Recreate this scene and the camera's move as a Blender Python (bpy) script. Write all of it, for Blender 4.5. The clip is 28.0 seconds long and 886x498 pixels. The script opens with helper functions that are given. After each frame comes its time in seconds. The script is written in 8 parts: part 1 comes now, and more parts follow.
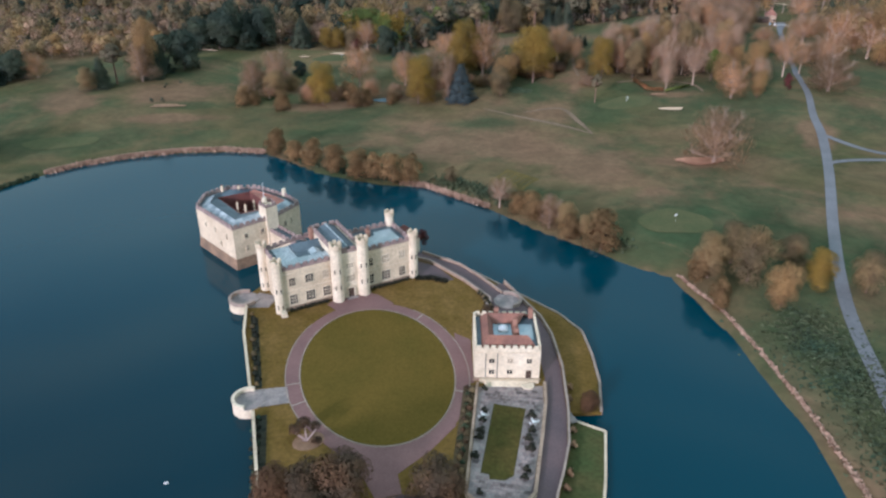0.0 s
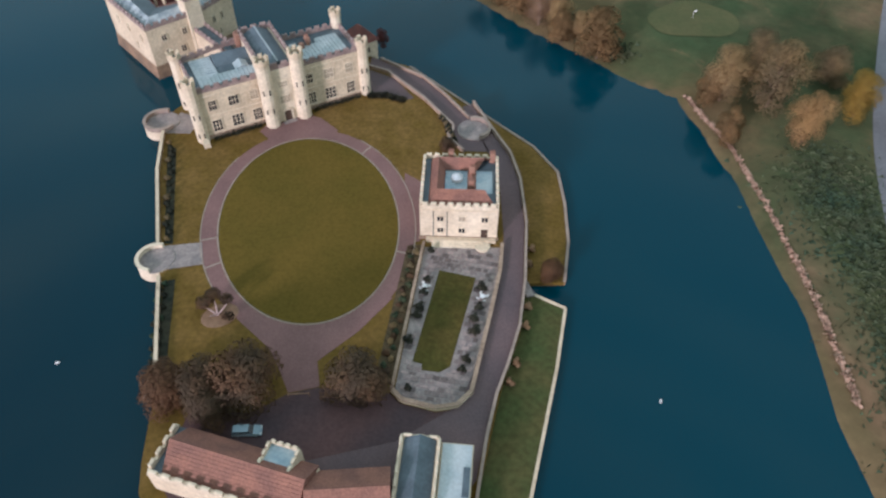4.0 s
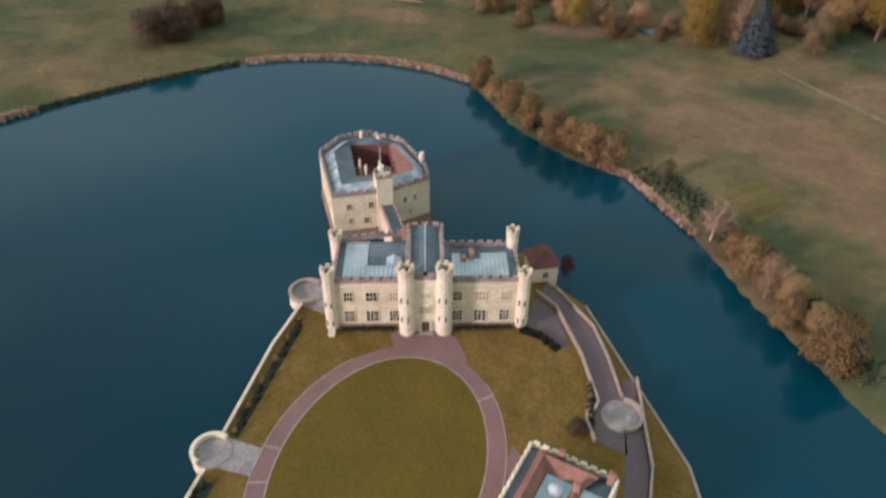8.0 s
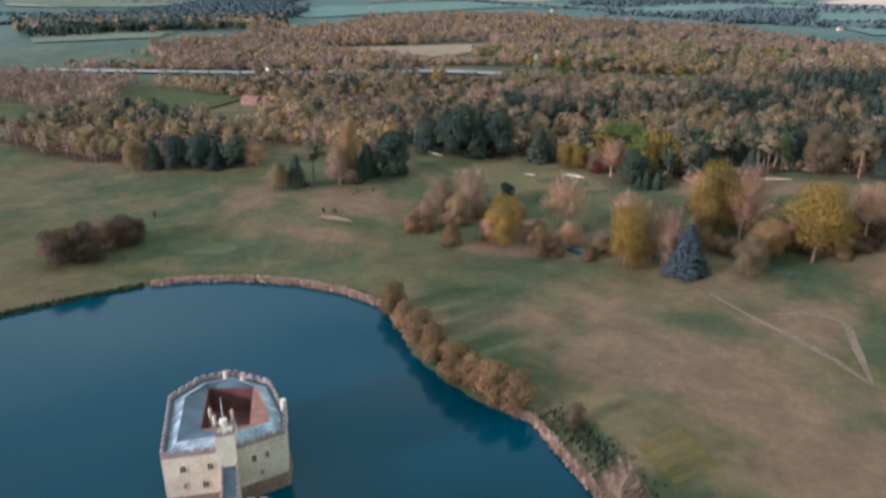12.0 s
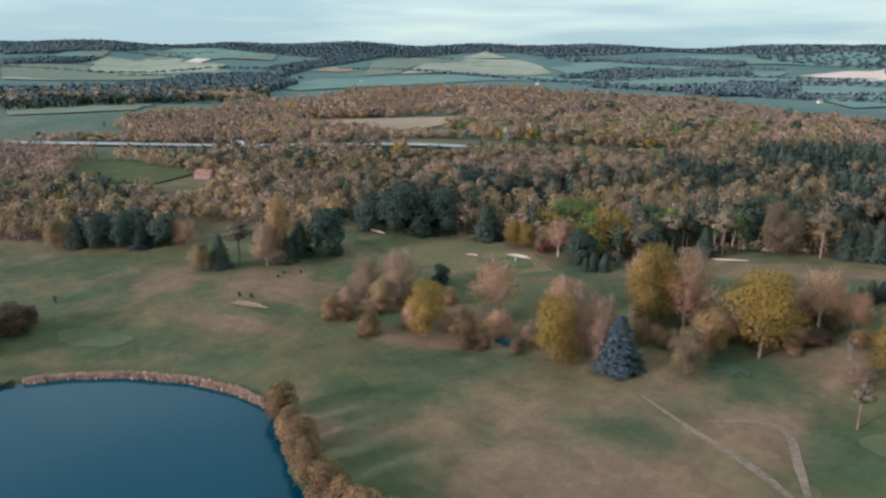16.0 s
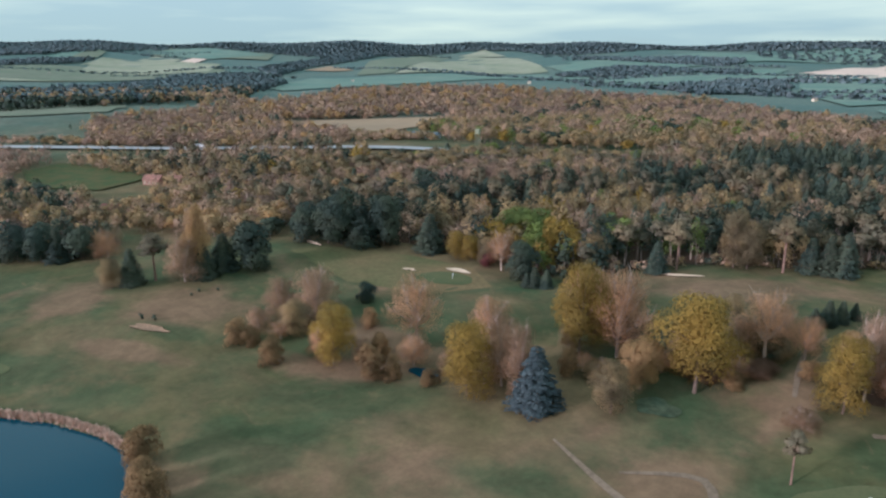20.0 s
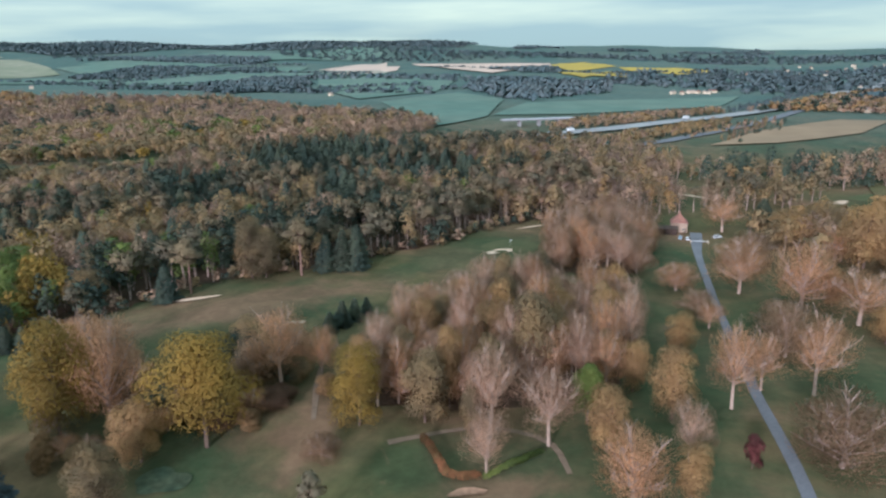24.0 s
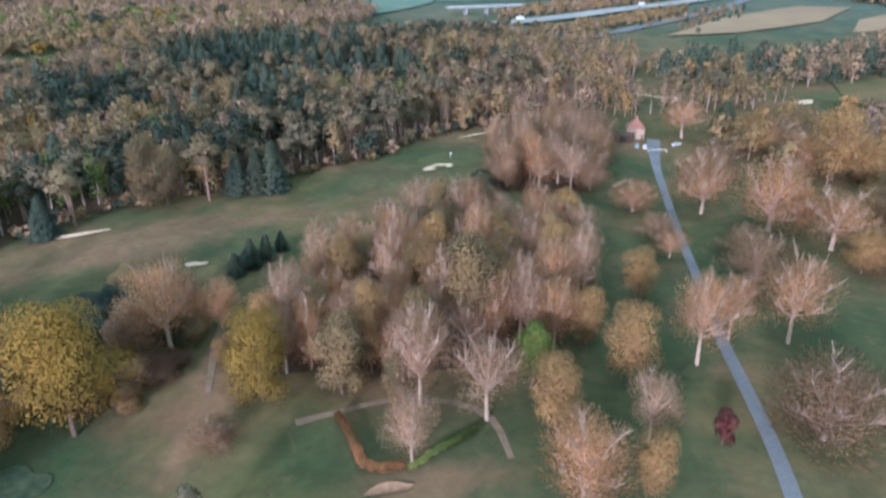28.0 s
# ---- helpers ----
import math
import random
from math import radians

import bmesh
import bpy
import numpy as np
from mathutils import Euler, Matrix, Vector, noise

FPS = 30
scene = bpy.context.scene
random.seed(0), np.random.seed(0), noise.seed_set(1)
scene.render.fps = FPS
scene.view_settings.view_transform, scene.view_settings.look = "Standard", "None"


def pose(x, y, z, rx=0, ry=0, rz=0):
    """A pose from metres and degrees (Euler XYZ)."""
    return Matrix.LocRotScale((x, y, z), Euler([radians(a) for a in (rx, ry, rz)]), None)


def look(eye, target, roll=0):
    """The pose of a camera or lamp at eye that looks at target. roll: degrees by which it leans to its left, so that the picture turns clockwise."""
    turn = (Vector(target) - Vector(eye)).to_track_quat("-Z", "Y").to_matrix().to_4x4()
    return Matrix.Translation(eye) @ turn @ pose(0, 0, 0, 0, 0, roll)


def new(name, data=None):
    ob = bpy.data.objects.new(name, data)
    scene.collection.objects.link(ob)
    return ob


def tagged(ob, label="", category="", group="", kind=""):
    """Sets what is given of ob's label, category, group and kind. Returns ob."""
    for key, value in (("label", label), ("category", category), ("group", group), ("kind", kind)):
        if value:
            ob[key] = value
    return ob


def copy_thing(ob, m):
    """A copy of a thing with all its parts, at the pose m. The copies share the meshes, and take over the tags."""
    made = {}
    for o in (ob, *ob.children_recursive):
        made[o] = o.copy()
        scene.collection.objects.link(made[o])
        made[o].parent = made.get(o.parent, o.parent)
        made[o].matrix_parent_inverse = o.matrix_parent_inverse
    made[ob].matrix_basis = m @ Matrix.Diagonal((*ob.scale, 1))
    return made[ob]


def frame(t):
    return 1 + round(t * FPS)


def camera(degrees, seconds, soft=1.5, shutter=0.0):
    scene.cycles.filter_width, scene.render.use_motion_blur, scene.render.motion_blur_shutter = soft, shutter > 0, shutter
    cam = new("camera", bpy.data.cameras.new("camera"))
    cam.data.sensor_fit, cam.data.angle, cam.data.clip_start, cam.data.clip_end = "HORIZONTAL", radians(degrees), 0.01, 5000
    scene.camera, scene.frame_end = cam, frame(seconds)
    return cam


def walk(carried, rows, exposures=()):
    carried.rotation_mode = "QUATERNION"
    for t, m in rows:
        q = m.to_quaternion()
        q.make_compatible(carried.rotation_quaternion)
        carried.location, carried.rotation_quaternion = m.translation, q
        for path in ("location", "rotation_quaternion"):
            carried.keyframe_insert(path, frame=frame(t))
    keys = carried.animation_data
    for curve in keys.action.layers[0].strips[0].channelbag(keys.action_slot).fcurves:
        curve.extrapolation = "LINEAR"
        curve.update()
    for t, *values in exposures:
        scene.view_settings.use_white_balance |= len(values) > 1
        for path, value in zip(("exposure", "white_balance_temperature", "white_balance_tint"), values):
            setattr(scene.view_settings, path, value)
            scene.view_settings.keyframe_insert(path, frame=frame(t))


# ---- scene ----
cam = camera(64.2, 28.0, soft=2.4, shutter=0.5)
PATH = [
    (0, (-0.855, -0.832, 105.072), (-0.875, 0.947, 104.159), 0.2),
    (0.5, (0.541, 4.167, 105.446), (0.524, 5.958, 104.557), 0.3),
    (1, (2.208, 8.898, 105.018), (2.189, 10.778, 104.335), 0.3),
    (1.5, (3.727, 12.458, 103.973), (3.711, 14.288, 103.167), 0.4),
    (2, (5.636, 16.598, 104.174), (5.62, 18.329, 103.174), 0.5),
    (2.5, (7.519, 21.117, 104.172), (7.507, 22.712, 102.966), 0.5),
    (3, (9.255, 26.448, 104.736), (9.246, 27.99, 103.463), 0.5),
    (3.5, (11.426, 30.36, 104.002), (11.413, 31.801, 102.615), 0.4),
    (5.5, (17.222, 50.506, 105.115), (16.818, 51.716, 103.574), 1.2),
    (6, (19.243, 55.026, 105.383), (18.686, 56.17, 103.84), 1.2),
    (6.5, (21.673, 60.644, 105.973), (21.023, 61.851, 104.517), 1.0),
    (7, (24.187, 65.014, 106.021), (23.465, 66.332, 104.701), 0.7),
    (7.5, (26.153, 69.807, 106.476), (25.431, 71.124, 105.155), 0.7),
    (8, (28.367, 74.866, 106.583), (27.589, 76.268, 105.388), 0.4),
    (8.5, (30.369, 79.281, 106.401), (29.573, 80.713, 105.253), 0.5),
    (9, (32.206, 84.073, 106.677), (31.404, 85.514, 105.546), 0.4),
    (9.5, (33.934, 88.715, 106.149), (33.095, 90.222, 105.136), 0.4),
    (10, (35.879, 93.344, 106.197), (35.032, 94.861, 105.206), 0.3),
    (10.5, (37.351, 97.934, 106.485), (36.502, 99.457, 105.506), 0.3),
    (11, (38.95, 103.028, 106.135), (38.059, 104.63, 105.335), 0.3),
    (11.5, (40.796, 107.493, 105.791), (39.899, 109.106, 105.02), 0.3),
    (12, (42.982, 112.259, 106.186), (42.072, 113.889, 105.469), 0.3),
    (12.5, (44.248, 117.116, 105.986), (43.312, 118.798, 105.445), 0.4),
    (14.5, (52.108, 135.11, 105.987), (51.171, 136.794, 105.452), 0.3),
    (15, (54.098, 140.219, 106.007), (53.16, 141.901, 105.471), 0.2),
    (15.5, (55.843, 144.896, 105.854), (54.904, 146.579, 105.318), 0.3),
    (16, (57.82, 149.587, 105.829), (56.88, 151.269, 105.293), 0.3),
    (16.5, (59.714, 154.755, 105.834), (58.772, 156.435, 105.297), 0.2),
    (17, (61.786, 159.637, 106.006), (60.842, 161.316, 105.468), 0.2),
    (17.5, (63.451, 164.132, 105.999), (62.508, 165.812, 105.461), 0.2),
    (18, (65.348, 168.933, 105.915), (64.403, 170.612, 105.376), 0.2),
    (18.5, (67.378, 173.849, 105.86), (66.432, 175.527, 105.321), 0.1),
    (19, (69.271, 178.922, 105.807), (68.323, 180.599, 105.267), 0.1),
    (19.5, (71.099, 183.664, 105.868), (70.151, 185.34, 105.328), 0.0),
    (20, (72.989, 188.611, 105.701), (72.038, 190.286, 105.162), -0.0),
    (20.5, (74.76, 193.268, 105.497), (73.809, 194.943, 104.959), -0.0),
    (21, (76.404, 198.247, 105.454), (75.453, 199.921, 104.915), -0.0),
    (21.5, (78.481, 203.274, 105.282), (77.527, 204.947, 104.744), -0.1),
    (22, (82.468, 209.572, 104.882), (81.782, 211.372, 104.345), -0.4),
    (22.5, (83.331, 214.268, 104.472), (83.053, 216.174, 103.933), -0.5),
    (24.5, (88.79, 232.138, 104.039), (89.031, 234.048, 103.495), -0.3),
    (25, (90.113, 236.502, 104.011), (90.414, 238.402, 103.465), -0.3),
    (25.5, (91.636, 240.822, 103.876), (91.959, 242.718, 103.329), -0.3),
    (26, (93.05, 245.167, 103.744), (93.379, 247.063, 103.197), -0.2),
    (26.5, (94.428, 249.256, 103.86), (94.757, 251.149, 103.305), -0.2),
    (27, (95.775, 253.749, 103.887), (96.097, 255.593, 103.183), -0.1),
    (27.5, (97.242, 257.928, 103.887), (97.564, 259.77, 103.177), -0.1),
    (28, (98.752, 262.005, 103.807), (99.065, 263.798, 102.977), -0.1),
]
walk(cam, [(t, look(eye, target, roll)) for t, eye, target, roll in PATH], [(0, 0.06, 4493, 26), (2, -0.08, 4588, 27), (3.5, -0.11, 4694, 29), (6, -0.04, 4849, 28), (8, 0.04, 4999, 32), (10, -0.01, 4879, 32), (12, 0.26, 4537, 29), (17, 0.20, 4482, 26), (22, 0.16, 4419, 23.5), (25, 0.16, 4361, 21.5), (26, 0.10, 4307, 21), (27, 0.20, 4260, 23), (28, 0.52, 4234, 24)])

# ---------------------------------------------------------------- sky and sun
SUN_AZ, SUN_EL = math.radians(212.0), math.radians(16.0)   # azimuth clockwise from +y
world = bpy.data.worlds.new("evening_sky")
scene.world = world
world.use_nodes = True
wn, wl = world.node_tree.nodes, world.node_tree.links
sky = wn.new("ShaderNodeTexSky")
sky.sky_type = "NISHITA"
sky.sun_disc = False
sky.sun_elevation, sky.sun_rotation = SUN_EL, SUN_AZ
sky.altitude, sky.air_density, sky.dust_density, sky.ozone_density = 100, 1.0, 1.2, 1.6
# thin high cloud: pale streaks drawn along the horizon
tc = wn.new("ShaderNodeTexCoord")
mp = wn.new("ShaderNodeMapping")
mp.inputs["Scale"].default_value = (1.2, 1.2, 9.0)
cn = wn.new("ShaderNodeTexNoise")
cn.inputs["Scale"].default_value, cn.inputs["Detail"].default_value, cn.inputs["Roughness"].default_value = 1.7, 5, 0.5
cr = wn.new("ShaderNodeMapRange")
cr.inputs["From Min"].default_value, cr.inputs["From Max"].default_value = -0.2, 0.42
cm = wn.new("ShaderNodeMix")
cm.data_type = "RGBA"
cm.inputs["B"].default_value = (3.7, 4.6, 4.8, 1)
bg = wn["Background"]
bg.inputs["Strength"].default_value = 0.127
wl.new(tc.outputs["Generated"], mp.inputs["Vector"])
wl.new(mp.outputs["Vector"], cn.inputs["Vector"])
wl.new(cn.outputs["Fac"], cr.inputs["Value"])
wl.new(cr.outputs["Result"], cm.inputs["Factor"])
wl.new(sky.outputs["Color"], cm.inputs["A"])
# brighter warm streaks within the cloud
mp2 = wn.new("ShaderNodeMapping")
mp2.inputs["Location"].default_value = (3.1, 0.7, 0.0)
mp2.inputs["Scale"].default_value = (1.6, 1.6, 15.0)
cn2 = wn.new("ShaderNodeTexNoise")
cn2.inputs["Scale"].default_value, cn2.inputs["Detail"].default_value = 1.5, 5
cr2 = wn.new("ShaderNodeMapRange")
cr2.inputs["From Min"].default_value, cr2.inputs["From Max"].default_value = 0.42, 0.68
cb = wn.new("ShaderNodeMix")
cb.data_type = "RGBA"
cb.inputs["A"].default_value = (4.6, 5.2, 3.65, 1)
cb.inputs["B"].default_value = (7.5, 7.5, 4.35, 1)
wl.new(tc.outputs["Generated"], mp2.inputs["Vector"])
wl.new(mp2.outputs["Vector"], cn2.inputs["Vector"])
wl.new(cn2.outputs["Fac"], cr2.inputs["Value"])
wl.new(cr2.outputs["Result"], cb.inputs["Factor"])
wl.new(cb.outputs["Result"], cm.inputs["B"])
# an even cloud sheet is dimmer and creamier towards the horizon
sx = wn.new("ShaderNodeSeparateXYZ")
dim = wn.new("ShaderNodeMapRange")
dim.inputs["From Min"].default_value, dim.inputs["From Max"].default_value = 0.0, 0.45
warm = wn.new("ShaderNodeMix")
warm.data_type = "RGBA"
warm.inputs["A"].default_value, warm.inputs["B"].default_value = (0.83, 0.80, 0.69, 1), (1.19, 1.19, 1.22, 1)
sc_ = wn.new("ShaderNodeVectorMath")
sc_.operation = "MULTIPLY"
wl.new(tc.outputs["Generated"], sx.inputs["Vector"])
wl.new(sx.outputs["Z"], dim.inputs["Value"])
wl.new(cm.outputs["Result"], sc_.inputs[0])
wl.new(dim.outputs["Result"], warm.inputs["Factor"])
wl.new(warm.outputs["Result"], sc_.inputs[1])
wl.new(sc_.outputs["Vector"], bg.inputs["Color"])

sun_data = bpy.data.lights.new("sun", "SUN")
sun_data.energy, sun_data.angle, sun_data.color = 4.3, math.radians(8.0), (1.0, 0.765, 0.54)
sun = new("sun", sun_data)
sun.matrix_world = look((0, 0, 0), (-math.sin(SUN_AZ) * math.cos(SUN_EL), -math.cos(SUN_AZ) * math.cos(SUN_EL), -math.sin(SUN_EL)))

# ---------------------------------------------------------------- materials
def mat(name, base, second=None, scale=0.2, fine=0.0, fine_scale=6.0, rough=0.85, bump=0.0, bump_scale=8.0,
        metal=0.0, spec=0.3, island=0.0, contrast=(0.35, 0.65), per_object=0.0, thin=0.0):
    """A procedural surface: two colours mixed by a broad noise, a fine grain over it, and a fine relief."""
    m = bpy.data.materials.new(name)
    m.use_nodes = True
    nt = m.node_tree
    nd, ln = nt.nodes, nt.links
    bsdf = nd["Principled BSDF"]
    bsdf.inputs["Roughness"].default_value = rough
    bsdf.inputs["Metallic"].default_value = metal
    bsdf.inputs["Specular IOR Level"].default_value = spec
    geo = nd.new("ShaderNodeNewGeometry")
    col = None
    base4 = (*base, 1)
    if second:
        n = nd.new("ShaderNodeTexNoise")
        n.inputs["Scale"].default_value = scale
        n.inputs["Detail"].default_value = 5
        ln.new(geo.outputs["Position"], n.inputs["Vector"])
        r = nd.new("ShaderNodeMapRange")
        r.inputs["From Min"].default_value, r.inputs["From Max"].default_value = contrast
        ln.new(n.outputs["Fac"], r.inputs["Value"])
        mx = nd.new("ShaderNodeMix")
        mx.data_type = "RGBA"
        mx.inputs["A"].default_value = base4
        mx.inputs["B"].default_value = (*second, 1)
        ln.new(r.outputs["Result"], mx.inputs["Factor"])
        col = mx.outputs["Result"]
    if fine:
        n = nd.new("ShaderNodeTexNoise")
        n.inputs["Scale"].default_value = fine_scale
        n.inputs["Detail"].default_value = 3
        ln.new(geo.outputs["Position"], n.inputs["Vector"])
        r = nd.new("ShaderNodeMapRange")
        r.inputs["From Min"].default_value, r.inputs["From Max"].default_value = 0.3, 0.7
        r.inputs["To Min"].default_value, r.inputs["To Max"].default_value = 1 - fine, 1 + fine
        ln.new(n.outputs["Fac"], r.inputs["Value"])
        col = tint(nd, ln, col, base4, r.outputs["Result"])
    if island:
        r = nd.new("ShaderNodeMapRange")
        r.inputs["To Min"].default_value, r.inputs["To Max"].default_value = 1 - island, 1 + island
        ln.new(geo.outputs["Random Per Island"], r.inputs["Value"])
        col = tint(nd, ln, col, base4, r.outputs["Result"])
    if per_object:
        oi = nd.new("ShaderNodeObjectInfo")
        r = nd.new("ShaderNodeMapRange")
        r.inputs["To Min"].default_value, r.inputs["To Max"].default_value = 1 - per_object, 1 + per_object
        ln.new(oi.outputs["Random"], r.inputs["Value"])
        col = tint(nd, ln, col, base4, r.outputs["Result"])
    if col is None:
        bsdf.inputs["Base Color"].default_value = base4
    else:
        ln.new(col, bsdf.inputs["Base Color"])
    if bump:
        n = nd.new("ShaderNodeTexNoise")
        n.inputs["Scale"].default_value = bump_scale
        n.inputs["Detail"].default_value = 4
        ln.new(geo.outputs["Position"], n.inputs["Vector"])
        b = nd.new("ShaderNodeBump")
        b.inputs["Strength"].default_value = bump
        b.inputs["Distance"].default_value = 0.1
        ln.new(n.outputs["Fac"], b.inputs["Height"])
        ln.new(b.outputs["Normal"], bsdf.inputs["Normal"])
    if thin:
        tl = nd.new("ShaderNodeBsdfTranslucent")
        tl.inputs["Color"].default_value = base4
        if col is not None:
            ln.new(col, tl.inputs["Color"])
        ms = nd.new("ShaderNodeMixShader")
        ms.inputs["Fac"].default_value = thin
        ln.new(bsdf.outputs["BSDF"], ms.inputs[1])
        ln.new(tl.outputs["BSDF"], ms.inputs[2])
        ln.new(ms.outputs["Shader"], nd["Material Output"].inputs["Surface"])
    return m


def tint(nd, ln, col, base4, factor):
    """Multiplies a colour by a grey factor."""
    v = nd.new("ShaderNodeVectorMath")
    v.operation = "SCALE"
    if col is None:
        v.inputs[0].default_value = base4[:3]
    else:
        ln.new(col, v.inputs[0])
    ln.new(factor, v.inputs["Scale"])
    return v.outputs["Vector"]


def ground_material():
    """Rough grass: green sward, straw-brown dry swathes and worn pinkish earth, at several sizes."""
    m = bpy.data.materials.new("rough_grass")
    m.use_nodes = True
    nd, ln = m.node_tree.nodes, m.node_tree.links
    bsdf = nd["Principled BSDF"]
    bsdf.inputs["Roughness"].default_value = 0.95
    bsdf.inputs["Specular IOR Level"].default_value = 0.1
    geo = nd.new("ShaderNodeNewGeometry")

    def layer(scale, lo, hi, detail=5, rough=0.6, distort=0.0, stretch=None):
        n = nd.new("ShaderNodeTexNoise")
        n.inputs["Scale"].default_value = scale
        n.inputs["Detail"].default_value = detail
        n.inputs["Roughness"].default_value = rough
        n.inputs["Distortion"].default_value = distort
        if stretch:
            mp = nd.new("ShaderNodeMapping")
            mp.inputs["Rotation"].default_value = (0, 0, stretch[0])
            mp.inputs["Scale"].default_value = (stretch[1], stretch[2], 1)
            ln.new(geo.outputs["Position"], mp.inputs["Vector"])
            ln.new(mp.outputs["Vector"], n.inputs["Vector"])
        else:
            ln.new(geo.outputs["Position"], n.inputs["Vector"])
        r = nd.new("ShaderNodeMapRange")
        r.interpolation_type = "SMOOTHSTEP"
        r.inputs["From Min"].default_value, r.inputs["From Max"].default_value = lo, hi
        ln.new(n.outputs["Fac"], r.inputs["Value"])
        return r.outputs["Result"]

    def mix(a, b, f):
        mx = nd.new("ShaderNodeMix")
        mx.data_type = "RGBA"
        for sock, val in ((mx.inputs["A"], a), (mx.inputs["B"], b)):
            if isinstance(val, tuple):
                sock.default_value = (*val, 1)
            else:
                ln.new(val, sock)
        ln.new(f, mx.inputs["Factor"])
        return mx.outputs["Result"]

    c = mix(GRASS_A, GRASS_B, layer(0.02, 0.38, 0.62))
    c = mix(c, STRAW, layer(0.010, 0.40, 0.62, 6, 0.6, 0.8, (0.5, 0.85, 1.2)))
    c = mix(c, EARTH, layer(0.014, 0.50, 0.70, 6, 0.65, 1.0))
    c = mix(c, GRASS_C, layer(0.015, 0.37, 0.72, 6, 0.62, 0.6))
    # worn and lush places of the park: middle, half sizes, turn
    fray = layer(0.03, 0.2, 0.8, 6, 0.65)

    def places(spots, deepest, ragged=0.8):
        out = None
        for cx, cy, rx, ry, turn in spots:
            mp = nd.new("ShaderNodeMapping")
            mp.vector_type = "TEXTURE"
            mp.inputs["Location"].default_value = (cx, cy, 0)
            mp.inputs["Rotation"].default_value = (0, 0, math.radians(turn))
            mp.inputs["Scale"].default_value = (rx, ry, 1000)
            ln.new(geo.outputs["Position"], mp.inputs["Vector"])
            l = nd.new("ShaderNodeVectorMath")
            l.operation = "LENGTH"
            ln.new(mp.outputs["Vector"], l.inputs[0])
            if out is None:
                out = l.outputs["Value"]
            else:
                mn = nd.new("ShaderNodeMath")
                mn.operation = "SMOOTH_MIN"
                mn.inputs[2].default_value = 0.3
                ln.new(out, mn.inputs[0])
                ln.new(l.outputs["Value"], mn.inputs[1])
                out = mn.outputs[0]
        j = nd.new("ShaderNodeMath")
        j.operation = "MULTIPLY_ADD"
        j.inputs[1].default_value = 2 * ragged
        ln.new(fray, j.inputs[0])
        ln.new(out, j.inputs[2])
        r = nd.new("ShaderNodeMapRange")
        r.interpolation_type = "SMOOTHSTEP"
        r.inputs["From Min"].default_value, r.inputs["From Max"].default_value = 0.75 + ragged * 0.7, 1.35 + ragged
        r.inputs["To Min"].default_value, r.inputs["To Max"].default_value = deepest, 0.0
        ln.new(j.outputs[0], r.inputs["Value"])
        return r.outputs["Result"]

    c = mix(c, EARTH, places(WORN, 0.72))
    c = mix(c, GRASS_C, places(LUSH, 0.6))
    # open green downland turf beyond the park, distance haze mixed into its colour
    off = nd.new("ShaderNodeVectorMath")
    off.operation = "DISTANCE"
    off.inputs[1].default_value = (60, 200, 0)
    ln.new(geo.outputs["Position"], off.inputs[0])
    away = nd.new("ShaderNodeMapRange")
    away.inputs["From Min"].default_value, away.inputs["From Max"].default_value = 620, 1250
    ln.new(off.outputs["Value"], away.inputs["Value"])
    c = mix(c, mix(HAZY_DOWN_A, HAZY_DOWN_B, layer(0.004, 0.4, 0.6, 4, 0.5)), away.outputs["Result"])
    f = nd.new("ShaderNodeMapRange")
    f.inputs["To Min"].default_value, f.inputs["To Max"].default_value = 0.86, 1.14
    ln.new(layer(0.35, 0.2, 0.8, 6, 0.7), f.inputs["Value"])
    g = nd.new("ShaderNodeMapRange")
    g.inputs["To Min"].default_value, g.inputs["To Max"].default_value = 0.78, 1.2
    ln.new(layer(0.075, 0.25, 0.75, 7, 0.7, 0.5), g.inputs["Value"])
    c = mix(c, STRAW, layer(0.055, 0.58, 0.78, 7, 0.7, 1.2))
    c = tint(nd, ln, c, None, g.outputs["Result"])
    ln.new(tint(nd, ln, c, None, f.outputs["Result"]), bsdf.inputs["Base Color"])
    return m


GRASS_A, GRASS_B, GRASS_C = (0.080, 0.077, 0.029), (0.116, 0.091, 0.040), (0.044, 0.067, 0.028)
# turf green shifted towards blue for the haze over the downs
HAZY_DOWN_A, HAZY_DOWN_B = (0.085, 0.128, 0.108), (0.110, 0.142, 0.112)
STRAW, EARTH = (0.158, 0.110, 0.054), (0.190, 0.116, 0.066)
WORN = [(25, 297, 72, 22, -27), (-195, 352, 26, 14, -40), (-145, 374, 28, 20, 0), (-60, 364, 36, 7, 20), (-134, 334, 18, 6, 10), (47, 343, 14, 12, 0), (67, 392, 9, 8, 0),
        (68, 384, 5, 20, -20), (46, 477, 60, 15, 20), (118, 362, 16, 6, 0), (83, 118, 3.5, 34, 2), (-100, 458, 12, 5, 20), (-72, 384, 46, 10, 0), (71, 398, 7, 18, 0),
        (100, 274, 20, 8, 0), (160, 300, 6, 20, -20)]
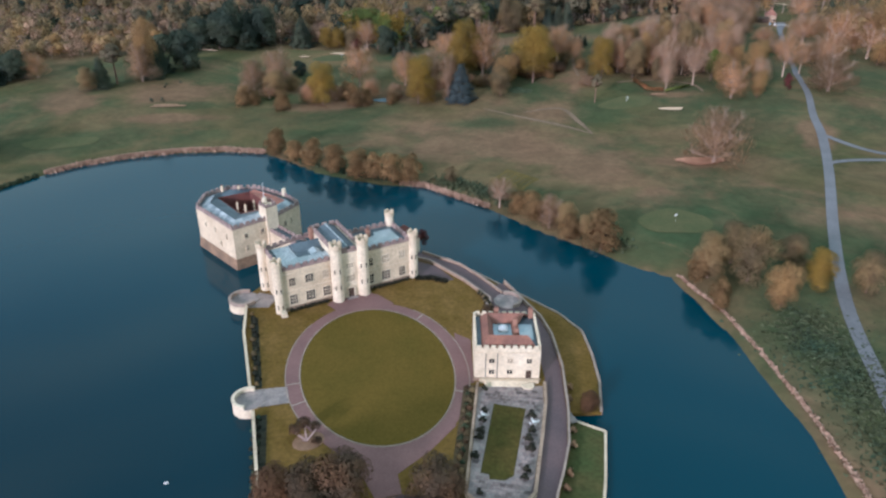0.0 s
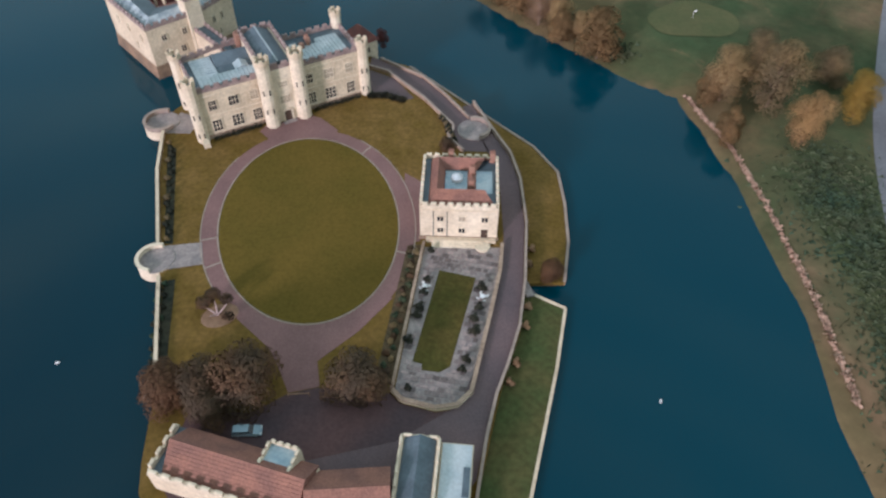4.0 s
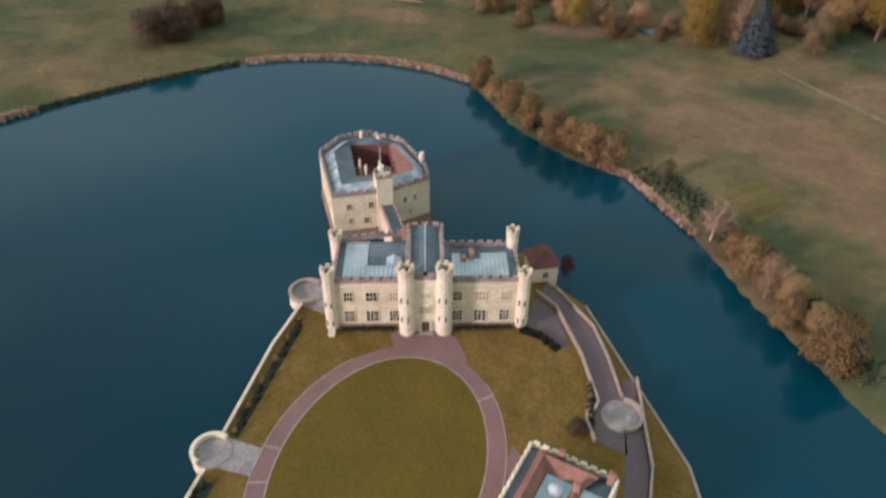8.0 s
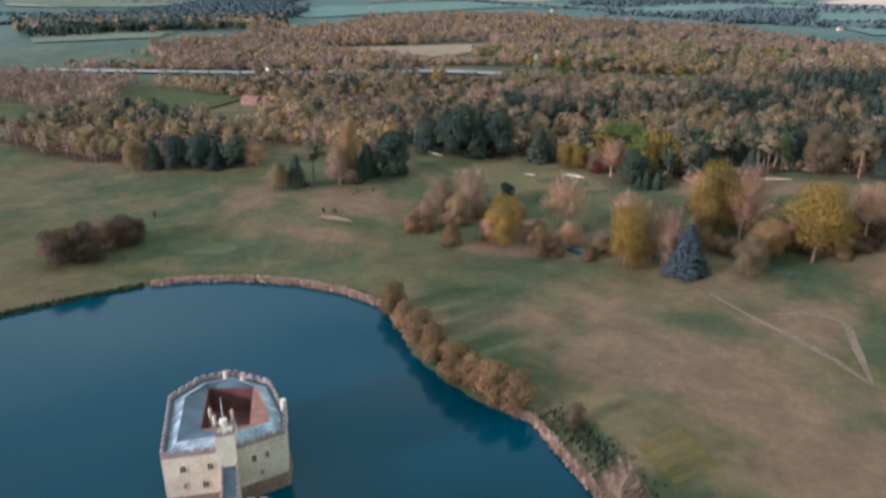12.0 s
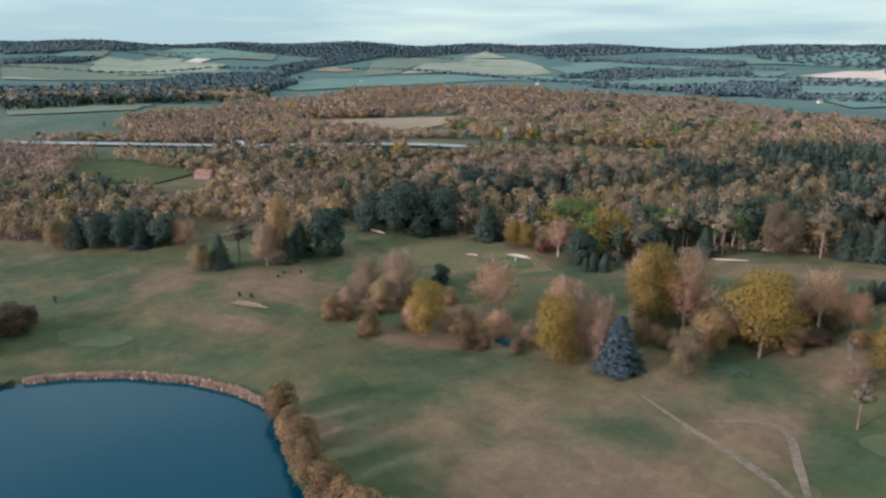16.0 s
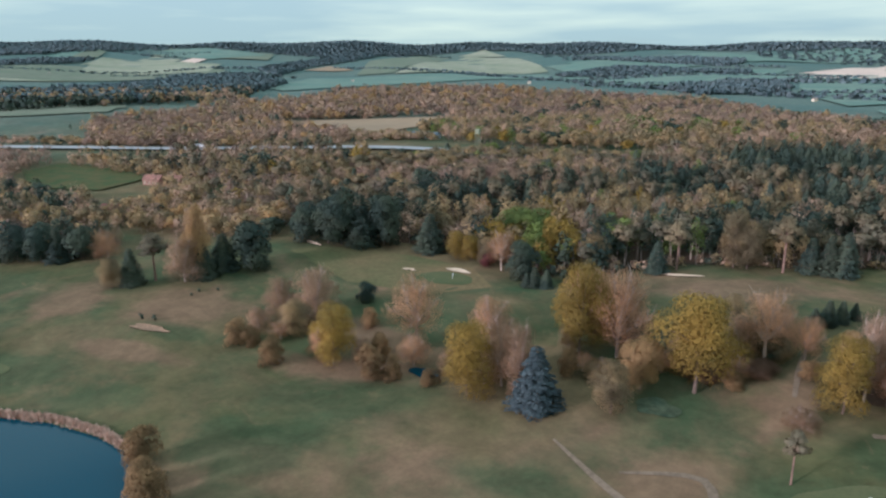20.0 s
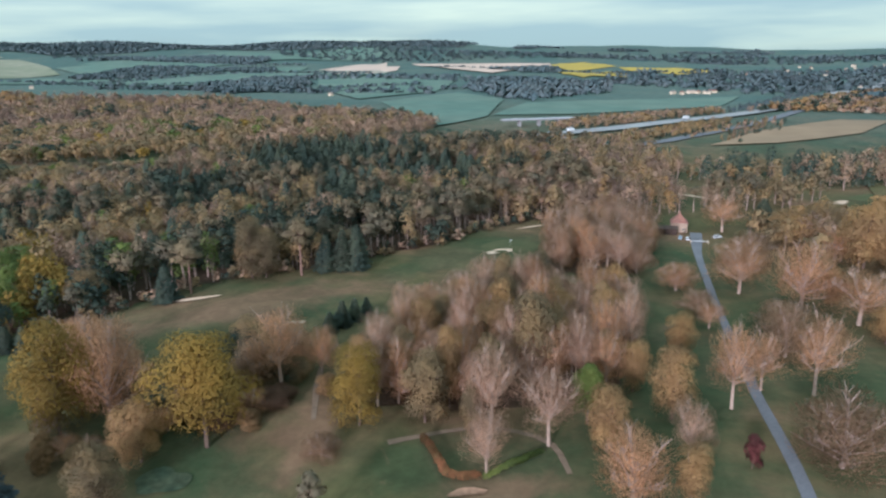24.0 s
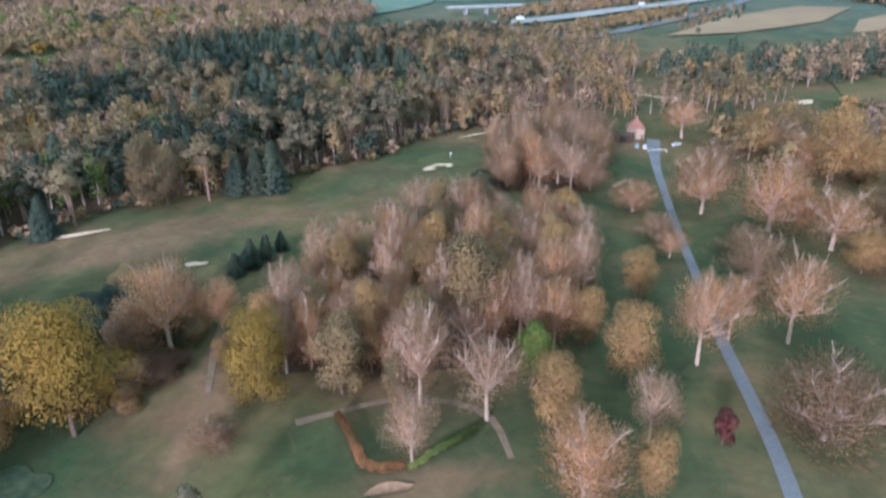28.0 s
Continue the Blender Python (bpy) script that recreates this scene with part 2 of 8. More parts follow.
LUSH = [(60, 203, 16, 8, -55), (92, 150, 16, 28, 10), (20, 402, 24, 12, 0), (128, 528, 44, 15, 38), (-170, 301, 48, 14, 8), (11, 329, 15, 8, 0), (-57, 316, 26, 18, 40), (-130, 353, 18, 6, 10), (74, 342, 14, 16, 0), (68, 220, 20, 10, 20), (113, 239, 26, 14, 0), (140, 347, 26, 18, 0),
        (97, 374, 13, 8, 0), (155, 364, 14, 20, 0), (176, 429, 12, 36, -15), (216, 442, 38, 22, 20), (218, 390, 28, 30, 0), (168, 390, 12, 20, 0), (-255, 345, 45, 18, 15),
        (100, 125, 14, 50, 3), (98, 178, 12, 16, 0), (30, 240, 16, 10, -40)]

M = {}
M["grass"] = ground_material()
M["litter"] = mat("woodland_floor", (0.090, 0.052, 0.032), (0.060, 0.046, 0.026), 0.06, 0.3, 0.8, 0.95, spec=0.1)
M["lawn"] = mat("mown_lawn", (0.097, 0.071, 0.010), (0.117, 0.080, 0.012), 0.08, 0.14, 1.6, 0.95, spec=0.1)
M["lawn_edge"] = mat("island_grass", (0.113, 0.074, 0.013), (0.161, 0.101, 0.026), 0.16, 0.22, 1.2, 0.95, spec=0.1)
M["garden_grass"] = mat("garden_grass", (0.060, 0.056, 0.012), (0.086, 0.066, 0.016), 0.25, 0.2, 1.5, 0.95, spec=0.1)
M["bank_grass"] = mat("bank_grass", (0.050, 0.070, 0.022), (0.085, 0.074, 0.026), 0.10, 0.2, 1.0, 0.95, spec=0.1)
M["green"] = mat("putting_green", (0.078, 0.088, 0.036), (0.098, 0.098, 0.042), 0.15, 0.08, 1.0, 0.95, spec=0.1)
M["tee"] = mat("mown_tee", (0.136, 0.102, 0.030), (0.120, 0.092, 0.030), 0.15, 0.1, 1.5, 0.95, spec=0.1)
M["tee_dark"] = mat("mown_tee_darker", (0.119, 0.092, 0.028), (0.106, 0.083, 0.028), 0.15, 0.1, 1.5, 0.95, spec=0.1)
M["fairway"] = mat("fairway_turf", (0.082, 0.090, 0.034), (0.165, 0.116, 0.054), 0.022, 0.14, 0.5, 0.95, spec=0.1)
M["dry"] = mat("dry_turf", (0.205, 0.148, 0.098), (0.155, 0.114, 0.072), 0.06, 0.2, 0.6, 0.95, spec=0.1)
M["earth"] = mat("bare_earth", (0.280, 0.175, 0.105), (0.215, 0.140, 0.085), 0.12, 0.2, 0.8, 0.95, spec=0.1)
M["sand"] = mat("bunker_sand", (0.620, 0.480, 0.330), (0.500, 0.370, 0.250), 0.15, 0.15, 1.2, 0.95, spec=0.1)
M["redsand"] = mat("red_bunker_sand", (0.480, 0.265, 0.165), (0.380, 0.200, 0.125), 0.15, 0.2, 1.2, 0.95, spec=0.1)
M["gravel"] = mat("pink_gravel", (0.214, 0.125, 0.112), (0.176, 0.104, 0.094), 0.12, 0.14, 3.0, 0.9, 0.3, 12, spec=0.2)
M["asphalt"] = mat("asphalt", (0.138, 0.097, 0.095), (0.103, 0.078, 0.081), 0.12, 0.14, 3.0, 0.9, 0.2, 10)
M["border"] = mat("planted_brown_soil", (0.105, 0.074, 0.040), (0.070, 0.056, 0.030), 0.6, 0.3, 2.0, 0.95, 0.4, 5.0, spec=0.1)
M["yard"] = mat("pinkish_yard_tarmac", (0.101, 0.057, 0.053), (0.063, 0.045, 0.048), 0.09, 0.14, 2.0, 0.9, 0.2, 10)
M["flag"] = mat("stone_flag", (0.268, 0.213, 0.191), (0.174, 0.143, 0.133), 0.9, 0.2, 3.0, 0.85, 0.3, 6, per_object=0.5)
M["roadgrey"] = mat("pale_tarmac", (0.176, 0.176, 0.185), (0.138, 0.136, 0.142), 0.08, 0.12, 1.5, 0.85)
M["concrete"] = mat("motorway_concrete", (0.34, 0.33, 0.31), (0.27, 0.26, 0.25), 0.03, 0.1, 0.3, 0.85)
M["paving"] = mat("stone_paving", (0.300, 0.256, 0.230), (0.200, 0.175, 0.166), 0.35, 0.2, 2.0, 0.85, 0.3, 6)
M["kerb"] = mat("stone_edging", (0.340, 0.270, 0.215), (0.260, 0.205, 0.165), 0.5, 0.15, 3.0, 0.85)
M["stone"] = mat("ragstone", (0.641, 0.538, 0.378), (0.519, 0.425, 0.291), 0.18, 0.16, 1.6, 0.9, 0.5, 4.0, spec=0.2)
M["stone_pale"] = mat("pale_ragstone", (0.698, 0.608, 0.451), (0.583, 0.494, 0.349), 0.2, 0.14, 1.8, 0.9, 0.5, 4.0, spec=0.2)
M["stone_worn"] = mat("weathered_ragstone", (0.360, 0.270, 0.190), (0.250, 0.180, 0.125), 0.25, 0.22, 1.6, 0.92, 0.6, 3.0, spec=0.2)
M["stone_base"] = mat("wet_plinth_stone", (0.270, 0.180, 0.110), (0.170, 0.120, 0.080), 0.35, 0.25, 1.4, 0.85, 0.6, 3.0, spec=0.3)
M["coping"] = mat("parapet_coping", (0.330, 0.250, 0.220), (0.215, 0.160, 0.145), 0.35, 0.2, 2.2, 0.9, 0.4, 4.0)
M["lead"] = mat("lead_roof", (0.100, 0.130, 0.150), (0.060, 0.080, 0.095), 0.22, 0.16, 2.0, 0.55, 0.2, 3.0, spec=0.5)
M["lead_pale"] = mat("bright_lead_roof", (0.470, 0.510, 0.505), (0.345, 0.400, 0.415), 0.25, 0.12, 2.0, 0.5, 0.2, 3.0, spec=0.5)
M["tile"] = mat("clay_roof_tile", (0.253, 0.124, 0.085), (0.181, 0.093, 0.070), 0.30, 0.22, 3.0, 0.9, 0.4, 6.0, island=0.12)
M["lead_mid"] = mat("mottled_lead_roof", (0.400, 0.440, 0.450), (0.150, 0.185, 0.205), 0.45, 0.2, 2.0, 0.5, 0.2, 3.0, spec=0.5)
M["tile_dark"] = mat("dark_red_tile", (0.160, 0.062, 0.048), (0.110, 0.048, 0.040), 0.30, 0.22, 3.0, 0.9, 0.4, 6.0)
M["chimney"] = mat("chimney_brick", (0.330, 0.190, 0.130), (0.260, 0.145, 0.100), 0.6, 0.2, 4.0, 0.9, 0.3, 8.0)
M["glass"] = mat("dark_window_glass", (0.020, 0.022, 0.026), rough=0.12, spec=0.6)
M["roofglass"] = mat("skylight_glass", (0.210, 0.310, 0.370), (0.430, 0.480, 0.490), 0.3, 0.1, 2.0, 0.15, spec=0.7)
M["blind"] = mat("drawn_window_blind", (0.40, 0.34, 0.25), (0.34, 0.29, 0.21), 0.8, 0.08, 3.0, 0.7)
M["wood"] = mat("dark_oak", (0.075, 0.048, 0.032), (0.055, 0.036, 0.026), 0.8, 0.2, 6.0, 0.7)
M["rail"] = mat("weathered_timber", (0.330, 0.200, 0.110), (0.260, 0.150, 0.085), 0.8, 0.15, 6.0, 0.8)
M["white"] = mat("white_paint", (0.70, 0.70, 0.68), (0.62, 0.62, 0.60), 1.0, 0.06, 4.0, 0.6)
M["carpaint"] = mat("pale_blue_car_paint", (0.42, 0.55, 0.62), rough=0.25, metal=0.3, spec=0.6)
M["carglass"] = mat("car_glass", (0.015, 0.018, 0.022), rough=0.08, spec=0.6)
M["tyre"] = mat("tyre_rubber", (0.018, 0.018, 0.018), rough=0.85)
M["steel"] = mat("bare_steel", (0.55, 0.55, 0.56), rough=0.35, metal=0.9)
M["bark"] = mat("tree_bark", (0.165, 0.118, 0.085), (0.110, 0.080, 0.060), 0.6, 0.25, 3.0, 0.95, spec=0.1)
M["bark_pale"] = mat("pale_bark", (0.448, 0.342, 0.259), (0.333, 0.249, 0.187), 0.6, 0.25, 3.0, 0.95, spec=0.1)
M["bark_twig"] = mat("brown_limb_bark", (0.420, 0.320, 0.250), (0.310, 0.230, 0.180), 0.6, 0.2, 3.0, 0.95, spec=0.1)
M["bark_red"] = mat("pine_bark", (0.250, 0.155, 0.110), (0.180, 0.112, 0.085), 0.6, 0.25, 3.0, 0.95, spec=0.1)
M["deadwood"] = mat("bleached_deadwood", (0.450, 0.350, 0.320), (0.360, 0.270, 0.240), 1.2, 0.2, 5.0, 0.9)
M["leaf_yellow"] = mat("spring_oak_leaf", (0.334, 0.218, 0.036), (0.248, 0.170, 0.034), 0.10, 0.2, 0.9, 0.8, contrast=(0.42, 0.58), spec=0.2, island=0.12, per_object=0.14, thin=0.4)
M["leaf_green"] = mat("fresh_green_leaf", (0.179, 0.209, 0.044), (0.131, 0.165, 0.042), 0.10, 0.2, 0.9, 0.8, contrast=(0.42, 0.58), spec=0.2, island=0.12, per_object=0.14, thin=0.4)
M["leaf_olive"] = mat("olive_bud_leaf", (0.339, 0.236, 0.107), (0.209, 0.162, 0.087), 0.08, 0.2, 0.9, 0.85, contrast=(0.42, 0.58), spec=0.15, island=0.12, per_object=0.16, thin=0.4)
M["leaf_orange"] = mat("orange_bud_leaf", (0.431, 0.274, 0.108), (0.323, 0.206, 0.090), 0.08, 0.2, 0.9, 0.85, contrast=(0.42, 0.58), spec=0.15, island=0.12, per_object=0.16, thin=0.4)
M["leaf_twig"] = mat("bare_twigs", (0.645, 0.372, 0.184), (0.461, 0.269, 0.139), 0.07, 0.2, 0.8, 0.9, contrast=(0.42, 0.58), spec=0.1, island=0.12, per_object=0.16, thin=0.4)
# leaf_twig made darker: the woods' weaker light is put into the colour
M["wood_twig"] = mat("massed_shaded_twigs", (0.447, 0.298, 0.185), (0.295, 0.206, 0.133), 0.07, 0.2, 0.8, 0.9, contrast=(0.40, 0.60), spec=0.1, island=0.12, thin=0.2)
M["leaf_mauve"] = mat("mauve_twigs", (0.438, 0.278, 0.157), (0.320, 0.210, 0.121), 0.07, 0.2, 0.8, 0.9, contrast=(0.42, 0.58), spec=0.1, island=0.12, per_object=0.16, thin=0.4)
M["wood_mauve"] = mat("massed_mauve_twigs", (0.315, 0.211, 0.149), (0.224, 0.158, 0.116), 0.07, 0.2, 0.8, 0.9, contrast=(0.42, 0.58), spec=0.1, island=0.12, thin=0.2)
M["leaf_pale"] = mat("silver_twigs", (0.565, 0.364, 0.228), (0.428, 0.275, 0.174), 0.07, 0.3, 0.8, 0.9, contrast=(0.42, 0.58), spec=0.1, island=0.12, per_object=0.12, thin=0.4)
M["leaf_red"] = mat("copper_leaf", (0.120, 0.039, 0.034), (0.090, 0.036, 0.031), 0.1, 0.3, 0.8, 0.85, contrast=(0.42, 0.58), spec=0.15, island=0.3, thin=0.2)
M["leaf_fir"] = mat("dark_fir_needles", (0.042, 0.058, 0.042), (0.067, 0.080, 0.048), 0.06, 0.3, 0.8, 0.8, contrast=(0.42, 0.58), spec=0.2, island=0.14, per_object=0.2, thin=0.2)
M["leaf_pine"] = mat("pine_needles", (0.209, 0.160, 0.084), (0.133, 0.115, 0.071), 0.06, 0.3, 0.8, 0.8, contrast=(0.42, 0.58), spec=0.2, island=0.14, per_object=0.2, thin=0.2)
M["leaf_blue"] = mat("blue_spruce_needles", (0.068, 0.086, 0.086), (0.046, 0.062, 0.064), 0.3, 0.3, 1.0, 0.8, contrast=(0.42, 0.58), spec=0.2, island=0.3, thin=0.2)
M["leaf_dark"] = mat("dark_evergreen_leaf", (0.074, 0.051, 0.028), (0.114, 0.064, 0.030), 0.15, 0.3, 1.0, 0.7, contrast=(0.42, 0.58), spec=0.25, island=0.14, per_object=0.2, thin=0.2)
M["leaf_bronze"] = mat("bronze_oak_leaf", (0.124, 0.066, 0.030), (0.088, 0.052, 0.028), 0.15, 0.2, 1.0, 0.75, spec=0.2, island=0.14, thin=0.2)
M["leaf_hedge"] = mat("bronze_hedge_leaf", (0.285, 0.128, 0.053), (0.199, 0.112, 0.043), 0.25, 0.3, 1.0, 0.85, contrast=(0.42, 0.58), spec=0.15, island=0.14, thin=0.2)
M["leaf_willow"] = mat("willow_twig_leaf", (0.288, 0.181, 0.077), (0.188, 0.123, 0.054), 0.16, 0.3, 0.9, 0.85, contrast=(0.42, 0.58), spec=0.15, island=0.12, per_object=0.18, thin=0.4)
M["reed"] = mat("dry_reeds", (0.520, 0.365, 0.265), (0.400, 0.270, 0.190), 0.2, 0.25, 1.2, 0.9, spec=0.1, island=0.14, thin=0.2)
M["herb"] = mat("bank_herbage", (0.050, 0.077, 0.047), (0.090, 0.098, 0.050), 0.08, 0.3, 0.6, 0.9, spec=0.1, island=0.3, thin=0.2)
M["shrub"] = mat("border_shrub", (0.030, 0.034, 0.025), (0.050, 0.047, 0.029), 0.3, 0.3, 1.2, 0.85, spec=0.15, island=0.14, thin=0.2)
# crop green with far-off haze mixed in, hence the teal
M["field_green"] = mat("hazy_spring_wheat", (0.120, 0.180, 0.138), (0.155, 0.200, 0.150), 0.008, 0.1, 0.03, 0.95, spec=0.1)
M["field_pale"] = mat("chalky_field", (0.290, 0.275, 0.190), (0.215, 0.225, 0.140), 0.008, 0.12, 0.03, 0.95, spec=0.1)
M["field_rape"] = mat("rapeseed_in_flower", (0.437, 0.320, 0.048), (0.374, 0.288, 0.060), 0.01, 0.1, 0.03, 0.95, spec=0.1)
M["field_tan"] = mat("tilled_earth", (0.300, 0.212, 0.125), (0.245, 0.178, 0.108), 0.01, 0.12, 0.04, 0.95, spec=0.1)
M["field_white"] = mat("fleece_covered_field", (0.605, 0.451, 0.340), (0.518, 0.386, 0.297), 0.01, 0.08, 0.04, 0.9, spec=0.1)
# blue-grey distance haze is put into this foliage colour
M["far_wood"] = mat("hazy_woodland", (0.086, 0.116, 0.121), (0.119, 0.138, 0.132), 0.02, 0.3, 0.2, 0.95, spec=0.1, island=0.14)
M["field_meadow"] = mat("pasture", (0.135, 0.158, 0.100), (0.165, 0.172, 0.115), 0.01, 0.12, 0.05, 0.95, spec=0.1)


def water_material():
    m = bpy.data.materials.new("lake_water")
    m.use_nodes = True
    nd, ln = m.node_tree.nodes, m.node_tree.links
    b = nd["Principled BSDF"]
    geo = nd.new("ShaderNodeNewGeometry")
    west_dim = nd.new("ShaderNodeVectorMath")      # dimmer light west of the island, put into the water's colour
    west_dim.operation = "DISTANCE"
    west_dim.inputs[1].default_value = (-110, 30, 0)
    ln.new(geo.outputs["Position"], west_dim.inputs[0])
    fade = nd.new("ShaderNodeMapRange")
    fade.interpolation_type = "SMOOTHSTEP"
    fade.inputs["From Min"].default_value, fade.inputs["From Max"].default_value = 60, 195
    ln.new(west_dim.outputs["Value"], fade.inputs["Value"])
    mx = nd.new("ShaderNodeMix")
    mx.data_type = "RGBA"
    mx.inputs["A"].default_value = (0.0014, 0.019, 0.031, 1)
    mx.inputs["B"].default_value = (0.002, 0.036, 0.055, 1)
    ln.new(fade.outputs["Result"], mx.inputs["Factor"])
    ln.new(mx.outputs["Result"], b.inputs["Base Color"])
    b.inputs["Roughness"].default_value = 0.10
    b.inputs["IOR"].default_value = 1.333
    b.inputs["Specular IOR Level"].default_value = 0.32
    out = None
    for scale, strength, dist in ((1.1, 0.12, 0.05), (0.3, 0.05, 0.10)):
        n = nd.new("ShaderNodeTexNoise")
        n.inputs["Scale"].default_value = scale
        n.inputs["Detail"].default_value = 3
        ln.new(geo.outputs["Position"], n.inputs["Vector"])
        bp = nd.new("ShaderNodeBump")
        bp.inputs["Strength"].default_value = strength
        bp.inputs["Distance"].default_value = dist
        ln.new(n.outputs["Fac"], bp.inputs["Height"])
        if out:
            ln.new(out, bp.inputs["Normal"])
        out = bp.outputs["Normal"]
    ln.new(out, b.inputs["Normal"])
    return m


M["water"] = water_material()
# ---------------------------------------------------------------- mesh tools
class Shape:
    """Collects vertices and faces, in the thing's own metres, for one mesh."""

    def __init__(self):
        self.v, self.f = [], []

    def add(self, verts, faces):
        n = len(self.v)
        self.v += [tuple(p) for p in verts]
        self.f += [tuple(i + n for i in f) for f in faces]
        return self

    def box(self, x0, x1, y0, y1, z0, z1):
        return self.prism([(x0, y0), (x1, y0), (x1, y1), (x0, y1)], z0, z1)

    def prism(self, poly, z0, z1, top=None, cap=True):
        """A prism over a counter-clockwise outline; top: another outline of as many points (batter or taper)."""
        n = len(poly)
        up = top or poly
        verts = [(x, y, z0) for x, y in poly] + [(x, y, z1) for x, y in up]
        faces = [(i, (i + 1) % n, n + (i + 1) % n, n + i) for i in range(n)]
        if cap:
            faces += [tuple(range(n, 2 * n)), tuple(reversed(range(n)))]
        return self.add(verts, faces)

    def cyl(self, x, y, r0, r1, z0, z1, n=16, cap=True):
        a = [2 * math.pi * i / n for i in range(n)]
        return self.prism([(x + r0 * math.cos(t), y + r0 * math.sin(t)) for t in a], z0, z1,
                          [(x + r1 * math.cos(t), y + r1 * math.sin(t)) for t in a], cap)

    def ring(self, x, y, r_in, r_out, z0, z1, n=20, a0=0.0, a1=2 * math.pi):
        """A curved wall between two radii and two angles."""
        whole = abs(a1 - a0 - 2 * math.pi) < 1e-6
        k = n if whole else n + 1
        verts = []
        for i in range(k):
            t = a0 + (a1 - a0) * i / n
            c, s = math.cos(t), math.sin(t)
            verts += [(x + r_in * c, y + r_in * s, z0), (x + r_out * c, y + r_out * s, z0),
                      (x + r_out * c, y + r_out * s, z1), (x + r_in * c, y + r_in * s, z1)]
        faces = []
        for i in range(n):
            a, b = 4 * i, 4 * ((i + 1) % k)
            faces += [(a + 1, b + 1, b + 2, a + 2), (a, a + 3, b + 3, b), (a + 3, a + 2, b + 2, b + 3), (a, b, b + 1, a + 1)]
        if not whole:
            faces += [(0, 1, 2, 3), (4 * n, 4 * n + 3, 4 * n + 2, 4 * n + 1)]
        return self.add(verts, faces)

    def bar(self, p, q, w, z0, z1):
        """An upright slab of width w along the plan line p to q."""
        dx, dy = q[0] - p[0], q[1] - p[1]
        d = math.hypot(dx, dy) or 1
        nx, ny = -dy / d * w / 2, dx / d * w / 2
        return self.prism([(p[0] - nx, p[1] - ny), (q[0] - nx, q[1] - ny), (q[0] + nx, q[1] + ny), (p[0] + nx, p[1] + ny)], z0, z1)

    def stick(self, a, b, r0, r1, n=5):
        """A tapered limb from a to b."""
        a, b = Vector(a), Vector(b)
        d = (b - a).normalized()
        s = d.orthogonal().normalized()
        t = d.cross(s)
        verts = []
        for p, r in ((a, r0), (b, r1)):
            verts += [p + (s * math.cos(2 * math.pi * i / n) + t * math.sin(2 * math.pi * i / n)) * r for i in range(n)]
        faces = [(i, (i + 1) % n, n + (i + 1) % n, n + i) for i in range(n)] + [tuple(range(n, 2 * n))]
        return self.add(verts, faces)

    def mesh(self, name, material):
        me = bpy.data.meshes.new(name)
        me.from_pydata(self.v, [], self.f)
        me.materials.append(material)
        return me


def part(name, shape, material, parent=None, label=""):
    """One mesh object under a thing or under a part."""
    ob = new(name, shape.mesh(name, material) if isinstance(shape, Shape) else shape)
    if parent:
        ob.parent = parent
    return tagged(ob, label)


def thing(name, m, label, category, group="", kind=""):
    ob = new(name)
    ob.matrix_world = m
    ob.empty_display_size = 0.5
    return tagged(ob, label, category, group, kind)


def smooth(me):
    me.polygons.foreach_set("use_smooth", [True] * len(me.polygons))
    return me


def tri_mesh(name, tris, material):
    """A mesh of loose triangles from an array (n, 3, 3), or (n, 4, 3) where the last row is the normal of the crown there."""
    n = len(tris)
    nrm = None
    if tris.shape[1] == 4:
        tris, nrm = tris[:, :3], tris[:, 3]
    me = bpy.data.meshes.new(name)
    me.vertices.add(3 * n)
    me.vertices.foreach_set("co", np.ascontiguousarray(tris, dtype=np.float32).ravel())
    me.loops.add(3 * n)
    me.loops.foreach_set("vertex_index", np.arange(3 * n, dtype=np.int32))
    me.polygons.add(n)
    me.polygons.foreach_set("loop_start", np.arange(0, 3 * n, 3, dtype=np.int32))
    me.materials.append(material)
    me.update()
    if nrm is not None:
        me.polygons.foreach_set("use_smooth", np.ones(n, dtype=bool))
        at = me.attributes.new("custom_normal", "FLOAT_VECTOR", "POINT")
        at.data.foreach_set("vector", np.repeat(nrm, 3, axis=0).astype(np.float32).ravel())
        me.update()
    return me


def faced(tri, nrm):
    """Joins triangles and their crown normals, each triangle turned to the side of its normal."""
    nrm = nrm / (np.linalg.norm(nrm, axis=1)[:, None] + 1e-9)
    g = np.cross(tri[:, 1] - tri[:, 0], tri[:, 2] - tri[:, 0])
    back = (g * nrm).sum(1) < 0
    tri = tri.copy()
    tri[back] = tri[back][:, [0, 2, 1]]
    return np.concatenate([tri, nrm[:, None]], 1)


def outward(p, d, centres, radii, rng, soft=0.3):
    """Normals of a crown at points p: from its middle and from the lump, with a little unevenness."""
    mid = centres.mean(0)
    size = np.ptp(centres, axis=0) / 2 + radii.mean(0)
    o = (p - mid) / size
    o /= np.linalg.norm(o, axis=1)[:, None] + 1e-9
    n = 1.0 * o + 0.45 * d + soft * unit(len(p), rng)
    n[:, 2] += 0.25
    return n


RNG = np.random.default_rng(7)


def unit(n, rng=RNG):
    p = rng.normal(size=(n, 3))
    return p / np.linalg.norm(p, axis=1)[:, None]


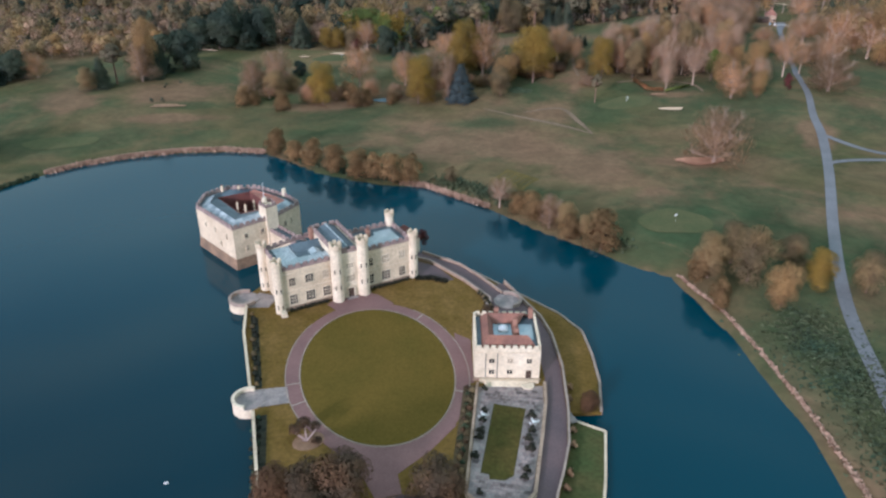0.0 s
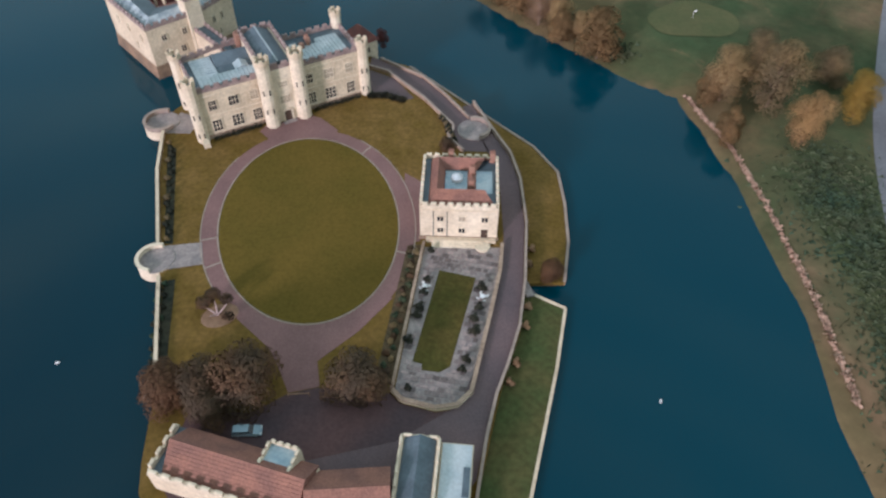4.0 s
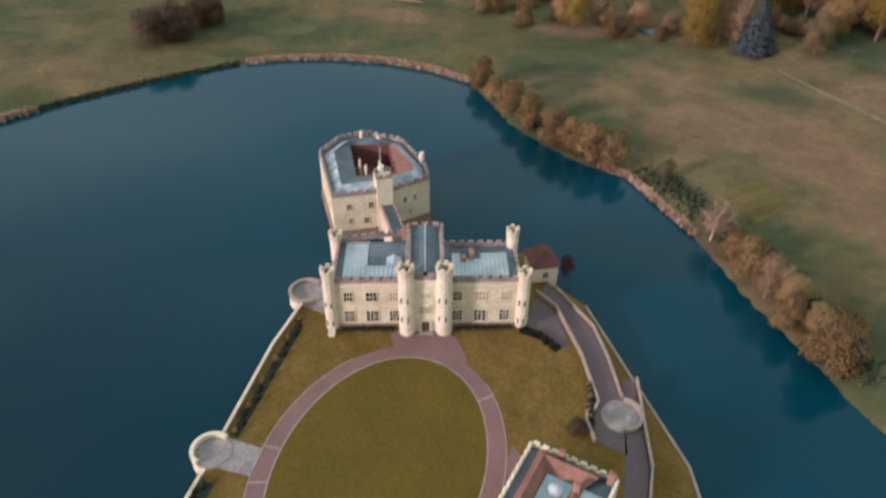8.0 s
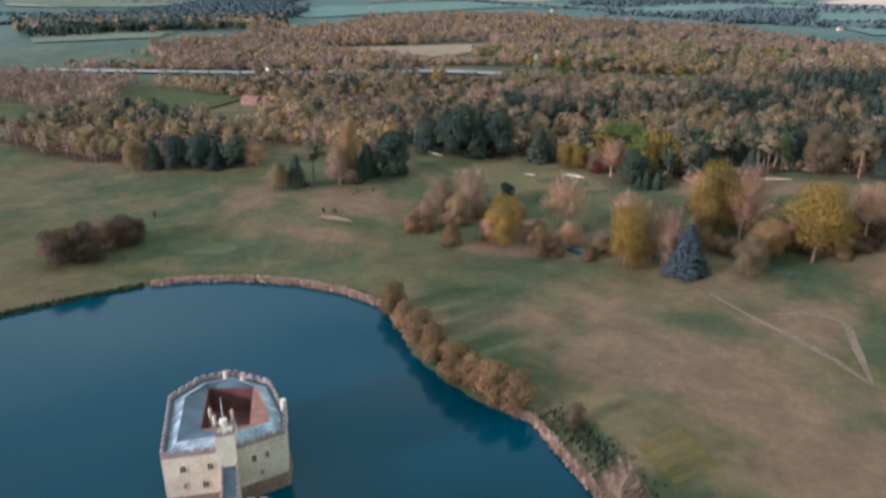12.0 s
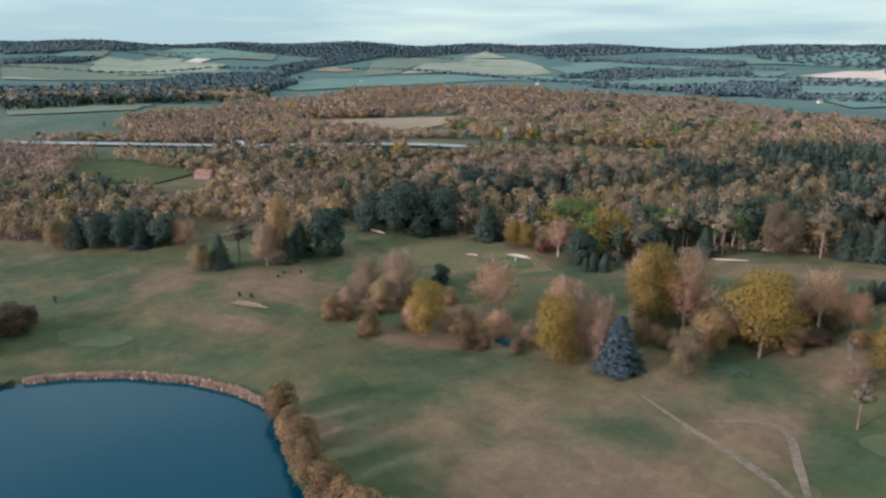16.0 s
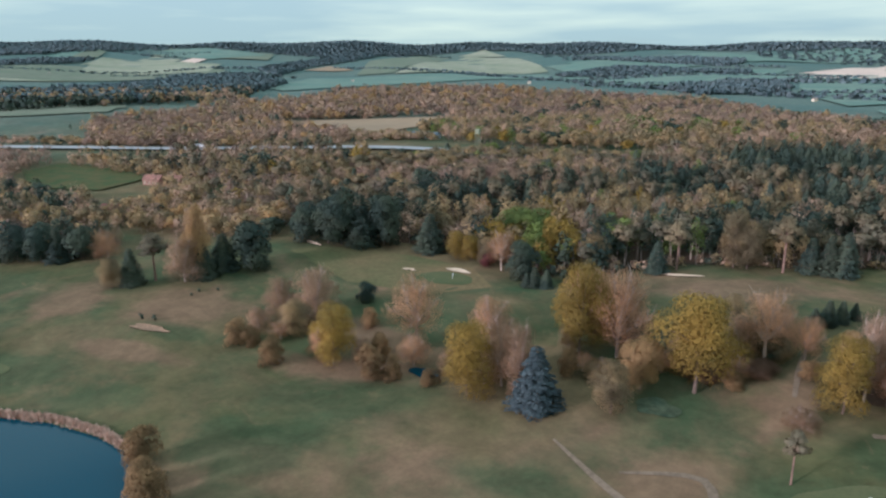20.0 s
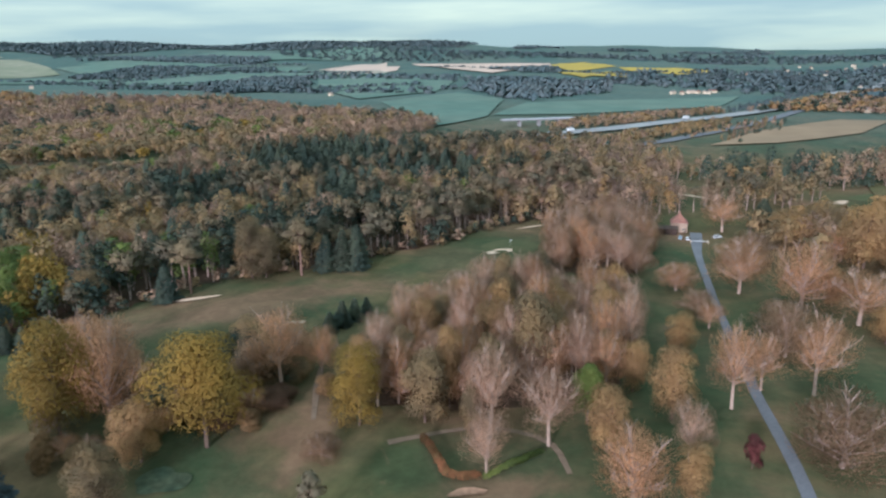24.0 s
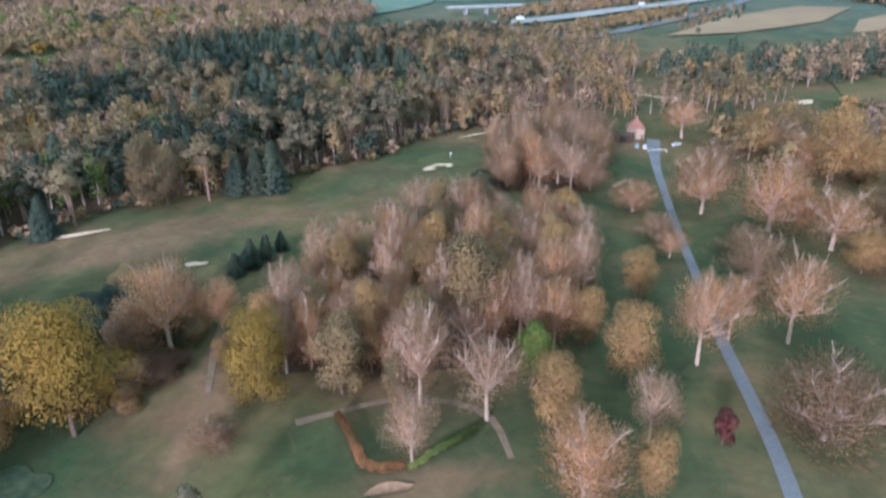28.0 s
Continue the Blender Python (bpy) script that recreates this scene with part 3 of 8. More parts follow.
def leaves(centres, radii, count, size, rng=RNG, shell=0.72, droop=0.0):
    """Loose leaf sprays over the outside of a group of lumps: triangles (n, 3, 3)."""
    centres, radii = np.asarray(centres, float), np.asarray(radii, float)
    w = radii[:, 0] * radii[:, 1] + radii[:, 0] * radii[:, 2]
    pick = rng.choice(len(centres), count, p=w / w.sum())
    d = unit(count, rng)
    d[:, 2] = np.where(d[:, 2] < -0.35, -d[:, 2], d[:, 2])
    r = shell + (1.06 - shell) * rng.random(count) ** 0.6
    p = centres[pick] + d * radii[pick] * r[:, None]
    nrm = d + 0.5 * unit(count, rng)
    nrm[:, 2] += 0.15
    nrm /= np.linalg.norm(nrm, axis=1)[:, None]
    a = np.cross(nrm, unit(count, rng))
    a /= np.linalg.norm(a, axis=1)[:, None]
    b = np.cross(nrm, a)
    s = (size * (0.6 + 0.9 * rng.random(count)))[:, None]
    tri = np.stack([p + a * s, p - 0.5 * a * s + 0.8 * b * s, p - 0.5 * a * s - 0.8 * b * s], 1)
    tri[:, :, 2] -= droop * s * rng.random((count, 1))
    return faced(tri, outward(p, d, centres, radii, rng))


def twigs(centres, radii, count, length, width, rng=RNG, up=0.5):
    """Thin sprays of bare twigs that point outwards and up."""
    centres, radii = np.asarray(centres, float), np.asarray(radii, float)
    w = radii[:, 0] * radii[:, 1]
    pick = rng.choice(len(centres), count, p=w / w.sum())
    d = unit(count, rng)
    r = rng.random(count) ** 0.5
    p = centres[pick] + d * radii[pick] * r[:, None]
    g = d + 0.55 * unit(count, rng)
    g[:, 2] += up
    g /= np.linalg.norm(g, axis=1)[:, None]
    s = np.cross(g, unit(count, rng))
    s /= np.linalg.norm(s, axis=1)[:, None]
    ln = (length * (0.6 + 0.8 * rng.random(count)))[:, None]
    wd = (width * (0.6 + 0.8 * rng.random(count)))[:, None]
    return faced(np.stack([p - s * wd, p + s * wd, p + g * ln], 1), outward(p, d, centres, radii, rng, 0.45))


def lumps(n, height, spread, low=0.3, rng=RNG):
    """Centres and radii of a crown's lumps: an uneven dome over height*low."""
    c, r = [], []
    for i in range(n):
        t = 2.4 * i + rng.random()
        z = low + (0.92 - low) * (i + 0.5) / n
        w = math.sin(math.pi * min(1, 0.22 + 0.78 * (z - low) / (1.02 - low))) ** 0.8
        k = spread * w * (0.35 + 0.4 * rng.random())
        q = spread * (0.40 + 0.2 * rng.random())
        c.append((k * math.cos(t), k * math.sin(t), height * z))
        r.append((q, q, q * (0.75 + 0.3 * rng.random())))
    c.append((0, 0, height * (low + 0.35)))
    r.append((spread * 0.5, spread * 0.5, height * 0.25))
    return c, r


def limbs(shape, height, spread, centres, trunk_r, fork=0.3, rng=RNG, fine=0):
    """A tapered trunk with a bend, and a limb to each lump; with fine branches the limbs climb steeply."""
    rise = 0.45 if fine else 0.75
    top = Vector((0.04 * spread, -0.03 * spread, height * 0.72))
    mid = Vector((-0.03 * spread, 0.02 * spread, height * fork))
    shape.stick((0, 0, -0.6), mid, trunk_r, trunk_r * 0.72, 7)
    shape.stick(mid, top, trunk_r * 0.72, trunk_r * 0.2, 6)
    for i, c in enumerate(centres):
        k = 0.1 * (not fine) + rise * (i / max(1, len(centres)))
        a = mid.lerp(top, k)
        c = Vector(c)
        b = a.lerp(c, 0.6) + Vector((0, 0, (0.0 if fine else 0.04) * height))
        shape.stick(a, b, trunk_r * 0.46, trunk_r * 0.3, 4)
        e = c + (c - a) * 0.35
        shape.stick(b, e, trunk_r * 0.18, 0.03, 4)
        for k in range(fine):
            s = b.lerp(e, 0.1 + 0.8 * k / fine)
            d = Vector(rng.normal(size=3).tolist()).normalized() * 0.7 + Vector((0, 0, 1.0)) + (c - a).normalized() * 0.5
            shape.stick(s, s + d.normalized() * spread * (0.28 + 0.22 * rng.random()), trunk_r * 0.16, 0.02, 3)
    return shape


def make_tree(name, label, category, height, spread, style, leaf, bark="bark", count=1500, size=0.5, lumpn=11, low=0.28, group=""):
    """A tree at the origin: a thing with a trunk and a crown."""
    rng = np.random.default_rng(sum(map(ord, name + label + style)) + int(height * 10))
    ob = thing(name, Matrix(), label, category, group)
    wood = Shape()
    if style == "fir":
        wood.stick((0, 0, -0.5), (0, 0, height * 0.93), 0.035 * height * 0.6, 0.04, 6)
        tris = []
        tiers = int(7 + height * 0.55)
        for i in range(tiers):
            z = height * (0.08 + 0.9 * i / tiers)
            r = spread * (1 - i / tiers) ** 0.85 * (0.82 + 0.3 * rng.random()) + 0.25
            m = max(6, int(count * (r / spread) / tiers * 1.6))
            t = rng.random(m) * 2 * np.pi
            arms = rng.random() * 6.283
            rr = r * (0.25 + 0.8 * rng.random(m) ** 0.6) * (0.68 + 0.42 * np.abs(np.cos(2.5 * t + arms)) + 0.1 * rng.random(m))
            p = np.stack([rr * np.cos(t), rr * np.sin(t), z - 0.22 * rr + rng.normal(0, 0.12, m)], 1)
            out = np.stack([np.cos(t), np.sin(t), -0.35 + 0 * t], 1)
            side = np.stack([-np.sin(t), np.cos(t), 0 * t], 1)
            s = (size * (0.7 + 0.8 * rng.random(m)))[:, None]
            jit = unit(m, rng) * 0.35 * s
            tri = np.stack([p + out * s * 1.5, p - side * s * 0.8 + jit, p + side * s * 0.8 - jit], 1)
            tris.append(faced(tri, np.stack([np.cos(t), np.sin(t), 0.55 + 0 * t], 1) + 0.35 * unit(m, rng)))
        tri = np.concatenate(tris)
    else:
        c, r = lumps(lumpn, height, spread, low, rng)
        limbs(wood, height, spread, c[:-1], 0.022 * height + 0.05, low * 0.9, rng, 10 if style == "bare" else 0)
        if style == "leafy":
            tri = np.concatenate([leaves(c, r, count, size, rng, 0.5), twigs(c, r, count // 3, size * 3.5, 0.035, rng, 0.3)])
        elif style == "bush":
            tri = np.concatenate([leaves(c, r, count, size, rng, 0.6), twigs(c, r, count // 4, size * 3, 0.05, rng)])
        elif style == "pine":
            c = [(x, y, z) for x, y, z in c]
            tri = leaves(c, [(a, b, h * 0.5) for a, b, h in r], count, size, rng, 0.4)
        else:
            tri = np.concatenate([twigs(c, r, int(count * 1.9), height * 0.055, size * 0.13, rng, 0.9), leaves(c, r, int(count * 0.7), size * 0.24, rng, 0.4)])
    part("trunk", wood, M[bark], ob)
    part("crown", tri_mesh("crown", tri, M[leaf]), M[leaf], ob)
    return ob


def drape_ribbon(shape, pts, width, lift=0.10, step=4.0):
    """A strip laid on the ground along a plan line; width may be one number or one for each point."""
    pts = [np.array(p[:2], float) for p in pts]
    ws = width if isinstance(width, (list, tuple)) else [width] * len(pts)
    line, wid = [], []
    for i in range(len(pts) - 1):
        p0, p1, p2, p3 = pts[max(0, i - 1)], pts[i], pts[i + 1], pts[min(len(pts) - 1, i + 2)]
        n = max(2, int(np.linalg.norm(p2 - p1) / step))
        for k in range(n + (i == len(pts) - 2)):
            t = k / n
            line.append(0.5 * (2 * p1 + (p2 - p0) * t + (2 * p0 - 5 * p1 + 4 * p2 - p3) * t * t + (3 * p1 - p0 - 3 * p2 + p3) * t ** 3))
            wid.append(ws[i] * (1 - t) + ws[i + 1] * t)
    line = np.array(line)
    tan = np.gradient(line, axis=0)
    tan /= np.linalg.norm(tan, axis=1)[:, None] + 1e-9
    nor = np.stack([-tan[:, 1], tan[:, 0]], 1)
    wid = np.array(wid)[:, None]
    rows = [line + nor * wid * k for k in (-0.5, -0.17, 0.17, 0.5)]
    flatp = np.stack(rows, 1).reshape(-1, 2)
    verts = np.column_stack([flatp, ground(flatp[:, 0], flatp[:, 1]) + lift]).tolist()
    faces = [(4 * i + k, 4 * i + k + 1, 4 * i + k + 5, 4 * i + k + 4) for i in range(len(line) - 1) for k in range(3)]
    return shape.add(verts, [f[::-1] for f in faces])


def drape_patch(shape, cx, cy, rx, ry, turn=0.0, rings=5, n=28, wobble=0.15, lift=0.12, seed=0, sink=0.0):
    """A rounded, uneven patch laid on the ground; sink: how far its middle lies lower, as in a bunker."""
    rng = np.random.default_rng(abs(seed) + 11)
    k = [1 + wobble * (0.6 * math.sin(2 * a + ph[0]) + 0.5 * math.sin(3 * a + ph[1]) + 0.3 * math.sin(5 * a + ph[2]))
         for ph in [rng.random(3) * 6.28] for a in np.linspace(0, 2 * math.pi, n, endpoint=False)]
    c, s = math.cos(turn), math.sin(turn)
    verts = []
    for j in range(rings + 1):
        f = j / rings
        for i in range(n if j else 1):
            a = 2 * math.pi * i / n
            u, v = rx * f * k[i] * math.cos(a), ry * f * k[i] * math.sin(a)
            x, y = cx + u * c - v * s, cy + u * s + v * c
            verts.append((x, y, lift - sink * (1 - f ** 2) + (0.25 * sink if j == rings else 0)))
    verts = np.array(verts)
    verts[:, 2] += ground(verts[:, 0], verts[:, 1])
    faces = [(0, 1 + i, 1 + (i + 1) % n) for i in range(n)]
    for j in range(1, rings):
        a, b = 1 + (j - 1) * n, 1 + j * n
        faces += [(a + i, b + i, b + (i + 1) % n, a + (i + 1) % n) for i in range(n)]
    return shape.add(verts, faces)


def drape_poly(shape, poly, lift=0.12, rings=6):
    """A patch over a star-shaped plan outline."""
    p = np.array(poly, float)
    dense = []
    for i in range(len(p)):
        q = p[(i + 1) % len(p)]
        n = max(1, int(np.linalg.norm(q - p[i]) / 40))
        dense += [p[i] + (q - p[i]) * k / n for k in range(n)]
    p = np.array(dense)
    c = p.mean(0)
    n = len(p)
    verts = np.concatenate([[c]] + [c + (p - c) * j / rings for j in range(1, rings + 1)])
    verts = np.column_stack([verts, ground(verts[:, 0], verts[:, 1]) + lift])
    faces = [(0, 1 + i, 1 + (i + 1) % n) for i in range(n)]
    for j in range(1, rings):
        a, b = 1 + (j - 1) * n, 1 + j * n
        faces += [(a + i, b + i, b + (i + 1) % n, a + (i + 1) % n) for i in range(n)]
    return shape.add(verts, faces)
# ---------------------------------------------------------------- lake and land
# shore of the lake, counter-clockwise, metres
LAKE = [(76, 95), (77, 117), (75, 137), (73, 155), (69, 173), (66, 186), (54, 194), (47, 202), (29, 218), (16, 233), (10, 239),
        (0, 247), (-12, 257), (-22, 257), (-38, 262), (-56, 271), (-70, 284), (-83, 294), (-101, 296), (-120, 294), (-140, 287),
        (-156, 277), (-167, 266), (-176, 250), (-186, 230), (-194, 212), (-201, 190), (-206, 150), (-200, 80), (-180, 10),
        (-130, -60), (-60, -100), (20, -110), (70, -80), (78, -20), (79, 50)]
# spot heights on the land
SPOTS = [(-45, 357, 2.0), (-41, 374, 2.5), (53, 374, 6.5), (55, 320, 3.5), (56, 353, 3.5), (-72, 458, 9), (-96, 454, 8.5), (-156, 457, 11),
         (48, 464, 16), (61, 442, 16), (71, 415, 14), (128, 366, 13), (95, 379, 13), (141, 518, 18), (243, 544, 14), (98, 268, 5),
         (115, 361, 6), (177, 377, 15), (391, 604, 20), (-171, 285, 1.2), (-142, 378, 7), (-188, 367, 8), (-260, 721, 24), (-167, 653, 20)]
SPOTS += [(248, 852, 17), (90, 150, 2.5), (115, 60, 3.5), (150, 265, 6), (-260, 300, 5), (-280, 120, 4), (0, -250, 4), (-250, -150, 5),
         (200, 100, 6), (300, 300, 14), (-482, 1400, 36), (248, 1400, 24), (-900, 900, 30), (700, 1000, 24), (0, 950, 26), (600, 0, 12), (-600, 300, 14),
         (20, 300, 2.5), (-110, 330, 2.5), (100, 205, 2.5), (0, 300, 2.5), (-60, 310, 1.8), (420, 420, 18)]
SPOT_XY, SPOT_Z = np.array([s[:2] for s in SPOTS], float), np.array([s[2] for s in SPOTS], float)
LAKE_A = np.array(LAKE, float)
LAKE_B = np.roll(LAKE_A, -1, axis=0)


def step(a, b, x):
    t = np.clip((x - a) / (b - a), 0, 1)
    return t * t * (3 - 2 * t)


def shore_distance(x, y):
    """Metres from the shore: positive on land, negative in the lake."""
    p = np.stack([np.asarray(x, float).ravel(), np.asarray(y, float).ravel()], 1)
    best = np.full(len(p), 1e9)
    inside = np.zeros(len(p), bool)
    for a, b in zip(LAKE_A, LAKE_B):
        e = b - a
        t = np.clip(((p - a) @ e) / (e @ e), 0, 1)
        best = np.minimum(best, np.hypot(p[:, 0] - a[0] - t * e[0], p[:, 1] - a[1] - t * e[1]))
        cross = (a[1] > p[:, 1]) != (b[1] > p[:, 1])
        with np.errstate(divide="ignore", invalid="ignore"):
            inside ^= cross & (p[:, 0] < a[0] + (p[:, 1] - a[1]) * e[0] / (e[1] if e[1] else 1e-9))
    return np.where(inside, -best, best).reshape(np.shape(x))


def ground(x, y):
    """Height of the land at a place."""
    x, y = np.asarray(x, float), np.asarray(y, float)
    xf, yf = x.ravel(), y.ravel()
    num, den = np.zeros(len(xf)), np.zeros(len(xf))
    for (sx, sy), sz in zip(SPOT_XY, SPOT_Z):
        w = 1 / ((xf - sx) ** 2 + (yf - sy) ** 2 + 900.0) ** 1.6
        num += w * sz
        den += w
    z = num / den
    dx, dy = xf - 60, yf - 200
    r = np.hypot(dx, dy)
    az = np.degrees(np.arctan2(dx, dy))
    hill = 150 - 52 * step(2, 34, az) - 30 * step(60, 130, np.abs(az))
    far = step(900, 4900, r)
    rise = np.clip((r - 900) / 3900, 0, 1)
    z = z * (1 - 0.5 * far) + (hill - 14) * (0.30 * rise + 0.70 * step(2500, 4800, r)) * (0.35 + 0.65 * rise)
    roll = np.sin(dx / 310 + 1.3) * np.cos(dy / 390 + 0.4) + 0.6 * np.sin((dx + dy) / 170 + 2.1)
    z += roll * (1.0 + 12 * step(1200, 3200, r)) * step(60, 260, shore_distance(xf, yf))
    d = shore_distance(xf, yf)
    bank = np.clip(d * 0.45, -2.5, 0.7)
    k = step(0, 26, d)
    z = bank * (1 - k) + np.maximum(z, 0.7) * k
    return z.reshape(x.shape)

# === build ===
def axis(lo, hi, fine, far_lo, far_hi):
    """Grid lines: even between lo and hi, then wider and wider out to the far edges."""
    mid = list(np.arange(lo, hi + 0.01, fine))
    a, s = [], fine
    v = lo
    while v > far_lo:
        s *= 1.09
        v -= s
        a.append(max(v, far_lo))
    b, s = [], fine
    v = hi
    while v < far_hi:
        s *= 1.09
        v += s
        b.append(min(v, far_hi))
    return np.array(a[::-1] + mid + b)


gx, gy = axis(-300, 430, 4.0, -4950, 4950), axis(60, 620, 4.0, -2500, 5100)
X, Y = np.meshgrid(gx, gy)
Z = ground(X, Y)
keep = np.hypot(X - 60, Y - 200) < 4900
nx, ny = len(gx), len(gy)
quads = [(j * nx + i, j * nx + i + 1, (j + 1) * nx + i + 1, (j + 1) * nx + i) for j in range(ny - 1) for i in range(nx - 1)
         if keep[j, i] or keep[j + 1, i + 1]]
me = bpy.data.meshes.new("ground")
me.from_pydata(np.stack([X.ravel(), Y.ravel(), Z.ravel()], 1).tolist(), [], quads)
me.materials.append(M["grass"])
me.materials.append(M["litter"])
shade = [[(-172, 476), (-132, 484), (-100, 494), (-66, 486), (-42, 472), (-16, 478), (6, 500), (34, 516), (68, 524), (92, 536), (118, 546), (141, 572), (178, 598), (235, 640), (230, 700), (150, 860), (-60, 800), (-250, 650), (-215, 500)],
         [(84, 402), (90, 424), (106, 448), (130, 464), (166, 460), (174, 440), (164, 414), (150, 402), (134, 398), (112, 395), (98, 399)], [(158, 500), (164, 522), (182, 560), (200, 576), (218, 572), (212, 524), (196, 496), (176, 490)],
         [(-300, 438), (-255, 420), (-240, 397), (-290, 374), (-340, 355), (-430, 360), (-440, 425)]]
mid_q = np.array([(X.ravel()[q[0]] + 2, Y.ravel()[q[0]] + 2) for q in quads])
under = np.zeros(len(quads), dtype=np.int32)
for outline in shade:
    o = np.array(outline, float)
    hit_ = np.zeros(len(quads), bool)
    for a, b in zip(o, np.roll(o, -1, axis=0)):
        cr_ = (a[1] > mid_q[:, 1]) != (b[1] > mid_q[:, 1])
        hit_ ^= cr_ & (mid_q[:, 0] < a[0] + (mid_q[:, 1] - a[1]) * (b[0] - a[0]) / (b[1] - a[1] if b[1] != a[1] else 1e-9))
    under[hit_] = 1
me.polygons.foreach_set("material_index", under)
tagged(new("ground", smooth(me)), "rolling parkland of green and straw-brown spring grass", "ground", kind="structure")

lake = Shape().add([(-230, -140, 0), (100, -140, 0), (100, 310, 0), (-230, 310, 0)], [(0, 1, 2, 3)])
tagged(new("water", lake.mesh("water", M["water"])), "still dark teal lake round the castle island", "lake", kind="structure")

# ---------------------------------------------------------------- the castle island
LZ = 2.2            # level of the lawns
ISLAND = [(-36.6, 97), (-43.5, 119), (-46.2, 127.5), (-53.5, 150), (-56.3, 163), (-57, 172), (-47, 190), (-38, 200), (-20, 206),
          (-10, 196), (2, 189), (14, 170), (22, 156), (24.8, 150), (26.4, 137), (24.4, 111), (20.6, 98), (17.4, 82), (12, 60), (-8, 48), (-20, 60), (-27.6, 72), (-31.4, 74.6), (-33.6, 78), (-34.8, 83), (-35.6, 88), (-36.4, 93)]
ISLAND = ISLAND[::-1]
isl = tagged(new("island_ground", Shape().prism(ISLAND, -2.0, LZ).mesh("island_ground", M["lawn_edge"])),
             "walled castle island covered in golden-green grass", "island", kind="structure")
tagged(new("bank_north", Shape().prism([(24.6, 151), (25.9, 137), (25.0, 122.5), (33.4, 123.2), (34.8, 134), (34.9, 145.3), (34.1, 155.3),
                                        (29.2, 163.9), (15, 178.5), (-1.8, 195.9), (-10, 199.5), (-9, 195), (2, 188.5), (14, 169.5), (22, 155.5)],
                                       -2.0, 0.9).mesh("bank_north", M["lawn_edge"])),
       "low grassy bank along the lake below the road wall", "bank", kind="structure")
tagged(new("bank_south", Shape().prism([(24.5, 119.2), (27.4, 119.6), (32.8, 116.7), (30.3, 103.5), (23, 72), (14, 62), (11, 60), (17, 82), (20.2, 98), (23.8, 111)],
                                       -2.0, 0.9).mesh("bank_south", M["bank_grass"])),
       "low strip of bright green grass beside the moat", "bank", kind="structure")


def flat(name, poly, z, material, label, category, thick=0.12):
    return tagged(new(name, Shape().prism(poly, z - thick, z).mesh(name, material)), label, category, kind="structure")


def oval(cx, cy, a, b, turn, n=72, grow=0.0):
    c, s = math.cos(turn), math.sin(turn)
    return [(cx + (a + grow) * math.cos(t) * c - (b + grow) * math.sin(t) * s, cy + (a + grow) * math.cos(t) * s + (b + grow) * math.sin(t) * c)
            for t in (2 * math.pi * i / n for i in range(n))]


OV = (-18.1, 136.5, 26.7, 18.1, math.radians(103))
band = Shape()
inner, outer = oval(*OV, n=96, grow=0.2), oval(*OV, n=96, grow=3.5)
zp = LZ + 0.05
band.add([(x, y, zp) for x, y in inner] + [(x, y, zp) for x, y in outer],
         [(i, 96 + i, 96 + (i + 1) % 96, (i + 1) % 96) for i in range(96)])
tagged(new("path_oval", band.mesh("path_oval", M["gravel"])), "oval path of smooth pinkish gravel round the lawn", "path", kind="structure")
flat("lawn_oval", oval(*OV, n=96), LZ + 0.07, M["lawn"], "large oval mown lawn in front of the castle", "lawn")
for nm, g0, g1 in (("edging_inner", 0.0, 0.28), ("edging_outer", 3.4, 3.62)):
    e = Shape()
    p, q = oval(*OV, n=96, grow=g0), oval(*OV, n=96, grow=g1)
    gaps = [(-27, 111), (-20, 105), (-10, 104), (-1, 113), (1, 118), (-34, 164), (-18, 163)]
    e.add([(x, y, LZ + 0.1) for x, y in p] + [(x, y, LZ + 0.1) for x, y in q], [(i, 96 + i, 96 + (i + 1) % 96, (i + 1) % 96) for i in range(96)
          if nm == "edging_inner" or min(math.hypot(p[i][0] - x, p[i][1] - y) for x, y in gaps) > 8.0])
    tagged(new(nm, e.mesh(nm, M["kerb"])), "pale stone edging of the oval path", "edging", kind="structure")
flat("path_court", [(-33.0, 168.6), (-34.5, 165.2), (-30, 160.5), (-18, 161.5), (-16.4, 166.4), (-21, 170.8), (-24, 172)][::-1], LZ + 0.045, M["gravel"],
     "widening of pink gravel before the castle door", "path")
flat("path_gate", [(-27, 111), (-20, 105), (-17.6, 101.5), (-14.6, 96), (-9.6, 97.4), (-10.8, 102.4), (-4.5, 109), (1, 117), (-12, 112)], LZ + 0.045, M["gravel"],
     "pink gravel drive from the gatehouse yard to the oval", "path")
flat("path_tower", [(1.0, 131), (5.0, 131.5), (4.6, 149), (0.4, 152)], LZ + 0.045, M["gravel"], "pink gravel strip beside the square tower", "path")
strip = Shape()
for at in ((-37.8, 130.0), (-35.6, 123.6), (1.2, 128.6), (-8.0, 160.4)):
    k = min(range(96), key=lambda i: math.hypot(outer[i][0] - at[0], outer[i][1] - at[1]))
    strip.bar(inner[k], outer[k], 0.35, LZ + 0.02, LZ + 0.09)
tagged(new("path_joints", strip.mesh("path_joints", M["kerb"])), "pale stone strips across the gravel path", "edging", kind="structure")

# west bastion walk, two round bastions and the wall along the water
flat("paving_west", [(-46.5, 121.0), (-36.4, 123.6), (-38.2, 129.2), (-47.2, 127.6)], LZ + 0.09, M["paving"], "grey stone flags leading to the round bastion", "paving")


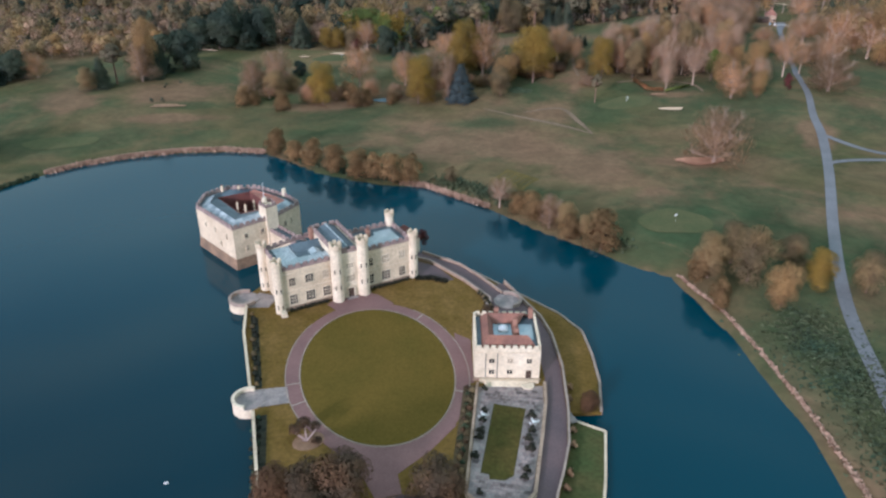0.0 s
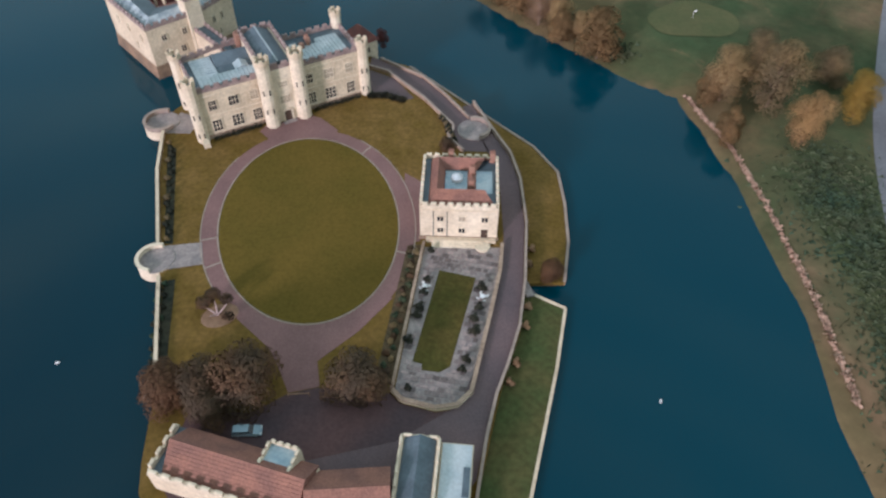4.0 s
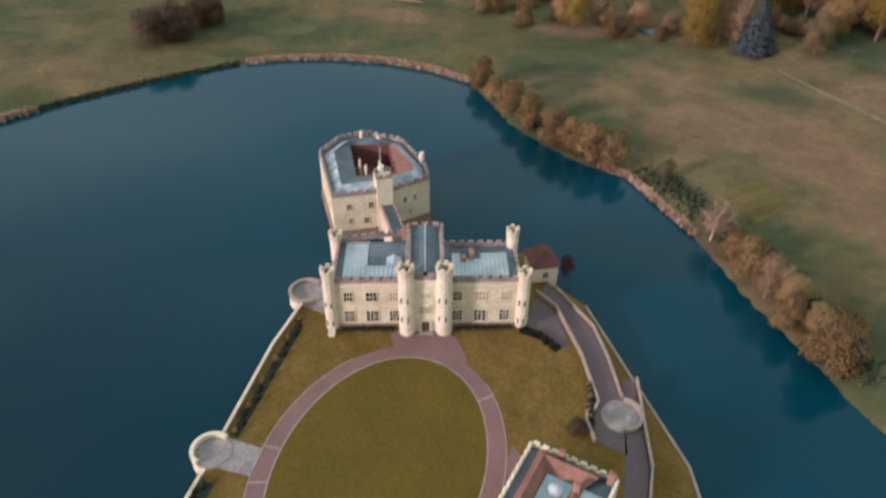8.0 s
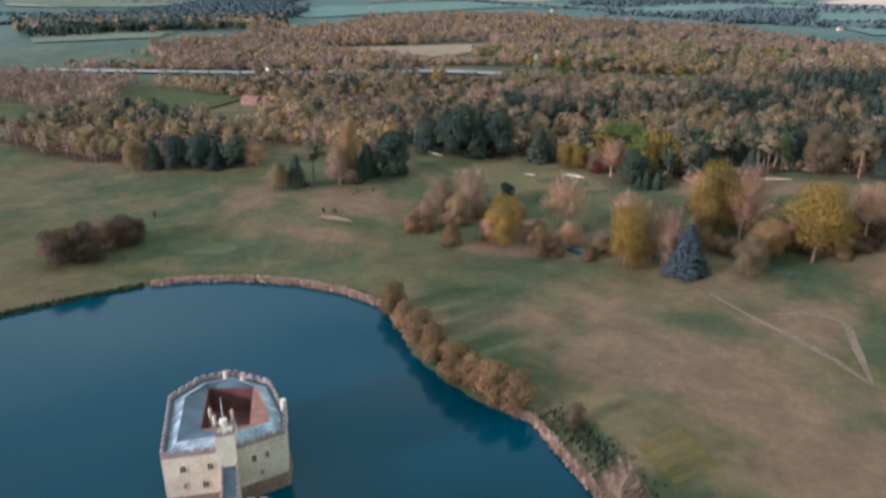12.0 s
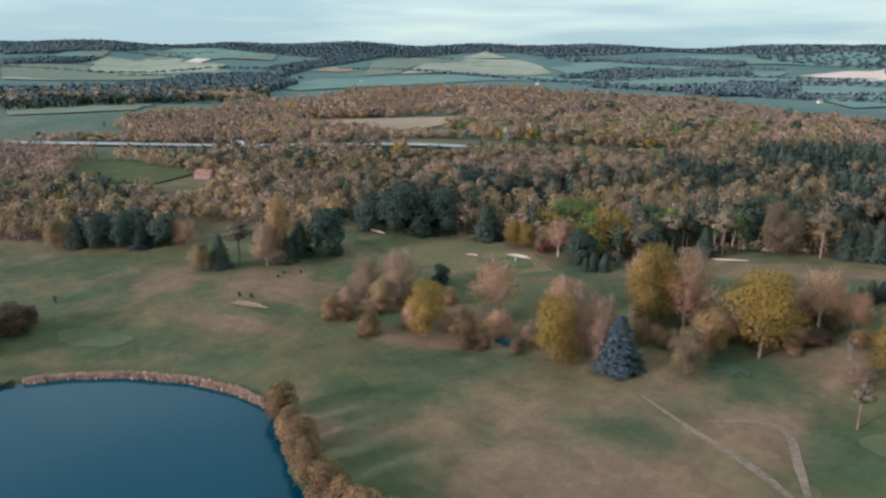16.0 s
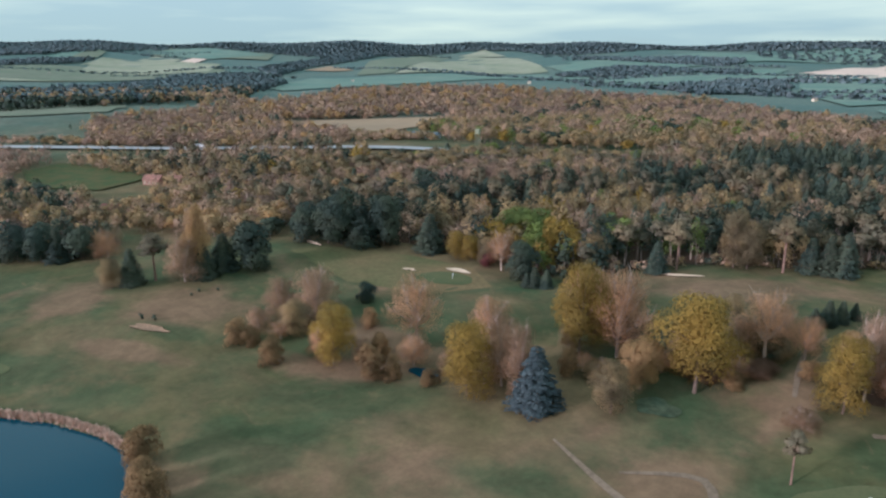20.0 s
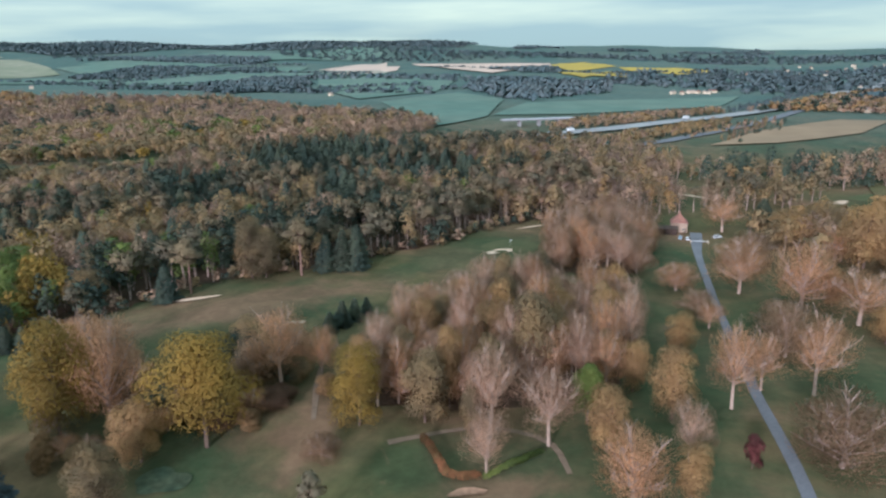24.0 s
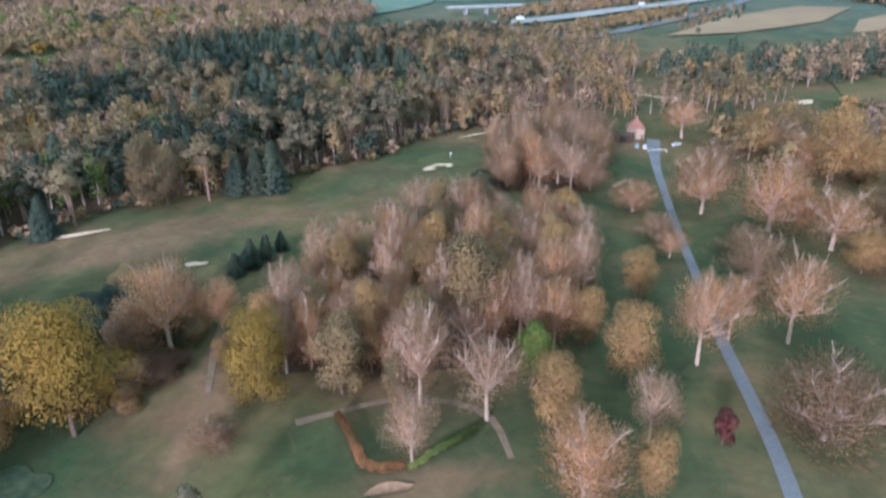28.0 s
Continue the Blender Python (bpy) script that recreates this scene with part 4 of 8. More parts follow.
def wall_run(name, pts, w, z0, z1, material, label, cap=None, parent=None):
    """A wall along a plan line, with a coping as its part."""
    ob = thing(name, Matrix(), label, "wall", kind="structure") if parent is None else parent
    s, c = Shape(), Shape()
    for p, q in zip(pts[:-1], pts[1:]):
        s.bar(p, q, w, z0, z1)
        c.bar(p, q, w + 0.16, z1 + 0.003, z1 + 0.15)
    part("wall_body", s, material, ob)
    part("coping", c, cap or M["stone_pale"], ob, "pale stone coping")
    return ob


wall_run("lake_wall_south", [(-37.0, 97), (-43.6, 119.6)], 0.5, -2, LZ + 0.9, M["stone_worn"], "low stone wall rising from the lake", M["stone"])
wall_run("lake_wall_north", [(-46.4, 128.0), (-53.6, 150), (-56.4, 163.2)], 0.5, -2, LZ + 0.9, M["stone_worn"], "low stone wall rising from the lake beside the flower bed", M["stone"])


def bastion(x, y, r, z1, a0, a1, label, rim="stone_pale"):
    ob = thing("bastion", Matrix.Translation((x, y, 0)), label, "bastion", "round bastions")
    part("drum", Shape().cyl(0, 0, r + 0.15, r, -2, z1 - 0.9, 28), M["stone_pale"], ob)
    part("parapet", Shape().ring(0, 0, r - 0.55, r + 0.02, z1 - 0.9, z1, 28, a0, a1), M[rim], ob)
    part("floor", Shape().cyl(0, 0, r - 0.02, r - 0.02, z1 - 0.9, z1 - 0.82, 28), M["paving"], ob, "grey flagged floor")
    part("coping", Shape().ring(0, 0, r - 0.62, r + 0.1, z1 + 0.003, z1 + 0.12, 28, a0, a1), M[rim], ob)
    return ob


bastion(-45.8, 124.2, 3.6, LZ + 1.0, math.radians(80), math.radians(268), "pale round stone bastion standing in the lake")
bastion(-58.2, 167.4, 4.1, LZ + 1.0, math.radians(80), math.radians(330), "round pinkish stone bastion beside the castle corner", "kerb")
flat("paving_corner", [(-56.5, 163.4), (-50.5, 163.6), (-49.0, 169.5), (-55, 171.5)], LZ + 0.08, M["paving"], "grey flagstones between bastion and castle", "paving")

# road, yard, terrace and garden on the east and south
road = Shape()
RL = [(12.4, 177), (16.6, 166), (19.2, 158), (20.9, 151.6), (21.7, 133.7), (20.6, 122), (19.2, 114), (16.6, 103), (13.8, 95), (4, 88), (-10, 84)]
RR = [(14.6, 178), (19.6, 167), (23.2, 159), (25.2, 150.6), (26.0, 137.4), (25.2, 122), (23.8, 111), (21.6, 103), (19.6, 97), (16.6, 82), (2, 62)]
zr = LZ + 0.06
road.add([(x, y, zr) for x, y in RL] + [(x, y, zr) for x, y in RR], [(i, 11 + i, 12 + i, i + 1) for i in range(10)])
tagged(new("road_island", road.mesh("road_island", M["asphalt"])), "grey tarmac road between the stone walls", "road", kind="structure")
flat("yard", [(-30, 92), (-31, 80), (-25, 72), (2, 64), (13, 80), (17.8, 92), (16.0, 96.6), (13.6, 94.2), (9.9, 93.4), (4.1, 94.8), (2.3, 96.6), (-9.8, 97.2), (-14.6, 95.8), (-20, 92)], LZ + 0.04, M["yard"],
     "shaded reddish tarmac yard by the gatehouse", "yard")
wall_run("road_wall", [(15.0, 178.3), (19.9, 167.2), (23.6, 159.2), (25.5, 150.7), (26.3, 137.4), (25.5, 122), (24.1, 111), (21.9, 103), (19.9, 97), (18.2, 89), (16.9, 80), (15.6, 70)],
         0.34, -1.5, LZ + 0.9, M["stone_worn"], "long weathered stone wall along the road", M["kerb"])
wall_run("lane_wall", [(-12.9, 193.0), (-6.9, 190.4), (3.1, 179.2), (10.4, 168.8), (10.5, 166.4), (9.3, 165.4), (10.0, 163.4), (13.0, 159.6)], 0.36, LZ, LZ + 0.9, M["stone_worn"], "weathered stone wall between lane and lawn", M["kerb"])
wall_run("lane_wall_outer", [(-9.5, 196.6), (2.4, 188.6), (8.4, 180.8), (12.8, 174.0), (14.0, 172.2)], 0.3, 0.5, LZ + 0.7, M["stone_worn"], "low stone wall on the lake side of the lane", M["kerb"])
lane = Shape()
A = [(-12, 193), (-4.2, 189), (4.6, 178.2), (9.6, 170), (12.6, 160)]
B = [(-12, 198), (-0.5, 191.6), (8.2, 181.5), (15.2, 170), (19.0, 160)]
lane.add([(x, y, zr) for x, y in A] + [(x, y, zr) for x, y in B], [(i, 5 + i, 6 + i, i + 1) for i in range(4)])
tagged(new("lane", lane.mesh("lane", M["asphalt"])), "narrow tarmac lane curving round the tower", "road", kind="structure")
flat("court_east", [(-11.5, 182), (-2.5, 178.6), (0.4, 180.0), (-5, 188.2), (-12, 192)], LZ + 0.05, M["asphalt"], "grey slate court at the castle's end", "paving")
bast = bastion(15.4, 168.0, 3.9, LZ + 1.0, math.radians(-70), math.radians(105), "small round turning place walled in pinkish stone", "kerb")

TER = [(6.0, 130.0), (2.9, 97.0), (4.4, 95.6), (9.9, 94.4), (13.2, 95.0), (15.2, 97.4), (18.6, 114), (20.4, 124), (20.9, 130.5)]
flat("terrace", TER, LZ + 0.05, M["paving"], "weathered stone terrace round a sunken lawn", "terrace")
flat("garden_lawn", [(9.2, 124.0), (5.5, 103.0), (7.2, 102.6), (7.0, 101.4), (10.2, 101.0), (12.0, 102.2), (16.2, 122.4)], LZ + 0.10, M["garden_grass"],
     "narrow dark green garden lawn", "lawn")
# loose-laid flags of the terrace, each a piece of its own
def in_poly(poly, x, y):
    k = False
    for (ax, ay), (bx, by) in zip(poly, poly[1:] + poly[:1]):
        if (ay > y) != (by > y) and x < ax + (y - ay) * (bx - ax) / (by - ay):
            k = not k
    return k


GARDEN = [(9.2, 124.0), (5.5, 103.0), (7.2, 102.6), (7.0, 101.4), (10.2, 101.0), (12.0, 102.2), (16.2, 122.4)]
terrace_ob = bpy.data.objects["terrace"]
flag_rng = random.Random(4)
flag_meshes = []
for w, d in ((1.3, 0.95), (1.3, 0.95), (0.95, 0.95), (1.3, 0.6)):
    q = [flag_rng.uniform(0.0, 0.07) for _ in range(8)]
    flag_meshes.append(Shape().prism([(-w / 2 + q[0], -d / 2 + q[1]), (w / 2 - q[2], -d / 2 + q[3]), (w / 2 - q[4], d / 2 - q[5]), (-w / 2 + q[6], d / 2 - q[7])], 0, 0.07).mesh("flagstone", M["flag"]))
ca, sa = math.cos(math.radians(-11)), math.sin(math.radians(-11))
for i in range(-16, 17):
    for j in range(-28, 29):
        u, v = (i + (0.5 if j % 2 else 0)) * 1.38, j * 1.02
        x, y = 11.6 + u * ca - v * sa, 113 + u * sa + v * ca
        if all(in_poly(TER, x + a, y + b) for a in (-0.7, 0.7) for b in (-0.6, 0.6)) and not any(in_poly(GARDEN, x + a, y + b) for a in (-0.5, 0.5) for b in (-0.4, 0.4)) and flag_rng.random() < 0.93:
            fo = new("flagstone", flag_meshes[flag_rng.randrange(4)])
            fo.parent = terrace_ob
            fo.matrix_world = pose(x, y, LZ + 0.045 + flag_rng.uniform(0, 0.02), 0, 0, -11 + flag_rng.uniform(-2, 2))
wall_run("terrace_wall", [(2.6, 97.0), (4.3, 95.2), (9.9, 93.9), (13.4, 94.6), (15.7, 97.2), (19.0, 114), (20.8, 124), (21.3, 131)], 0.55, LZ, LZ + 0.8, M["stone"],
         "low stone wall round the terrace", M["stone_worn"])
wall_run("garden_wall_west", [(2.5, 97.2), (5.8, 131)], 0.4, LZ, LZ + 0.55, M["stone"], "low stone wall beside the flower border", M["stone_worn"])
flat("border_brown", [(-0.6, 99.0), (2.2, 98.4), (5.4, 130.6), (2.6, 130.2)], LZ + 0.09, M["border"], "bare brown earth border", "flower bed")
flat("border_lake", [(-42.6, 119), (-37.4, 96), (-35.4, 96), (-40.6, 119.5)][::-1], LZ + 0.06, M["shrub"], "dark planted border along the lake wall", "flower bed")
flat("border_lake_north", [(-45.5, 128.6), (-43.8, 128.6), (-52.0, 158), (-54.6, 160)], LZ + 0.06, M["shrub"], "dark planted border along the lake wall", "flower bed")

# ---------------------------------------------------------------- castle
CAS = pose(-29.0, 171.45, 0, 0, 0, 30.5)      # x along the front, y backwards


def battlement(shape, pts, w, z0, h=0.9, tooth=1.25, gap=0.85, closed=True, sill=0.75):
    """A breast wall with merlons along a plan line."""
    ends = list(zip(pts, pts[1:] + pts[:1])) if closed else list(zip(pts[:-1], pts[1:]))
    for p, q in ends:
        d = math.hypot(q[0] - p[0], q[1] - p[1])
        shape.bar(p, q, w, z0, z0 + sill)
        n = max(1, int((d + gap) / (tooth + gap)))
        pitch = d / n
        for i in range(n):
            a, b = (i * pitch + gap / 2 * (pitch / (tooth + gap))) / d, ((i + 1) * pitch - gap / 2 * (pitch / (tooth + gap))) / d
            shape.bar((p[0] + (q[0] - p[0]) * a, p[1] + (q[1] - p[1]) * a), (p[0] + (q[0] - p[0]) * b, p[1] + (q[1] - p[1]) * b), w, z0 + sill + 0.002, z0 + sill + h)
    return shape


def crenellate(name, parent, pts, w, z0, h, material, label="", tooth=1.25, gap=0.85, closed=False, sill=0.75):
    """A breast wall as a part, each merlon on it a piece of its own."""
    ends = list(zip(pts, pts[1:] + pts[:1])) if closed else list(zip(pts[:-1], pts[1:]))
    wall = Shape()
    for p, q in ends:
        wall.bar(p, q, w, z0, z0 + sill)
    ob = part(name, wall, material, parent, label)
    for p, q in ends:
        d = math.hypot(q[0] - p[0], q[1] - p[1])
        n = max(1, int((d + gap) / (tooth + gap)))
        l = tooth * (d / n) / (tooth + gap)
        turn = math.degrees(math.atan2(q[1] - p[1], q[0] - p[0]))
        block = Shape().prism([(-l / 2, -w / 2), (l / 2, -w / 2), (l / 2, w / 2), (-l / 2, w / 2)], 0, h - 0.12)
        block.prism([(-l / 2 - 0.05, -w / 2 - 0.05), (l / 2 + 0.05, -w / 2 - 0.05), (l / 2 + 0.05, w / 2 + 0.05), (-l / 2 - 0.05, w / 2 + 0.05)], h - 0.119, h,
                    [(-l / 2, -w / 2 + 0.08), (l / 2, -w / 2 + 0.08), (l / 2, w / 2 - 0.08), (-l / 2, w / 2 - 0.08)])
        me = block.mesh("merlon", material)
        for i in range(n):
            k = (i + 0.5) / n
            m = new("merlon", me)
            m.parent = ob
            m.matrix_local = pose(p[0] + (q[0] - p[0]) * k, p[1] + (q[1] - p[1]) * k, z0 + sill + 0.002, 0, 0, turn)
    return ob


def window(parent, at, face, w, h, lights=3, rows=2, blind=False):
    """A stone mullioned window set in a wall: at is its sill's middle, face the outward direction in plan degrees."""
    m = Matrix.Translation(at) @ Matrix.Rotation(math.radians(face), 4, "Z")
    win = new("window")
    win.parent = parent
    win.matrix_local = m
    part("pane", Shape().box(-w / 2, w / 2, 0.02, 0.05, 0, h), M["blind"] if blind else M["glass"], win)
    fr = Shape()
    t = 0.16
    fr.box(-w / 2 - t, -w / 2, -0.10, 0.06, -t, h + t).box(w / 2, w / 2 + t, -0.10, 0.06, -t, h + t)
    fr.box(-w / 2, w / 2, -0.10, 0.06, h, h + t).box(-w / 2, w / 2, -0.14, 0.06, -t, 0)
    part("frame", fr, M["stone_pale"], win)
    bars = Shape()
    for i in range(1, lights):
        x = -w / 2 + w * i / lights
        bars.box(x - 0.07, x + 0.07, -0.06, 0.03, 0, h)
    for j in range(1, rows):
        bars.box(-w / 2, w / 2, -0.05, 0.03, h * j / rows - 0.06, h * j / rows + 0.06)
    part("mullions", bars, M["stone_pale"], win)
    return win


def turret(parent, x, y, r, z0, z1, n=10, name="turret"):
    t = new(name)
    t.parent = parent
    t.location = (x, y, 0)
    part("shaft", Shape().cyl(0, 0, r * 1.06, r, z0, z1 - 2.2, n), M["stone_pale"], t)
    part("collar", Shape().cyl(0, 0, r, r * 1.13, z1 - 2.2, z1 - 1.7, n), M["stone_pale"], t)
    crown = Shape()
    crown.ring(0, 0, r * 0.72, r * 1.13, z1 - 1.7, z1 - 0.8, n)
    for i in range(n):
        if i % 2 == 0:
            a = 2 * math.pi * (i + 0.5) / n
            crown.ring(0, 0, r * 0.78, r * 1.13, z1 - 0.797, z1 - 0.2, 2, a - math.pi / n, a + math.pi / n)
    part("crown", crown, M["stone"], t)
    part("roof", Shape().cyl(0, 0, r * 0.72, r * 0.72, z1 - 1.7, z1 - 1.62, n), M["lead"], t)
    for z in (z0 + 4.5, z0 + 9.5):
        for a in (-80, -130):
            c, s = math.cos(math.radians(a)), math.sin(math.radians(a))
            part("slit", Shape().bar((c * r * 0.9 - s * 0.13, s * r * 0.9 + c * 0.13), (c * r * 0.9 + s * 0.13, s * r * 0.9 - c * 0.13), r * 0.36, z, z + 1.3), M["glass"], t)
    return t


castle = thing("castle", CAS, "long cream ragstone castle with turrets and battlements", "castle")
HW, ZW = 19.4, 14.2                       # half width between the end turrets, wall head
part("wall_west", Shape().box(-HW, -3.2, -0.0, 14.5, -2, ZW), M["stone"], castle)
part("wall_east", Shape().box(2.6, HW, -0.0, 12.8, -2, ZW), M["stone"], castle)
part("wall_centre", Shape().box(-3.197, 2.597, -1.6, 1.0, -2, 16.2).box(-4.3, 3.7, 1.001, 17.0, -2, 16.197), M["stone_pale"], castle)
# string courses
sc = Shape()
for z in (LZ + 5.7, ZW - 1.0):
    sc.box(-HW, -3.2, -0.14, -0.003, z, z + 0.22).box(2.6, HW, -0.14, -0.003, z, z + 0.22)
part("string_course", sc, M["stone_pale"], castle)
pl = Shape().box(-HW, -3.2, -0.22, -0.003, LZ - 0.3, LZ + 0.9).box(2.6, HW, -0.22, -0.003, LZ - 0.3, LZ + 0.9)
part("plinth", pl, M["stone_worn"], castle)
for nm, pts, w, z in (("parapet_west", [(-HW, 0.25), (-3.2, 0.25)], 0.5, ZW), ("parapet_west_end", [(-HW + 0.25, 0.5), (-HW + 0.25, 14.2)], 0.5, ZW),
                      ("parapet_west_back", [(-HW + 0.5, 14.25), (-9, 16.6), (-3.2, 16.8)], 0.5, ZW),
                      ("parapet_east", [(2.6, 0.25), (HW, 0.25)], 0.5, ZW), ("parapet_east_end", [(HW - 0.25, 0.5), (HW - 0.25, 12.3)], 0.5, ZW),
                      ("parapet_east_back", [(2.6, 12.55), (HW - 0.5, 12.55)], 0.5, ZW)):
    crenellate(nm, castle, pts, w, z, 0.75, M["coping"], "weathered brown battlements")
for nm, pts in (("parapet_centre_west", [(-4.05, 1.0), (-4.05, 17.0)]), ("parapet_centre_east", [(3.45, 1.0), (3.45, 17.0)]),
                ("parapet_centre_back", [(-3.8, 16.75), (3.2, 16.75)]), ("parapet_centre_front", [(-2.7, -1.35), (2.1, -1.35)])):
    crenellate(nm, castle, pts, 0.5, 16.2, 0.8, M["coping"], "weathered brown battlements")


def pitched(x0, x1, y0, y1, z0, z1, ridge="x"):
    """A shallow two-sided roof."""
    if ridge == "x":
        ym = (y0 + y1) / 2
        return Shape().add([(x0, y0, z0), (x1, y0, z0), (x1, ym, z1), (x0, ym, z1), (x0, y1, z0), (x1, y1, z0)],
                           [(0, 1, 2, 3), (3, 2, 5, 4), (0, 3, 4), (1, 5, 2), (0, 4, 5, 1)])
    xm = (x0 + x1) / 2
    return Shape().add([(x0, y0, z0), (x0, y1, z0), (xm, y1, z1), (xm, y0, z1), (x1, y0, z0), (x1, y1, z0)],
                       [(0, 3, 2, 1), (3, 4, 5, 2), (0, 4, 3), (1, 2, 5), (0, 1, 5, 4)])


def seams(x0, x1, y0, y1, z, pitch, along="y"):
    """Raised lead rolls."""
    s = Shape()
    if along == "y":
        n = int((x1 - x0) / pitch)
        for i in range(1, n):
            x = x0 + (x1 - x0) * i / n
            s.box(x - 0.03, x + 0.03, y0, y1, z, z + 0.06)
    else:
        n = int((y1 - y0) / pitch)
        for i in range(1, n):
            y = y0 + (y1 - y0) * i / n
            s.box(x0, x1, y - 0.03, y + 0.03, z, z + 0.06)
    return s


zr1 = ZW + 0.35
rf = part("roof_west", Shape().box(-HW + 1.9, -4.4, 1.7, 5.4, ZW, zr1).box(-HW + 1.9, -12.6, 5.41, 13.2, ZW, zr1), M["lead_pale"], castle, "pale lead roof in flat bays")
part("seams", seams(-HW + 1.9, -4.4, 1.7, 5.4, zr1, 0.9), M["lead"], rf)
part("seams", seams(-HW + 1.9, -12.6, 5.41, 13.2, zr1, 0.9, "x"), M["lead"], rf)
part("gutter_west", Shape().box(-HW + 0.5, -3.21, 0.52, 14.0, ZW - 0.02, ZW + 0.06), M["lead"], castle)
part("roof_west_inner", pitched(-12.4, -3.5, 8.6, 14.4, ZW + 0.1, ZW + 1.7), M["lead"], castle, "dark ridged lead roof")
part("roof_west_link", pitched(-8.6, -5.4, 5.5, 8.5, ZW + 0.1, ZW + 1.0, "y"), M["lead_pale"], castle)
part("lightwell", Shape().box(-12.3, -10.2, 5.6, 8.4, ZW + 0.07, ZW + 0.12), M["lead"], castle, "dark lead light well")
part("roof_centre", pitched(-3.4, 2.8, -0.6, 16.2, 16.2, 17.6, "y"), M["lead"], castle, "dark blue-grey ridged lead roof")
part("ridge_roll", Shape().box(-0.42, -0.18, -0.6, 16.2, 17.55, 17.72), M["lead_pale"], castle)
rf = part("roof_east", Shape().box(5.4, HW - 2.2, 1.9, 9.6, ZW, zr1), M["lead_pale"], castle, "bright pale lead roof")
part("seams", seams(5.4, HW - 2.2, 1.9, 9.6, zr1, 0.9), M["lead"], rf)
part("gutter_east", Shape().box(2.61, HW - 0.51, 0.52, 12.3, ZW - 0.02, ZW + 0.06), M["lead"], castle)
part("roof_hut", pitched(7.2, 11.4, 7.6, 9.9, zr1, zr1 + 1.3), M["lead"], castle)
part("hut_wall", Shape().box(7.3, 8.4, 6.4, 7.55, zr1, zr1 + 1.1), M["chimney"], castle)
part("roof_link", Shape().box(2.9, 4.9, 7.5, 11.8, ZW, ZW + 0.7), M["lead"], castle)
for x, y, zt in ((9.6, 8.0, 16.6), (-5.0, 15.5, 17.4)):
    ch = part("chimney", Shape().box(x - 0.5, x + 0.5, y - 0.8, y + 0.8, ZW, zt), M["chimney"], castle)
    for dy in (-0.35, 0.35):
        part("pot", Shape().cyl(x, y + dy, 0.16, 0.14, zt, zt + 0.5, 8), M["tile"], ch)
turret(castle, -20.2, 0.2, 1.35, -1, 18.4)
turret(castle, -20.0, 14.4, 1.35, -1, 17.4)
turret(castle, 20.2, 0.2, 1.35, -1, 17.4)
turret(castle, 18.8, 12.6, 1.3, -1, 19.2)
turret(castle, -4.2, -1.7, 1.6, LZ - 0.5, 20.3, 12)
turret(castle, 3.6, -1.7, 1.6, LZ - 0.5, 20.3, 12)
part("buttress", Shape().box(-20.9, -19.5, -3.2, -1.2, LZ - 0.3, LZ + 1.2), M["stone_pale"], castle)
for i, x in enumerate((-16.4, -11.6, -6.9)):
    window(castle, (x, -0.06, LZ + 1.6), 0, 2.0 if i != 1 else 2.5, 2.9, 3, 3)
    window(castle, (x, -0.06, LZ + 7.2), 0, 1.7 if i != 1 else 2.2, 2.4, 3, 2, i == 2)
for i, x in enumerate((6.4, 11.2, 16.4)):
    window(castle, (x, -0.06, LZ + 1.6), 0, 2.5 if i == 1 else 1.9, 2.9, 3, 3)
    window(castle, (x, -0.06, LZ + 7.2), 0, 2.2 if i == 1 else 1.7, 2.4, 3, 2, i != 0)
for z, w, h in ((LZ + 5.0, 2.3, 1.9), (LZ + 9.3, 2.0, 1.3)):
    window(castle, (-0.3, -1.66, z), 0, w, h, 4, 2, True)
door = part("door", Shape().prism([(-1.1, -1.75), (0.5, -1.75), (0.5, -1.603), (-1.1, -1.603)], LZ, LZ + 2.7), M["wood"], castle, "dark oak door in an arch")
arch = Shape()
for i in range(8):
    a0, a1 = math.pi * i / 8, math.pi * (i + 1) / 8
    am = (a0 + a1) / 2
    arch.box(-0.3 + 1.15 * math.cos(am) - 0.2, -0.3 + 1.15 * math.cos(am) + 0.2, -1.95, -1.603, LZ + 2.3 + 1.0 * math.sin(am) - 0.18, LZ + 2.3 + 1.0 * math.sin(am) + 0.18)
arch.box(-1.55, -1.15, -1.95, -1.603, LZ, LZ + 2.4).box(0.55, 0.95, -1.95, -1.603, LZ, LZ + 2.4)
part("door_arch", arch, M["stone_pale"], castle)
part("door_step", Shape().box(-1.9, 1.3, -3.0, -1.75, LZ, LZ + 0.16), M["paving"], castle)
# bridge building to the keep
bw = part("bridge_wall", Shape().bar((-5.0, 16.8), (-10.2, 37.0), 3.6, 3.6, 9.6).bar((-6.4, 22.4), (-7.0, 24.8), 3.6, -2, 3.59).bar((-8.4, 30.0), (-9.0, 32.4), 3.6, -2, 3.59), M["stone"], castle)
part("bridge_parapet", battlement(Shape(), [(-6.5, 17.2), (-11.7, 37.0)], 0.35, 9.6, 0.6, closed=False), M["coping"], bw)
part("bridge_parapet", battlement(Shape(), [(-3.4, 17.2), (-8.6, 37.0)], 0.35, 9.6, 0.6, closed=False), M["coping"], bw)
part("bridge_roof", Shape().bar((-5.0, 17.0), (-10.2, 36.8), 2.7, 9.6, 9.9), M["lead"], bw)

# ---------------------------------------------------------------- the keep on its own island
KEEP = [(-66.0, 188.8), (-55.4, 198.2), (-49.8, 208.4), (-54.0, 213.6), (-66.5, 222.0), (-77.6, 220.8), (-82.4, 214.4), (-82.2, 205.0)]
kc = np.array(KEEP).mean(0)


